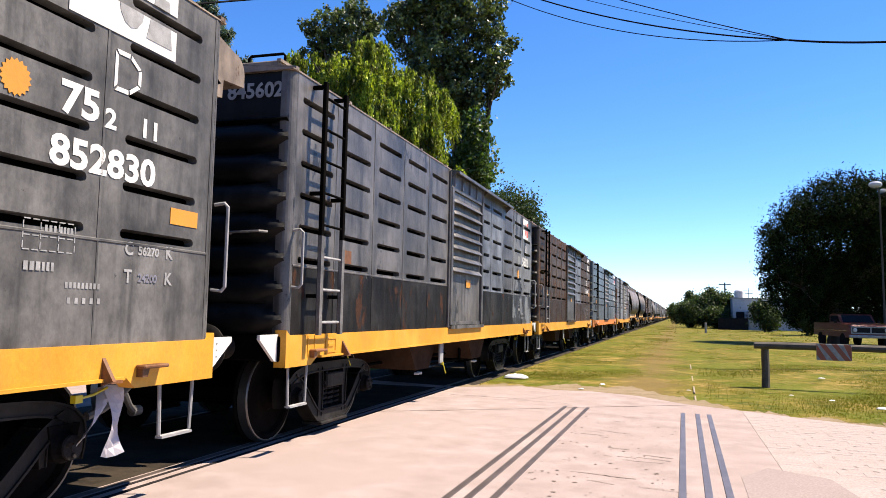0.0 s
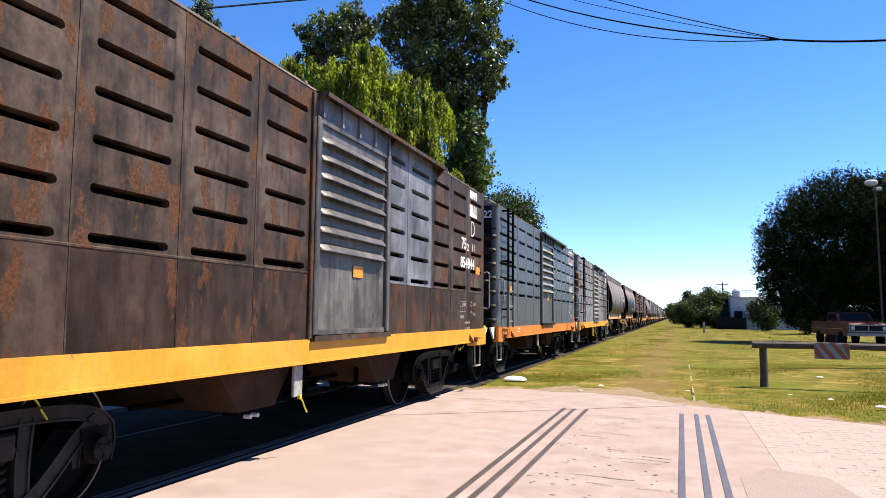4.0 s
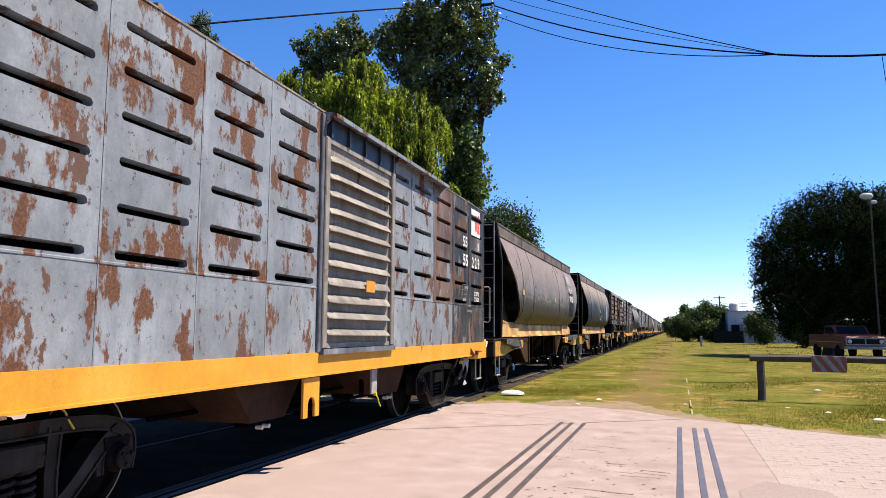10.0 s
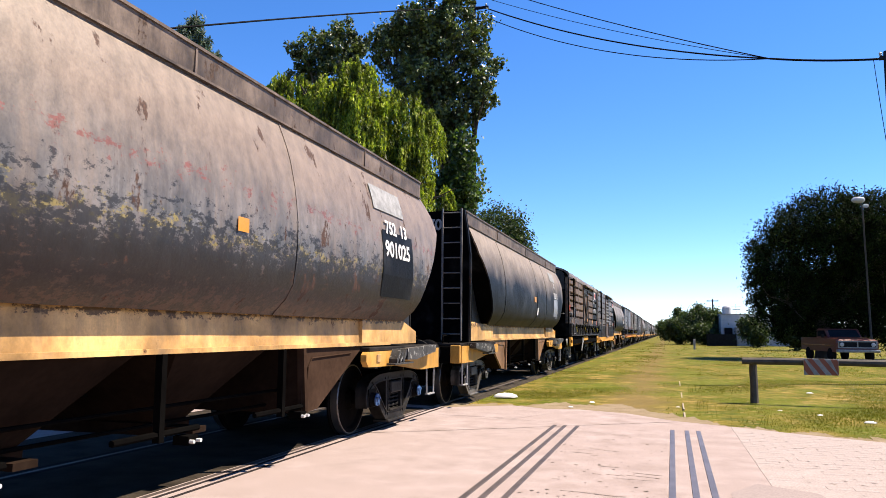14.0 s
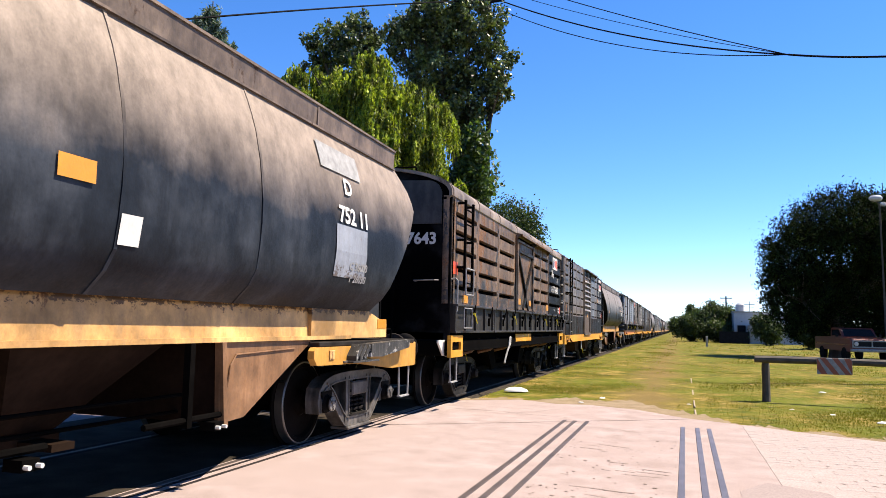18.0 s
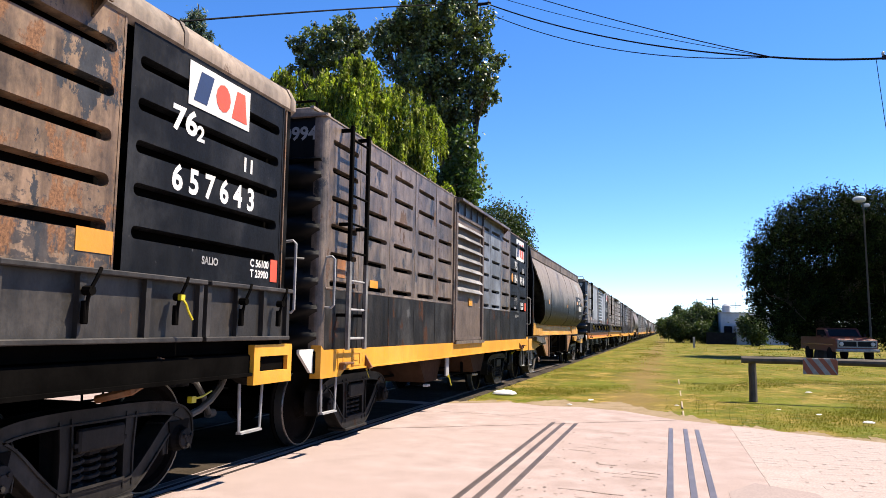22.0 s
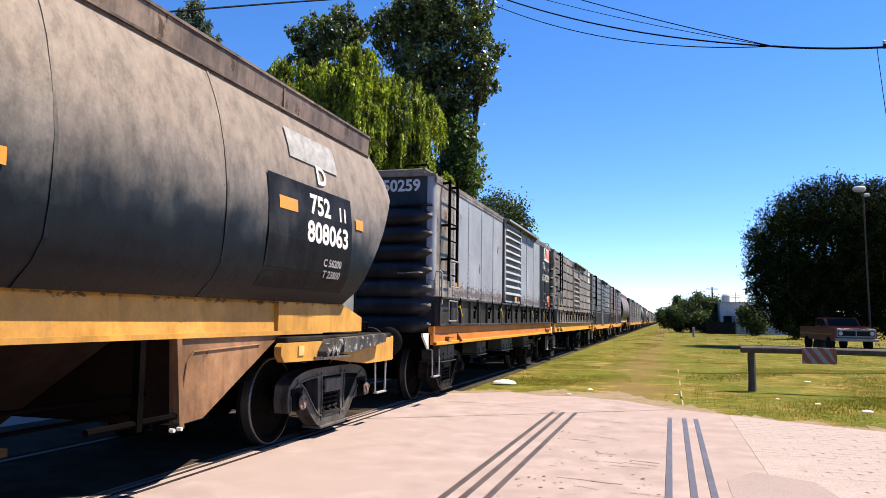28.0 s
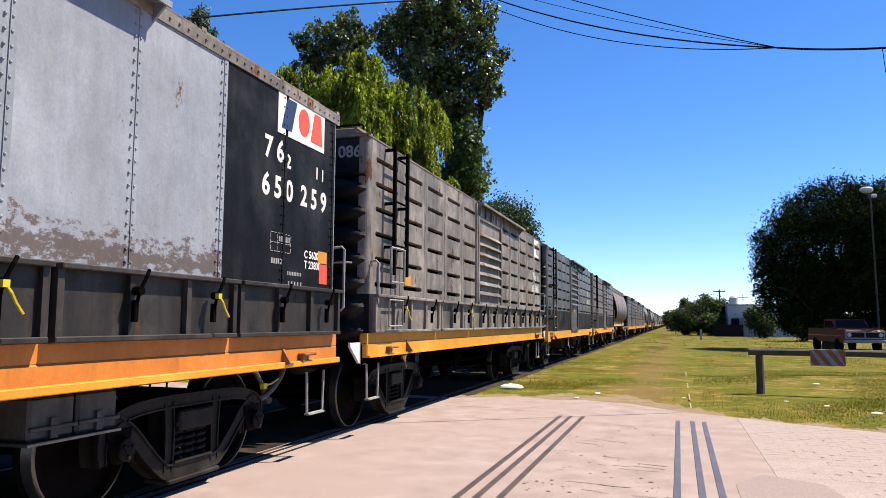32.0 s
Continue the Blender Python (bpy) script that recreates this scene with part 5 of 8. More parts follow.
    # doors
    for side in (1, -1):
        at = pose(HW + 0.005, door_y, 0) if side > 0 else pose(-HW - 0.005, L - door_y, 0, 0, 0, 180)
        dmat = s.get("door_paint", mat)
        if s.get("door") == "brace":
            dl = part("sliding_door", shared("sliding_door/v", dmat, lambda bm: door_leaf(bm, 1.86, 1.74, 3.30)), w, at, "steel sliding door with a V-shaped brace")
            door_frame(dl, dmat, 1.86, 1.74, 3.30)

            def brace(bm):
                for p, q in (((-0.88, 3.02), (0.0, 2.16)), ((0.0, 2.16), (0.88, 3.02)), ((0.0, 2.16), (0.0, 2.0)), ((0.0, 2.02), (-0.32, 1.76)), ((0.0, 2.02), (0.32, 1.76)), ((-0.9, 3.05), (0.9, 3.05))):
                    d = Vector((q[0] - p[0], q[1] - p[1])).normalized() * 0.035
                    bm.prism([(p[0] - d.y, p[1] + d.x), (p[0] + d.y, p[1] - d.x), (q[0] + d.y, q[1] - d.x), (q[0] - d.y, q[1] + d.x)], "x", 0.0, 0.05)
            part("door_brace", shared("door_brace", s.get("post", dmat), brace), dl)
            for y in (-0.62, 0.62):
                part("reflector", shared("reflector/d", "reflector", rect(0.30, 0.14)), dl, pose(0.012, y, 1.92), "orange reflector")
        elif s.get("door") == "full":
            dl = part("sliding_door", shared(f"sliding_door/f{side}", dmat, lambda bm: door_leaf(bm, 1.94, 1.74, 3.50)), w, at, "sliding door pressed into louvres")
            door_frame(dl, dmat, 1.94, 1.74, 3.50)
            for k in range(10):
                part("louvre", shared("louvre", dmat, louvre), dl, pose(0.0, 0, 1.92 + 0.158 * k))
            if side > 0:
                part("reflector", shared("reflector/d", "reflector", rect(0.30, 0.14)), dl, pose(0.075, 0.1, 1.83), "orange reflector")
        else:
            first = 2.02 if not skirt else 1.90
            dl = part("sliding_door", shared(f"sliding_door/l{skirt}", dmat, lambda bm: door_leaf(bm, 1.92, max(1.16, z0 + 0.03), 3.34)), w, at, "sliding door with louvres and a plain lower plate")
            if not far:
                door_frame(dl, dmat, 1.92, max(1.16, z0 + 0.03), 3.34)
            low = 4 if s.get("drop_plate") else 0
            for k in range(-low, 7):
                tip = 2.0 * math.sin(5.1 * k) if k < 0 else 0.0
                part("louvre", shared("louvre", s.get("louvre_paint", dmat), louvre), dl, pose(0.0, 0.0, first + 0.182 * k, tip * 0.3, 4 * tip, 0))
            if side > 0 and not far and not skirt:
                part("reflector", shared("reflector/d", "reflector", rect(0.26, 0.13)), dl, pose(0.096 if s.get("drop_plate") else 0.012, 0.1, 1.84), "orange reflector")
            part("door_header", shared("door_header", s.get("header", s.get("pale", mat)), door_header), w, at)
        rail_z = 0 if not arch else -0.17
        rl = pose(HW, door_y - 1.0, rail_z) if side > 0 else pose(-HW, L - door_y + 1.0, rail_z, 0, 0, 180)
        part("door_rail", shared("door_rail", mat, door_rail), w, rl)
        lz = 0.58 if skirt else 0.0
        part("lower_track", shared("lower_track", s.get("post", mat), lower_track), w, pose(HW, door_y - 1.02, lz) if side > 0 else pose(-HW, L - door_y + 1.02, lz, 0, 0, 180))
        for d in (-1.02, 1.02):
            part("door_post", shared(f"door_post/{z0}{z1}", s.get("post", mat), lambda bm: bm.box(-0.06, 0.03, -0.05, 0.05, z0, z1 - 0.03, 0.008)), w,
                 pose(HW, door_y + d, 0) if side > 0 else pose(-HW, L - door_y - d, 0, 0, 0, 180))
    # underframe
    smat = s.get("sill", "yellow")
    for side in (1, -1):
        me = shared(f"side_sill/{L}{skirt}", "under" if kind == "wide" else smat, lambda bm: stepped_sill(bm, y0, L) if plain_side else sill(bm, L, 0.95 if kind == "wide" else 0.965))
        part("side_sill", me, w, pose(HW, 0, 0) if side > 0 else pose(-HW, L, 0, 0, 0, 180), {"yellow": "yellow-painted side sill"}.get(smat, "painted side sill"))
    if skirt and kind == "smooth":
        part("sill_lip", shared(f"sill_lip/{L}", "yellow", lambda bm: sill_lip(bm, L, 0.965)), w, pose(HW + 0.002, 0, 0), "yellow-painted flange along the sill")
    if skirt and kind != "wide":
        part("upper_sill", shared(f"upper_sill/{L}", smat, lambda bm: bm.box(-0.08, 0.012, 0.0, L, 1.122, 1.235)), w, pose(HW, 0, 0), "painted upper sill in the shade of the boards")
    if not far:
        # Added black box: keeps daylight from showing through the slots.
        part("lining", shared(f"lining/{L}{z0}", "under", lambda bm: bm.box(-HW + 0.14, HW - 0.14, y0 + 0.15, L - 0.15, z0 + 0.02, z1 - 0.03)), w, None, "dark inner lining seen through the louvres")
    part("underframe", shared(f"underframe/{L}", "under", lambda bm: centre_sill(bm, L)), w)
    if not far:
        for y in ((1.35, L - 1.15) if kind != "wide" else ()):
            part("sill_bracket", shared("sill_bracket", "rusty_orange", sill_bracket), w, pose(HW + 0.02, y, 0.09 if skirt else 0))
        for y in ((0.72, L - 0.74) if kind != "wide" else ()):
            part("sill_handle", shared("sill_handle", "rusty_orange", sill_handle), w, pose(HW + 0.02, y, 0.09 if skirt else 0))
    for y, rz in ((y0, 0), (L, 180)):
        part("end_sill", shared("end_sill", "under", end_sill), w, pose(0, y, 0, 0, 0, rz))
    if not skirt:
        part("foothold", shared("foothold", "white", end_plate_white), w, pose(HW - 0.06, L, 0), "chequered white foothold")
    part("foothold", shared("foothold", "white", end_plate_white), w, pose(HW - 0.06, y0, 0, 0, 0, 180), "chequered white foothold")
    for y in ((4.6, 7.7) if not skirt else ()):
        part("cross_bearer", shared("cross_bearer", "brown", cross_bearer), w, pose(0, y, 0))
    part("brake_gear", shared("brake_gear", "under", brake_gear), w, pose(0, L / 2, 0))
    for y in ((0.52, L - 0.32) if plain_side else (0.50, L - 0.45) if kind == "wide" else (0.36, L - 0.32)):
        for x in (HW - 0.06, -HW + 0.06):
            part("step_stirrup", shared("step_stirrup", "dim_white" if x > 0 else "under", stirrup), w, pose(x, y, 0.47), "white-painted step")
    # drop-side boards
    if skirt:
        cuts = [0.05, 2.70, 4.61, 6.52, 8.43, 10.34, L - 0.05] if not far else [0.05, L - 0.05]
        bmat = s.get("skirt_paint", "w8")
        for side in (1, -1):
            for k, (ya, yb) in enumerate(zip(cuts, cuts[1:])):
                y, bw = (ya + yb) / 2, yb - ya - 0.05
                me = shared(f"drop_board/{bw:.2f}", bmat, lambda bm: drop_panel(bm, bw))
                bd = part("drop_board", me, w, pose(HW + 0.05, y, 0) if side > 0 else pose(-HW - 0.05, L - y, 0, 0, 0, 180))
                if side > 0 and not far:
                    board_frame(bd, bmat, bw)
                    for d in (-bw / 6, bw * 0.30):
                        part("latch", shared("latch", "under", latch), bd, pose(0.02, d, 0))
                    if k % 3 != 2:
                        part("seal_strap", shared("seal_strap", "seal", strap), bd, pose(0.11, (-bw / 6 if k == 0 else bw * 0.30), 1.56), "yellow plastic seal strap")
        if not far:
            ly = s.get("ladder_y", 0.62)
            part("step_frame", shared("step_frame", "dim_white", lambda bm: bm.tube([(0, -0.24, 1.32), (0, -0.24, 1.64), (0, 0.24, 1.64), (0, 0.24, 1.32), (0, -0.24, 1.32)], 0.011, 6, False)), w, pose(HW + 0.14, ly, 0), "white-painted step frame")
            part("ladder_foot", shared("ladder_foot", "dim_white", lambda bm: bm.tube([(0, -0.235, 0.42), (0, -0.235, 0.0), (0, 0.235, 0.0), (0, 0.235, 0.42), (0, -0.235, 0.42)], 0.017, 6, False)), w, pose(HW + 0.155, ly, 1.86), "white-painted ladder foot")
        if kind == "wide":
            part("door_sill", shared("door_sill", "yellow", lambda bm: bm.box(0.0, 0.025, 5.02, 6.82, 1.03, 1.20, 0.006)), w, pose(HW, 0, 0), "yellow-painted sill below the door")
            for y in (1.9, 3.35, 4.65, 7.2, 8.5, 9.9):
                part("curved_bracket", shared("curved_bracket", "rusty_orange", lambda bm: bm.tube([(0.0, 0.10, 1.13), (-0.03, 0.07, 1.0), (-0.12, -0.05, 0.9), (-0.35, -0.12, 0.84)], 0.03, 6)), w, pose(HW - 0.02, y, 0), "rust-orange curved bracket")
            for y, d in ((0.0, 1), (L, -1)):
                def corner_frame(bm):
                    for a0, a1, b0, b1 in ((-0.05, 0.62, 1.10, 1.20), (-0.05, 0.62, 0.86, 0.97), (0.52, 0.62, 0.97, 1.10), (-0.05, 0.03, 0.97, 1.10)):
                        bm.box(-0.03, 0.03, min(a0 * d, a1 * d), max(a0 * d, a1 * d), b0, b1)
                part("corner_frame", shared(f"corner_frame/{d}", "yellow", corner_frame), w, pose(HW + 0.03, y, 0), "yellow-painted corner frame")
            for y, d in ((3.75, 0.5), (7.45, -0.5)):
                part("cross_bearer", shared(f"cross_bearer/w{d}", "under", lambda bm: bm.prism([(-0.30, 1.12), (0.30, 1.12), (0.22 + d, 0.52), (-0.22 + d, 0.52)], "x", -1.30, 1.30)), w, pose(0, y, 0), "deep black cross bearer")
            part("brake_reservoir", shared("brake_reservoir", "under", lambda bm: bm.lathe([(0.05, -0.72), (0.22, -0.66), (0.22, 0.66), (0.05, 0.72)], "y", (0.35, 0, 0.72), 16), True), w, pose(0, 6.1, 0), "black air reservoir")
            part("truss_rod", shared("truss_rod", "under", lambda bm: (bm.box(-0.05, 0.05, 3.2, 8.0, 0.46, 0.55), bm.box(-1.2, -1.1, 2.9, 8.4, 0.44, 0.56), bm.box(-1.25, -1.15, 2.6, 9.0, 0.80, 1.12))), w, pose(1.15, 0, 0), "black longitudinal bar below the floor")
            part("release_lever", shared("release_lever", "dim_white", lambda bm: (bm.tube([(0, 4.35, 1.13), (0.02, 4.22, 1.0), (0.01, 4.02, 0.86), (0.0, 3.86, 0.70), (0, 3.80, 0.62)], 0.02, 6), bm.tube([(0, 4.35, 1.15), (0, 4.25, 1.12), (0, 4.18, 0.98), (0, 4.24, 0.94), (0, 4.34, 1.08), (0, 4.35, 1.15)], 0.012, 5, False))), w, pose(HW + 0.05, 0, 0), "white release lever")
        part("floor_frame", shared(f"floor_frame/{L}", "under", lambda bm: bm.box(-HW + 0.1, HW - 0.1, 0.03, L - 0.03, 1.13, 1.24)), w)
        for y, bw in (((1.30, 0.92), (3.81, 0.74), (6.33, 1.24), (8.9, 0.75)) if s.get("boxes") else ()):
            n = max(2, round(bw / 0.4))
            d = bw / n
            part("box_shelf", shared(f"box_shelf/{bw}", "box_grey", lambda bm: bm.box(1.10, 1.47, -bw / 2 - 0.02, bw / 2, 0.64, 0.658)), w, pose(0, y, 0), "worn grey steel shelf")
            for k in range(n):
                part("equipment_box", shared(f"equipment_box/{d:.3f}", "box_grey", lambda bm: equipment_box(bm, d)), w, pose(0, y - bw / 2 + d * (k + 0.5), 0), "worn grey steel equipment box")
    # ladders and handles
    if not far:
        ladder(w, HW, s.get("ladder_y", 0.78), 1.14 if not skirt else 1.95, z1 - 0.02, 0.13, 8 if not skirt else 6, 2.05 if not skirt else None)
        part("grab_handle", shared("grab_handle/s", "dim_white", lambda bm: grab(bm, 0.27)), w, pose(HW + 0.07, y0 + 0.10, 1.83), "white grab handle")
        part("grab_handle", shared("grab_handle/m", "dim_white", lambda bm: grab(bm, 0.34)), w, pose(HW + 0.05, L + 0.02, 1.83), "white grab handle")
        part("brake_pipe", shared("brake_pipe", "rubber", lambda bm: bm.tube([(0, -0.72, 0.60), (0, -0.58, 0.63), (0, -0.42, 0.70), (0, -0.28, 0.80), (0, -0.22, 0.88)], 0.032, 8), True), w, pose(1.1, L, 0), "grey rubber brake pipe")
        part("seal_strap", shared("seal_strap/h", "seal", lambda bm: (bm.tube([(0, 0, 0), (0.01, 0.12, 0.015), (0.01, 0.24, 0.05)], 0.009, 5), bm.box(-0.02, 0.02, -0.04, 0.02, -0.025, 0.025))), w, pose(1.42, L - 1.15, 0.78), "yellow plastic seal strap")
        part("end_bar", shared("end_bar", "worn_metal", lambda bm: bm.tube([(1.02, -0.02, 0), (1.04, -0.17, 0.0), (1.38, -0.17, 0.01), (1.42, -0.10, 0.01)], 0.013, 6)), w, pose(0, y0, 2.05))
        part("seal_strap", shared("seal_strap", "seal", strap), w, pose(1.2, 2.3, 0.86), "yellow plastic seal strap")
        if s.get("drop_plate"):
            def plate(bm):
                hole = [(0.0 + 0.075 * math.cos(a), 0.62 + 0.075 * math.sin(a)) for a in np.linspace(0, math.pi, 9)]
                bm.prism([(-0.17, 0.88), (-0.17, 0.50), (-0.075, 0.50), (-0.075, 0.62), *hole[::-1][1:-1], (0.075, 0.62), (0.075, 0.50), (0.17, 0.50), (0.17, 0.88)], "x", -0.012, 0.012)
            part("drop_plate", shared("drop_plate", smat, plate), w, pose(HW, 5.08, 0), "yellow jacking plate with an arched hole")
        if s.get("rag"):
            part("rag", shared("rag", "cloth", rag), w, pose(1.40, L - 0.86, 0.84) @ Matrix.Diagonal((1.0, 1.5, 1.15, 1)), "white rag tied to the underframe")
        if not skirt:
            part("tag_plate", shared("tag_plate", "dim_white", lambda bm: bm.box(0.0, 0.03, -0.085, 0.085, 0.58, 0.875, 0.006)), w, pose(HW - 0.08, 6.87 if s.get("drop_plate") else 5.12, 0), "worn white tag plate")
            part("seal_strap", shared("seal_strap", "seal", strap), w, pose(HW - 0.05, 6.9 if s.get("drop_plate") else 5.15, 0.58), "yellow plastic seal strap")
            for y in (L / 2 - 1.5, L / 2 + 1.7):
                for d in (-0.06, 0.06):
                    part("pin", shared("pin/b", "white", lambda bm: bm.lathe([(0.020, 0.0), (0.020, 0.07)], "x", (1.28, 0, 0.45), 8)), w, pose(0, y + d, 0), "white-tipped pin")
    # lettering
    X = HW + 0.004
    t = s.get("text", {})
    if t:
        yl = t.get("y", 11.22)
        if t.get("logo"):
            lw, lh = t.get("logo_size", (0.98, 0.46))
            logo(w, X, t.get("logo_y", 10.72), t.get("logo_z", 3.09), lw, lh, t["logo"], slots[-1] if kind == "slot" and slots[-1] > 3.1 else None)
        for name, body, size, y, z, m in t.get("lines", ()):
            marks(w, name, body, size, m, on_side(X, y, z), 1.22 if size > 0.1 and " " not in body else 1.0)
        for name, body, size, y, z, m in t.get("sill", ()):
            marks(w, name, body, size, m, on_side(HW + 0.0215, y, z))
        for m, y, z, a, b in t.get("sill_patches", ()):
            part("sill_mark", shared(f"sill_mark/{a:.2f}{b:.2f}", m, rect(a, b)), w, pose(HW + 0.0195, y, z), "small painted mark on the sill")
        for m, y, z, a, b in t.get("patches", ()):
            part("reflector", shared(f"reflector/{a:.2f}{b:.2f}", m, rect(a, b)), w, pose(X - 0.002, y, z), "painted marker")
        if t.get("sun"):
            part("sun_emblem", shared("sun_emblem", "reflector", sunburst), w, pose(X - 0.002, *t["sun"]), "orange sun emblem")
        if t.get("pent"):
            part("load_mark", shared("load_mark", "white", pentagon), w, pose(X - 0.002, *t["pent"]))
        if t.get("data"):
            tagged(part("data_panel", shared("data_panel", t.get("data_mat", "dim_white"), data_panel), w, pose(X - 0.002, *t["data"]), "small inspection table"), kind="stuff")
        # Some end numbers use dimmer colours to carry the shade of the end.
        if t.get("end"):
            part("number_marking", text_mesh(t["end"], t.get("end_size", 0.145), t.get("end_mat", "dim_white")), w, on_end(t.get("end_x", 1.17), y0 + 0.004 if s.get("end") != "flat" else -0.04, t.get("end_z", 3.41)))
    common_gear(w, L, s, (1.93, L - 1.93))
    return w


# ---- hopper wagons ----
HOP_L = 13.8
NEAR_WALL, FAR_WALL = 0.60, 0.83
SECTION = [(1.36, 3.42), (1.45, 3.22), (1.52, 3.0), (1.585, 2.7), (1.62, 2.4), (1.625, 2.1), (1.585, 1.8), (1.50, 1.64), (1.37, 1.52)]


def barrel_x(z):
    return float(np.interp(z, [q[1] for q in SECTION[::-1]], [q[0] for q in SECTION[::-1]]))


def near_edge(z):
    return float(np.interp(z, [1.5, 1.72, 1.97, 2.27, 2.45, 2.7, 2.9, 3.18, 3.42], [2.62, 2.25, 2.05, 1.80, 1.67, 1.40, 1.11, 0.94, 0.86]))


def far_edge(z):
    return HOP_L - float(np.interp(z, [1.5, 1.78, 2.13, 2.52, 2.91, 3.15, 3.42], [1.52, 1.41, 1.13, 0.79, 0.46, 0.54, 0.78]))


BARREL_Z = [3.42, 3.3, 3.15, 3.0, 2.9, 2.75, 2.6, 2.4, 2.2, 2.0, 1.8, 1.66, 1.57, 1.51]


def hopper_barrel(bm, s):
    """One side of the body: a rolled sheet, its edges turned in at both ends."""
    us = [-1, 0, 0.004, 0.1, 0.22, 0.34, 0.5, 0.66, 0.78, 0.9, 0.996, 1.0, 2]

    def at(u, z):
        a, b = near_edge(z), far_edge(z)
        if u < 0 or u > 1:
            return (s * (barrel_x(z) - 0.05), a + 0.03 if u < 0 else b - 0.03, z)
        dent = 0.012 * noise.noise(Vector((u * 9, z * 2, s)))
        return (s * (barrel_x(z) + dent * (0 < u < 1)), a + (b - a) * u, z)
    bm.grid(us, BARREL_Z, at)


def slope_sheet(bm, edge, d):
    vs = []
    for z in BARREL_Z:
        x = barrel_x(z) - 0.03
        vs += [(x, edge(z) + d, z), (-x, edge(z) + d, z)]
    bm.add(vs, [(2 * k, 2 * k + 1, 2 * k + 3, 2 * k + 2) for k in range(len(BARREL_Z) - 1)])


def barrel_band(bm, s):
    outer = [(s * (barrel_x(z) + 0.008), z) for z in BARREL_Z]
    inner = [(s * (barrel_x(z) - 0.03), z) for z in BARREL_Z[::-1]]
    bm.prism(outer + inner, "y", -0.016, 0.016)


WALL_EDGE = [(1.50, 1.18), (1.52, 2.0), (1.52, 2.82), (1.46, 3.30), (1.40, 3.66)]


def hopper_wall(bm, w=1.6):
    out = [(min(x, w), z) for x, z in WALL_EDGE] + [(-min(x, w), z) for x, z in WALL_EDGE[::-1]]
    bm.prism(out, "y", 0.0, 0.05)


def wall_flange(bm, s):
    inner = [(x - 0.035, z) for x, z in WALL_EDGE[::-1]]
    bm.prism([(s * x, z) for x, z in WALL_EDGE + inner], "y", -0.06, 0.0)


def side_gusset(bm, s, near):
    """The flat plate between end wall and barrel, set back behind the barrel's edge."""
    zs = [1.20, 1.52, 1.8, 2.12, 2.6, 2.82, 3.1, 3.42, 3.62]
    vs = []
    for z in zs:
        zz = max(1.51, min(3.42, z))
        x = min(1.24, barrel_x(zz) - 0.04)
        if near:
            vs += [(s * x, NEAR_WALL + 0.04, z), (s * x, near_edge(zz) + 0.6, z)]
        else:
            vs += [(s * x, HOP_L - FAR_WALL - 0.04, z), (s * x, far_edge(zz) - 0.6, z)]
    bm.add(vs, [(2 * k, 2 * k + 1, 2 * k + 3, 2 * k + 2) for k in range(len(zs) - 1)])


def gusset_foot(bm, s, near):
    y0, y1 = (NEAR_WALL + 0.05, 3.2) if near else (HOP_L - FAR_WALL - 0.05, HOP_L - 3.0)
    d = 1 if near else -1
    bm.prism([(y0, 1.19), (y1, 1.19), (y1, 1.53), (y0 + d * 1.15, 1.53), (y0 + d * 0.80, 1.56), (y0, 1.36)], "x", s * 1.30, s * 1.352)


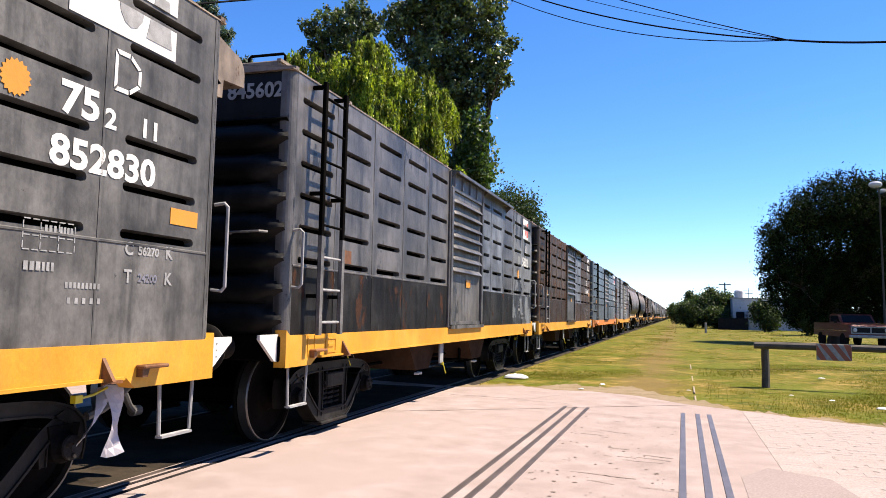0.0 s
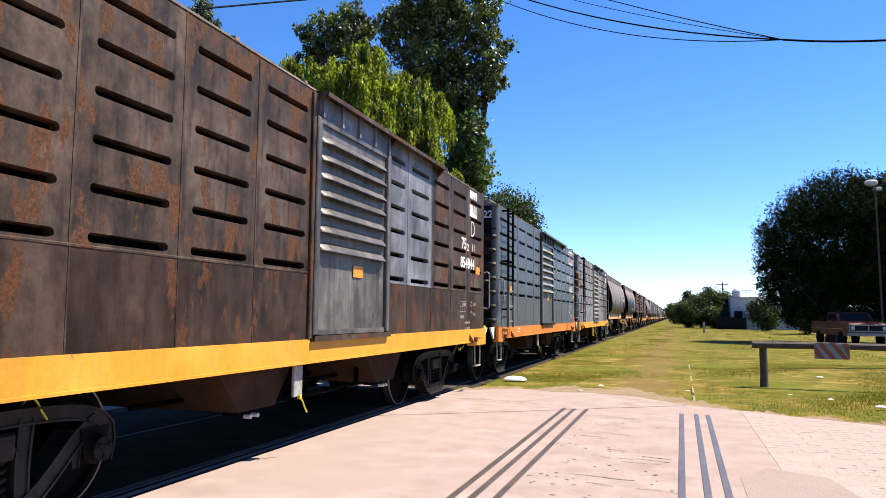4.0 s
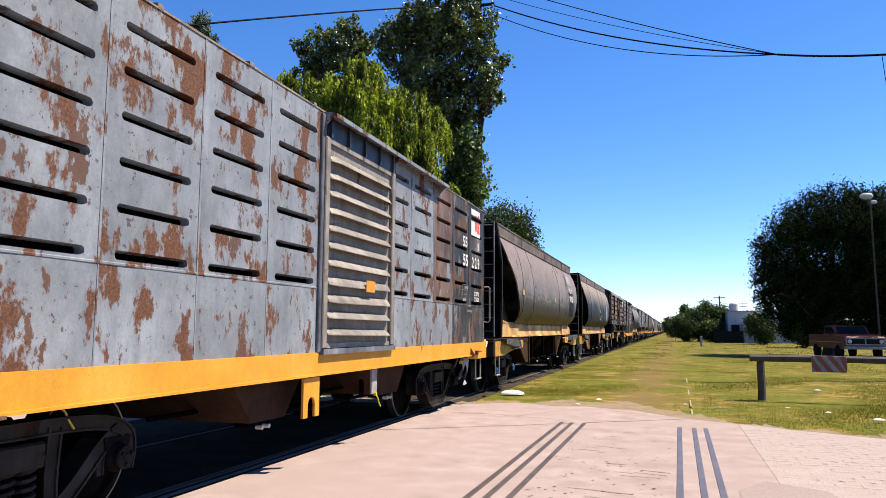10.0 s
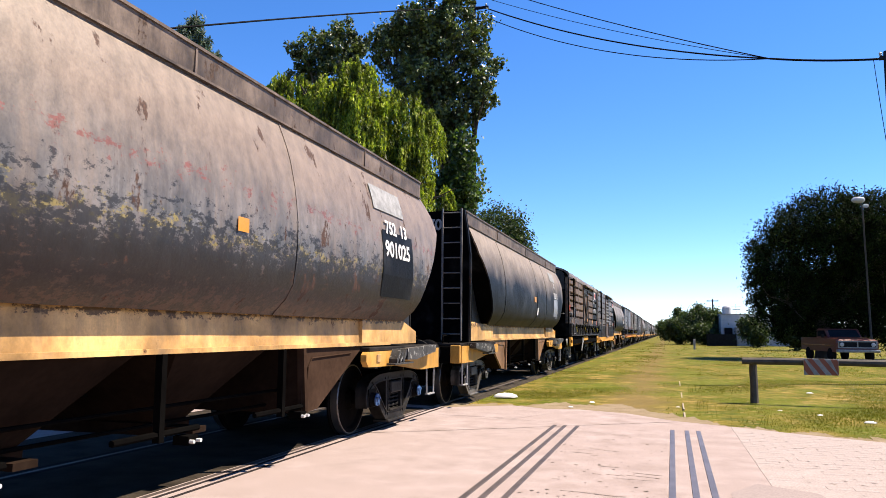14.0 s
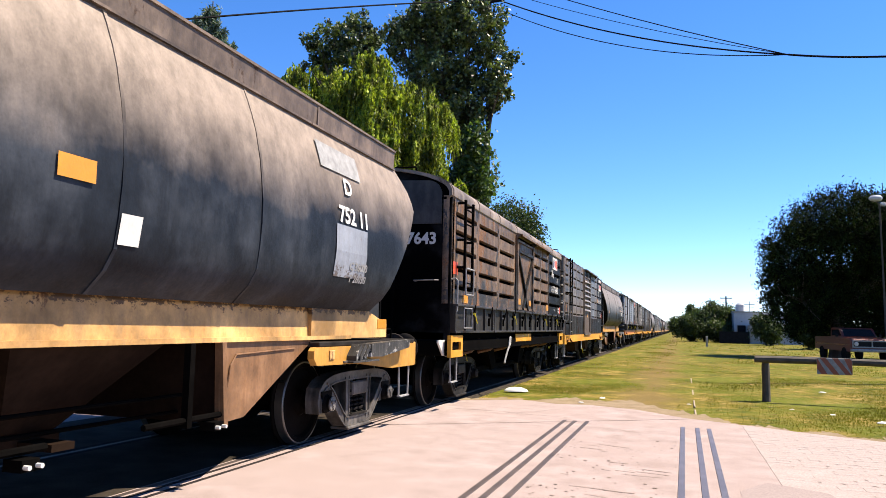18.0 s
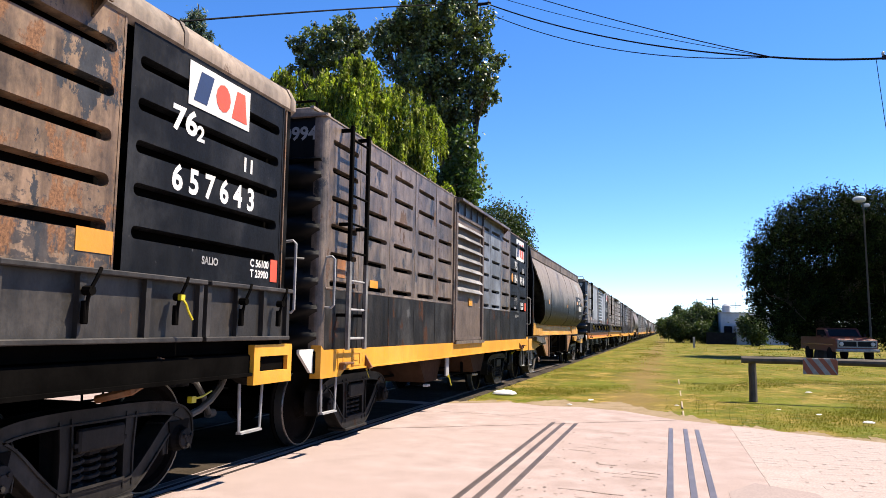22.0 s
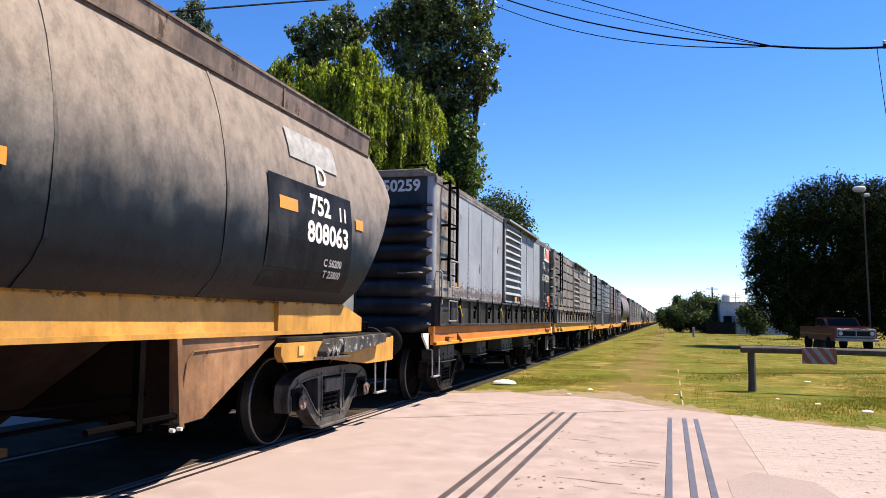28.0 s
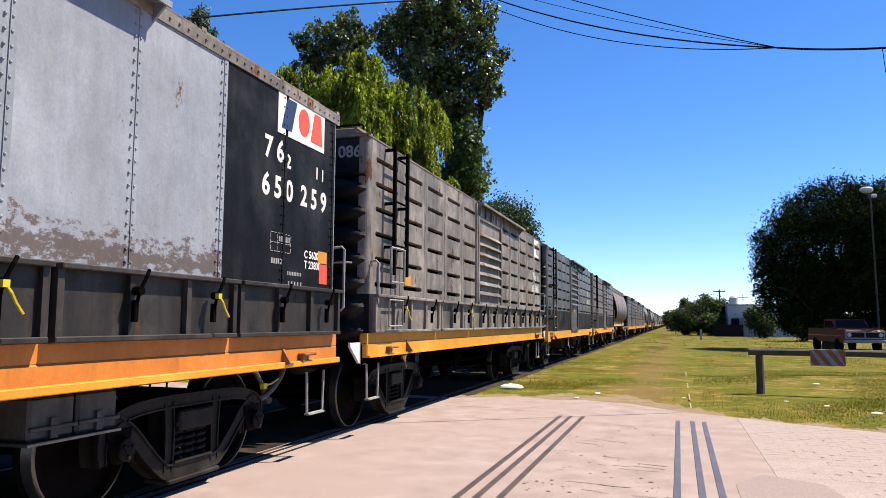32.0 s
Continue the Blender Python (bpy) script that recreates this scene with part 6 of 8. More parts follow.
def hopper(s):
    """A covered hopper wagon with a rounded body, end platforms and discharge chutes."""
    L = HOP_L
    mat, far = s["paint"], s.get("far", False)
    w = thing("hopper_wagon", s["label"], "freight wagon", None, "wagons of the train")
    for sx in (1, -1):
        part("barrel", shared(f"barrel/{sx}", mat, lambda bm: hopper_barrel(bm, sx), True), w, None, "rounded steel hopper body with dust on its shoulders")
    for y in s.get("bands", (3.3, 7.6, 9.4)):
        for sx in (1, -1):
            part("barrel_band", shared(f"barrel_band/{sx}", mat, lambda bm: barrel_band(bm, sx)), w, pose(0, y, 0))
    # Sloping sheets coloured black in place of the shade behind the barrel.
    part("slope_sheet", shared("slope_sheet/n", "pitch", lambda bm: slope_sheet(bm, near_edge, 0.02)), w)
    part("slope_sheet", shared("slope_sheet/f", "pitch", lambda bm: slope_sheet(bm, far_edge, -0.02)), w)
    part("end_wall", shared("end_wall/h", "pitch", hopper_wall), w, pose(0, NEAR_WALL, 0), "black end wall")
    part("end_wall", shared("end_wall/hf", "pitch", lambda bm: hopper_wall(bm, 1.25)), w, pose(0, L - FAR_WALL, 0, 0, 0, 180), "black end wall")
    for sx in (1, -1):
        part("wall_flange", shared(f"wall_flange/{sx}", s.get("flange", "low_black"), lambda bm: wall_flange(bm, sx)), w, pose(0, NEAR_WALL, 0))
        for near in (True, False):
            part("side_gusset", shared(f"side_gusset/{sx}{near}", s.get("gusset", "gusset"), lambda bm: side_gusset(bm, sx, near)), w)
            part("gusset_foot", shared(f"gusset_foot/{sx}{near}", s.get("band", "sand"), lambda bm: gusset_foot(bm, sx, near)), w, None, "sand-yellow lower plate")
    for y, rz in ((NEAR_WALL, 0), (L - FAR_WALL, 180)):
        if not far:
            lad = part("end_ladder", shared("end_ladder", "worn_metal", lambda bm: [bm.box(x - 0.013, x + 0.013, -0.16, -0.11, 1.2, 3.68) for x in (0.99, 1.36)]), w, pose(0, y, 0, 0, 0, rz), "worn end ladder")
            for k in range(9):
                part("rung", shared("rung/h", "worn_metal", lambda bm: bm.tube([(0.99, -0.135, 0), (1.36, -0.135, 0)], 0.012, 6)), lad, pose(0, 0, 1.32 + 0.285 * k))
    if not far:
        for y in (0.06, L - 0.52):
            for x in (1.12, -0.6):
                part("platform_rail", shared("platform_rail", "under", lambda bm: bm.tube([(0, 0.02, 1.12), (0, 0.02, 1.26), (0, 0.05, 1.29), (0, 0.37, 1.29), (0, 0.40, 1.26), (0, 0.40, 1.12)], 0.016, 6)), w, pose(x, y, 0))
    if s.get("brake_wheel"):
        def rim(bm):
            ring = [(0.26 * math.cos(a), 0, 0.26 * math.sin(a)) for a in np.linspace(0, 2 * math.pi, 25)]
            bm.tube(ring, 0.017, 6, False)
            for k in range(7):
                a = k * 2 * math.pi / 7
                bm.tube([(0.08 * math.cos(a), 0.02, 0.08 * math.sin(a)), (0.26 * math.cos(a), 0, 0.26 * math.sin(a))], 0.016, 5)
            bm.lathe([(0.15, 0.0), (0.14, 0.03), (0.03, 0.05)], "y", (0, 0, 0), 18)
        part("brake_wheel", shared("brake_wheel", "worn_metal", rim, True), w, pose(-0.30, NEAR_WALL - 0.16, 2.82), "worn grey brake wheel")
        part("brake_chain", shared("brake_chain", "dim_white", lambda bm: bm.tube([(-0.26, NEAR_WALL - 0.10, 2.56), (-0.24, NEAR_WALL - 0.10, 2.38), (-0.27, NEAR_WALL - 0.10, 2.26)], 0.018, 5)), w)

    a, b = NEAR_WALL + 0.02, L - FAR_WALL - 0.02
    for sx in (1, -1):
        cmat = s.get("coaming", "roof_dark")
        co = part("coaming", shared(f"coaming/{sx}", cmat, lambda bm: bm.prism([(sx * 1.375, 3.39), (sx * 1.335, 3.39), (sx * 1.345, 3.66), (sx * 1.385, 3.66)], "y", a, b)), w, None, "dusty brown roof coaming")
        part("top_flange", shared(f"top_flange/{sx}", cmat, lambda bm: bm.box(sx * 1.37 - 0.03, sx * 1.37 + 0.03, a, b, 3.645, 3.67)), co)
        part("foot_flange", shared(f"foot_flange/{sx}", cmat, lambda bm: bm.box(sx * 1.375 - 0.02, sx * 1.375 + 0.025, a, b, 3.405, 3.425)), co)
        for y in (3.5, 7.1, 10.7):
            part("coaming_strap", shared("coaming_strap", "roof_dark", lambda bm: bm.box(-0.012, 0.012, -0.014, 0.014, 3.42, 3.65)), co, pose(sx * 1.38, y, 0))
    part("roof_plate", shared("roof_plate/h", "roof", lambda bm: bm.box(-1.33, 1.33, NEAR_WALL + 0.02, L - FAR_WALL - 0.02, 3.40, 3.44)), w)
    for k in range(5):
        part("hatch", shared("hatch", "roof", lambda bm: bm.box(-0.5, 0.5, -0.9, 0.9, 3.44, 3.56, 0.03)), w, pose(0, 2.6 + 2.2 * k, 0))
    for sx in (1, -1):
        def band(bm):
            bm.prism([(sx * 1.290, 1.53), (sx * 1.300, 1.49), (sx * 1.318, 1.22), (sx * 1.36, 1.22), (sx * 1.36, 1.18), (sx * 1.24, 1.18), (sx * 1.24, 1.53)], "y", 2.4, L - 2.0)
        part("side_band", shared(f"side_band/{sx}", s.get("band", "sand"), band), w, None, "sand-yellow side band streaked with rust")
    for k in range(4):
        y = 4.1 + 1.88 * k

        def chute(bm):
            top, bot = [(-1.28, -0.70), (1.28, -0.70), (1.28, 0.70), (-1.28, 0.70)], [(-0.72, -0.22), (0.72, -0.22), (0.72, 0.22), (-0.72, 0.22)]
            vs = [(x, yy, 1.18) for x, yy in top] + [(x, yy, 0.55) for x, yy in bot]
            bm.add(vs, [(i, (i + 1) % 4, 4 + (i + 1) % 4, 4 + i) for i in range(4)] + [(4, 5, 6, 7)])
            bm.box(-0.76, 0.76, -0.26, 0.26, 0.46, 0.56)
            bm.box(0.76, 1.05, -0.10, 0.10, 0.47, 0.52)

        def end_chute(bm):
            bm.prism([(-0.53, 1.18), (1.13, 1.18), (-0.13, 0.52), (-0.48, 0.50)], "x", -1.29, 1.29)

        def chute_plate(bm, sp):
            bm.prism([(-0.55, 1.18), (1.15, 1.18), (-0.12, 0.52), (-0.50, 0.50)], "x", sp * 1.29, sp * 1.33)
            bm.prism([(-0.56, 1.18), (-0.50, 1.18), (-0.42, 0.48), (-0.48, 0.48)], "x", sp * 1.33, sp * 1.37)
            bm.tube([(sp * 1.34, 0.75, 1.10), (sp * 1.34, -0.30, 1.07), (sp * 1.34, -0.38, 0.98), (sp * 1.34, -0.42, 0.78)], 0.008, 6)
        if k in (0, 3):
            ch = part("chute", shared("end_chute", "soot_brown", end_chute), w, pose(0, y, 0, 0, 0, 0 if k else 180), "sooty end chute with a sloping sheet")
            sp = 1 if k else -1
            part("side_plate", shared(f"chute_plate/{sp}", s.get("chute", "brown"), lambda bm: chute_plate(bm, sp)), ch, None, "oxide-brown side plate of the chute")
        else:
            part("chute", shared("chute", "soot_brown", chute), w, pose(0, y, 0), "sooty brown discharge chute")
        if k < 3:
            part("chute_strut", shared("chute_strut", "under", lambda bm: (bm.box(1.30, 1.36, -0.03, 0.03, 0.52, 1.18), bm.tube([(1.33, -0.5, 0.58), (1.33, 0.5, 0.58)], 0.025, 6),
                 bm.box(1.28, 1.42, 0.25, 0.38, 0.47, 0.54))), w, pose(0, y + 0.94, 0))
            if not far:
                for d in (0.27, 0.36):
                    part("pin", shared("pin", "white", lambda bm: bm.lathe([(0.015, 0), (0.015, 0.06)], "x", (1.40, 0, 0.50), 8)), w, pose(0, y + 0.94 + d, 0), "white-tipped pin")
    part("side_rod", shared("side_rod", "under", lambda bm: (bm.tube([(1.05, 3.0, 0.74), (1.05, L - 3.0, 0.74)], 0.016, 6), bm.tube([(0.9, 3.2, 0.58), (0.9, L - 3.2, 0.58)], 0.016, 6))), w)
    part("centre_sill", shared("centre_sill/h", "under", lambda bm: bm.box(-0.2, 0.2, 0.2, L - 0.2, 0.78, 1.12)), w)
    for y, rz in ((0, 0), (L, 180)):
        part("platform", shared("platform", "dark_metal", lambda bm: bm.box(-1.455, 1.455, 0.06, 3.0, 1.105, 1.16, 0.01)), w, pose(0, y, 0, 0, 0, rz))
        part("end_beam", shared("end_beam", "under", lambda bm: bm.box(-1.28, 1.28, 0.02, 0.09, 0.80, 1.10, 0.015)), w, pose(0, y, 0, 0, 0, rz), "black end beam")
        for x in (1.28, -1.28):
            part("corner_block", shared("corner_block", s.get("corner", "sand_yellow"), lambda bm: bm.box(-0.09, 0.09, 0.0, 0.09, 0.80, 1.12, 0.012)), w, pose(x * 1.07, y, 0, 0, 0, rz), "painted corner block")
        for sx in (1, -1):
            def stub(bm):
                bm.prism([(0.09, 1.105), (3.10, 1.105), (3.15, 1.07), (3.15, 0.99), (3.08, 0.92), (2.0, 0.90), (0.95, 0.80), (0.09, 0.80)], "x", sx * 1.40, sx * 1.475)
            part("sill_stub", shared(f"sill_stub/{sx}", "sand_yellow", stub), w, pose(0, y, 0, 0, 0, rz), "sand-yellow sill stub")

            def wedge(bm):
                bm.prism([(0.62, 1.16), (1.95, 1.13), (1.95, 0.98), (1.60, 0.97), (0.66, 1.06)], "x", sx * 1.476, sx * 1.60)
                for d in (1.98, 2.10, 2.22):
                    bm.prism([(d, 1.13), (d + 0.14, 1.0), (d + 0.14, 0.94), (d + 0.11, 0.94), (d - 0.03, 1.08)], "x", sx * 1.47, sx * 1.59)
                bm.box(min(sx * 1.47, sx * 1.60), max(sx * 1.47, sx * 1.60), 1.7, 2.45, 0.925, 0.945)
            part("jacking_pad", shared(f"jacking_pad/{sx}", "scuffed", wedge), w, pose(0, y, 0, 0, 0, rz), "scuffed dark jacking pad")
        part("sill_plate", shared("sill_plate", "sand", lambda bm: bm.box(0.0, 0.012, -0.06, 0.06, 0.97, 1.07, 0.004)), w, pose(1.476, 2.75 if rz == 0 else L - 2.75, 0))
        for x in (1.44, -1.44):
            part("step_stirrup", shared("step_stirrup", "dim_white", stirrup), w, pose(x, 0.42 if rz == 0 else L - 0.42, 0.42), "white-painted step")
    t = s.get("text", {})
    for name, body, size, y, z, m in t.get("lines", ()):
        tilt = math.degrees(math.atan2(barrel_x(z - 0.1) - barrel_x(z + 0.1), 0.2))
        part(name, text_mesh(body, size, m, 1.15), w, on_side(barrel_x(z) + 0.016, y, z) @ pose(0, 0, 0, -tilt, 0, 0))
    for m, y, z, a, b in t.get("patches", ()):
        lift = 0.010 if m not in ("black", "w10") else 0.006

        def curved(bm):
            n = max(3, int(b / 0.1) + 2)
            bm.grid(np.linspace(-a / 2, a / 2, 5), np.linspace(z - b / 2, z + b / 2, n), lambda u, v: (barrel_x(v) + lift + 0.004, y + u, v))
        part("marker", shared(f"marker/{y:.2f}{z:.2f}{a:.2f}{b:.2f}", m, curved), w, None, "painted marker")
    for m, y, z, a, b in t.get("flat", ()):
        part("marker", shared(f"marker/f{a:.2f}{b:.2f}", m, rect(a, b, 0.004)), w, pose(1.241 if z > 1.5 else 1.353, y, z), "painted marker")
    if t.get("end"):
        part("number_marking", text_mesh(t["end"], 0.21, t.get("end_mat", "dim_white")), w, on_end(t.get("end_x", 0.1), NEAR_WALL - 0.004, t.get("end_z", 3.22)))
    common_gear(w, L, s, (1.87, L - 1.45))
    return w


# ---- ground, road and tracks ----
TRACK_X = -4.98
rng = np.random.default_rng(7)


def solid(name, build, mat, label="", category="", kind="", smooth=False, at=None, group=""):
    bm = Bm()
    build(bm)
    ob = new(name, bm.mesh(name, M[mat], smooth))
    if at is not None:
        ob.matrix_basis = at
    return tagged(ob, label, category, group, kind)


def ground_sheet(bm):
    xs = [-2500, -400, -120, -60, -30, -20, -14, -10, -7, -5, -3.5, -2, -1, 0, 1, 2, 3.5, 5, 8, 12, 18, 30, 60, 120, 400, 2500]
    ys = [-600, -100, -30, -10, 0, 6, 10, 12, 13, 14, 15, 16, 18, 20, 23, 26, 30, 35, 42, 50, 60, 80, 110, 160, 250, 500, 1200, 4500]
    bm.grid(xs, ys, lambda x, y: (x, y, -0.05 + (0.03 * noise.noise(Vector((x * 0.4, y * 0.3, 0))) if 13 < y < 120 and x > -3 else 0)))


solid("ground", ground_sheet, "soil", "dry patchy meadow grass and bare soil", "ground", "structure")

ROAD_EDGE = [(-12.5, 14.8), (-9, 14.3), (-6, 13.9), (-3.8, 13.4), (-2.75, 14.1), (-2.1, 13.7), (-1.5, 13.8), (-0.65, 13.4), (0.1, 12.55), (0.9, 12.05)]


def road_slab(bm):
    bm.prism([(0.9, -12), *ROAD_EDGE[::-1], (-12.5, -12)], "z", -0.25, 0.0)


road = solid("road", road_slab, "concrete", "pale worn concrete level crossing", "road", "structure")
verge = solid("pavement", lambda bm: bm.prism([(0.9, -12), (12, -12), (12, 6.0), (6.0, 9.3), (2.5, 11.05), (1.7, 11.5), (0.9, 12.05)], "z", -0.25, 0.0028), "paver", "dusty bed of the stone setts", "pavement", "structure")


def dirt_apron(bm):
    """Dry trodden earth between the concrete and the meadow, with a ragged edge."""
    up, lo = [], []
    n = 220
    for k in range(n + 1):
        x = -4.1 + 9.6 * k / n
        base = np.interp(x, [-4.1, -2.7, -1.5, 0.1, 0.9, 1.7, 2.5, 5.5], [13.3, 13.9, 13.5, 12.3, 11.8, 11.3, 10.8, 9.2])
        ragged = 0.45 * noise.noise(Vector((x * 1.7, 3.1, 0))) + 0.3 * noise.noise(Vector((x * 6, 1.1, 0))) + 0.2 * noise.noise(Vector((x * 17, 2.1, 0)))
        lo.append((x, base))
        up.append((x, base + max(0.12, 0.62 + 1.5 * ragged + 1.3 * math.exp(-((x + 0.9) / 1.3) ** 2))))
    vs = [(x, y, -0.012) for x, y in lo] + [(x, y, -0.02) for x, y in up]
    bm.add(vs, [(i, i + 1, n + 2 + i, n + 1 + i) for i in range(n)])


solid("dirt_strip", dirt_apron, "dirt", "dry trodden earth along the edge of the crossing", "ground", "structure")
# Ballast coloured dark to stand in for the shade of the train.
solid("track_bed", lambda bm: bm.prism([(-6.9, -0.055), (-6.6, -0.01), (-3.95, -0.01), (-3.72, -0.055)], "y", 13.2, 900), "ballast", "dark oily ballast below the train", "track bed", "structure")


def rail_section(bm, x, y0, y1, z=0.0, w=0.035):
    bm.box(x - w, x + w, y0, y1, z - 0.16, z + 0.002, 0.006)


# the train's own track, sunk in the road
for k, x in enumerate((TRACK_X + HALF_GAUGE, TRACK_X - HALF_GAUGE)):
    t = thing("track_rail", "worn running rail below the train", "rail", None, "rails", "structure")
    part("rail_head", shared(f"rail_head/{k}", "rail_rust", lambda bm: rail_section(bm, x, -12, 700)), t)
for k, x in enumerate((TRACK_X + 0.965, TRACK_X + 1.09, TRACK_X - 0.78, TRACK_X - 0.965)):
    solid("rail_groove", lambda bm: bm.box(x - 0.022, x + 0.022, -12, 13.3, -0.03, 0.003), "groove", "dirt-filled groove beside the rail", "groove", "structure")

# the second, disused track
SIDING = pose(0, 11.0, 0, 0, 0, -0.45)
for x, m, nm in ((-1.595, "rail_rust", "guard_rail"), (-1.445, "rail_rust", "running_rail"), (-1.265, "rail_rust", "guard_rail"), (0.068, "rail", "guard_rail"), (0.262, "rail", "running_rail"), (0.416, "rail", "guard_rail")):
    solid("siding_rail", lambda bm: bm.box(x - 0.030, x + 0.030, -20, 0.35, -0.1, 0.005, 0.004), m, "dull rail of the disused siding set in concrete", "rail", "structure", at=SIDING, group="siding rails")
for ya, yb in ((1.6, 3.3), (3.9, 5.2), (6.6, 8.0), (10.5, 12.5)):
    solid("siding_rail", lambda bm: rail_section(bm, 0.27, ya, yb, -0.034, 0.016), "old_rail", "buried rail showing through the grass", "rail", "structure", at=SIDING, group="siding rails")


def crack(bm, pts, w=0.008, z=0.004):
    """A wandering crack in the concrete."""
    for (xa, ya), (xb, yb) in zip(pts, pts[1:]):
        n = 10
        prev = None
        for k in range(n + 1):
            f = k / n
            x, y = xa + (xb - xa) * f, ya + (yb - ya) * f
            y += 0.035 * noise.noise(Vector((x * 3.1, y * 2.3, 1.7)))
            d = w * (0.6 + 0.8 * abs(noise.noise(Vector((x * 7, y * 5, 4)))))
            if prev:
                bm.add([(prev[0], prev[1] - prev[2], z), (x, y - d, z), (x, y + d, z), (prev[0], prev[1] + prev[2], z)], [(0, 1, 2, 3)])
            prev = (x, y, d)


# Dark sheet laid on the road in place of the train's shade.
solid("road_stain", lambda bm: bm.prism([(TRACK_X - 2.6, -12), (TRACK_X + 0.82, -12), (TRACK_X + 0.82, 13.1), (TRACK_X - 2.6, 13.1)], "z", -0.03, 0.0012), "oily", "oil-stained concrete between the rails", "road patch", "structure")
solid("road_crack", lambda bm: (crack(bm, [(-3.9, 9.6), (-2.4, 10.6), (-1.0, 11.6), (0.15, 12.4)], 0.014), crack(bm, [(-2.6, 11.9), (-1.6, 11.7)], 0.006)), "groove", "fine crack across the concrete", "crack", "structure")


def spalls(bm):
    """Chipped spots and short scratches strewn over the concrete between the rails."""
    for k in range(240):
        x, y = rng.uniform(-1.25, 0.05), rng.uniform(4.8, 10.4)
        r = 0.004 + 0.013 * rng.random() ** 3
        a = rng.uniform(0, 6.28)
        bm.add([(x + r * math.cos(a + q) * (1.0 + 0.5 * (q % 2)), y + r * 1.3 * math.sin(a + q), 0.0035) for q in (0, 1.1, 2.3, 3.4, 4.6)], [(0, 1, 2, 3, 4)])
    for k in range(26):
        x, y = rng.uniform(-1.2, -0.25), rng.uniform(6.2, 11.2)
        d = rng.uniform(0.05, 0.38)
        crack(bm, [(x, y), (x + d, y - 0.25 * d + rng.uniform(-0.04, 0.04))], rng.uniform(0.003, 0.011), 0.0038)


solid("road_chips", spalls, "chip", "chips and scratches in the concrete", "chips", "stuff")
solid("road_patch", lambda bm: bm.prism([(0.50, 5.0), (1.35, 5.0), (1.4, 6.2), (1.25, 7.3), (0.78, 7.6), (0.52, 7.1)], "z", -0.02, 0.003), "patch", "grey patch of newer concrete", "road patch", "structure")
solid("road_stain", lambda bm: bm.prism([(-3.6, 12.1), (-2.3, 12.0), (-1.9, 12.9), (-2.6, 13.3), (-3.7, 13.1)], "z", -0.02, 0.0025), "concrete", "pale dusty patch at the road's edge", "road patch", "structure")


def tuft_mesh(spots, height, width, seed):
    """Grass blades: one bent triangle each."""
    r = np.random.default_rng(seed)
    n = len(spots)
    a = r.uniform(0, 2 * np.pi, n)
    h = height * r.uniform(0.4, 1.3, n)
    lean = h * r.uniform(0.5, 2.2, n)
    b = r.uniform(0, 2 * np.pi, n)
    wx, wy = np.cos(a) * width, np.sin(a) * width
    z0 = np.full(n, -0.06)
    v = np.empty((n, 3, 3))
    v[:, 0] = np.stack([spots[:, 0] - wx, spots[:, 1] - wy, z0], 1)
    v[:, 1] = np.stack([spots[:, 0] + wx, spots[:, 1] + wy, z0], 1)
    v[:, 2] = np.stack([spots[:, 0] + lean * np.cos(b), spots[:, 1] + lean * np.sin(b), h - 0.04], 1)
    return v.reshape(-1, 3), np.arange(3 * n).reshape(-1, 3)


def flat_mesh(name, verts, faces, mat):
    me = bpy.data.meshes.new(name)
    me.from_pydata(verts.tolist(), [], faces.tolist())
    me.materials.append(M[mat])
    return me


def meadow():
    r = np.random.default_rng(21)
    out = []
    for y0, y1, n, x0, x1 in ((12.0, 18, 62000, -3.9, 7), (18, 28, 42000, -3.8, 11), (28, 50, 22000, -3.75, 20), (50, 120, 18000, -3.75, 30)):
        x, y = r.uniform(x0, x1, n), r.uniform(y0, y1, n)
        edge = np.interp(x, [-3.6, -2.7, -1.5, 0.1, 0.9, 1.7, 2.5, 7], [13.9, 14.5, 15.2, 14.6, 13.2, 12.6, 12.2, 11.0])
        d = np.array([noise.noise(Vector((a * 0.55, b * 0.35, 2.0))) for a, b in zip(x, y)])
        path = np.exp(-((x + 0.9 - 0.02 * y) / 0.5) ** 2) + np.exp(-((x - 0.3) / 0.15) ** 2)
        keep = (y > edge + 0.6 * r.normal(size=n) * (y < 20)) & (r.random(n) < 0.30 + 1.9 * d - 0.45 * path)
        out.append(np.stack([x, y], 1)[keep])
    return out


sp = meadow()
bits = [tuft_mesh(s, h, w, 30 + k) for k, (s, h, w) in enumerate(zip(sp, (0.016, 0.020, 0.03, 0.06), (0.008, 0.011, 0.02, 0.045)))]
off = 0
gv, gf = [], []
for v, f in bits:
    gv.append(v)
    gf.append(f + off)
    off += len(v)
tagged(new("grass", flat_mesh("grass", np.concatenate(gv), np.concatenate(gf), "grass")), "sunburnt yellow-green meadow grass", "grass", "", "stuff")


# ---- barrier, litter ----
def timber(bm, length, r0, r1, n=12):
    pts, rs = [], []
    for k in range(n + 1):
        f = k / n
        pts.append((length * f, 0.012 * math.sin(7 * f), 0.015 * math.sin(5 * f + 1)))
        rs.append(r0 + (r1 - r0) * f + 0.004 * math.sin(19 * f))
    bm.tube(pts, rs, 10)


barrier = thing("barrier", "weathered timber barrier rail on stout wooden posts", "barrier")
bmr = Bm()
timber(bmr, 7.2, 0.068, 0.075)
part("rail", bmr.mesh("rail", M["wood"], True), barrier, pose(1.50, 16.68, 0.80))
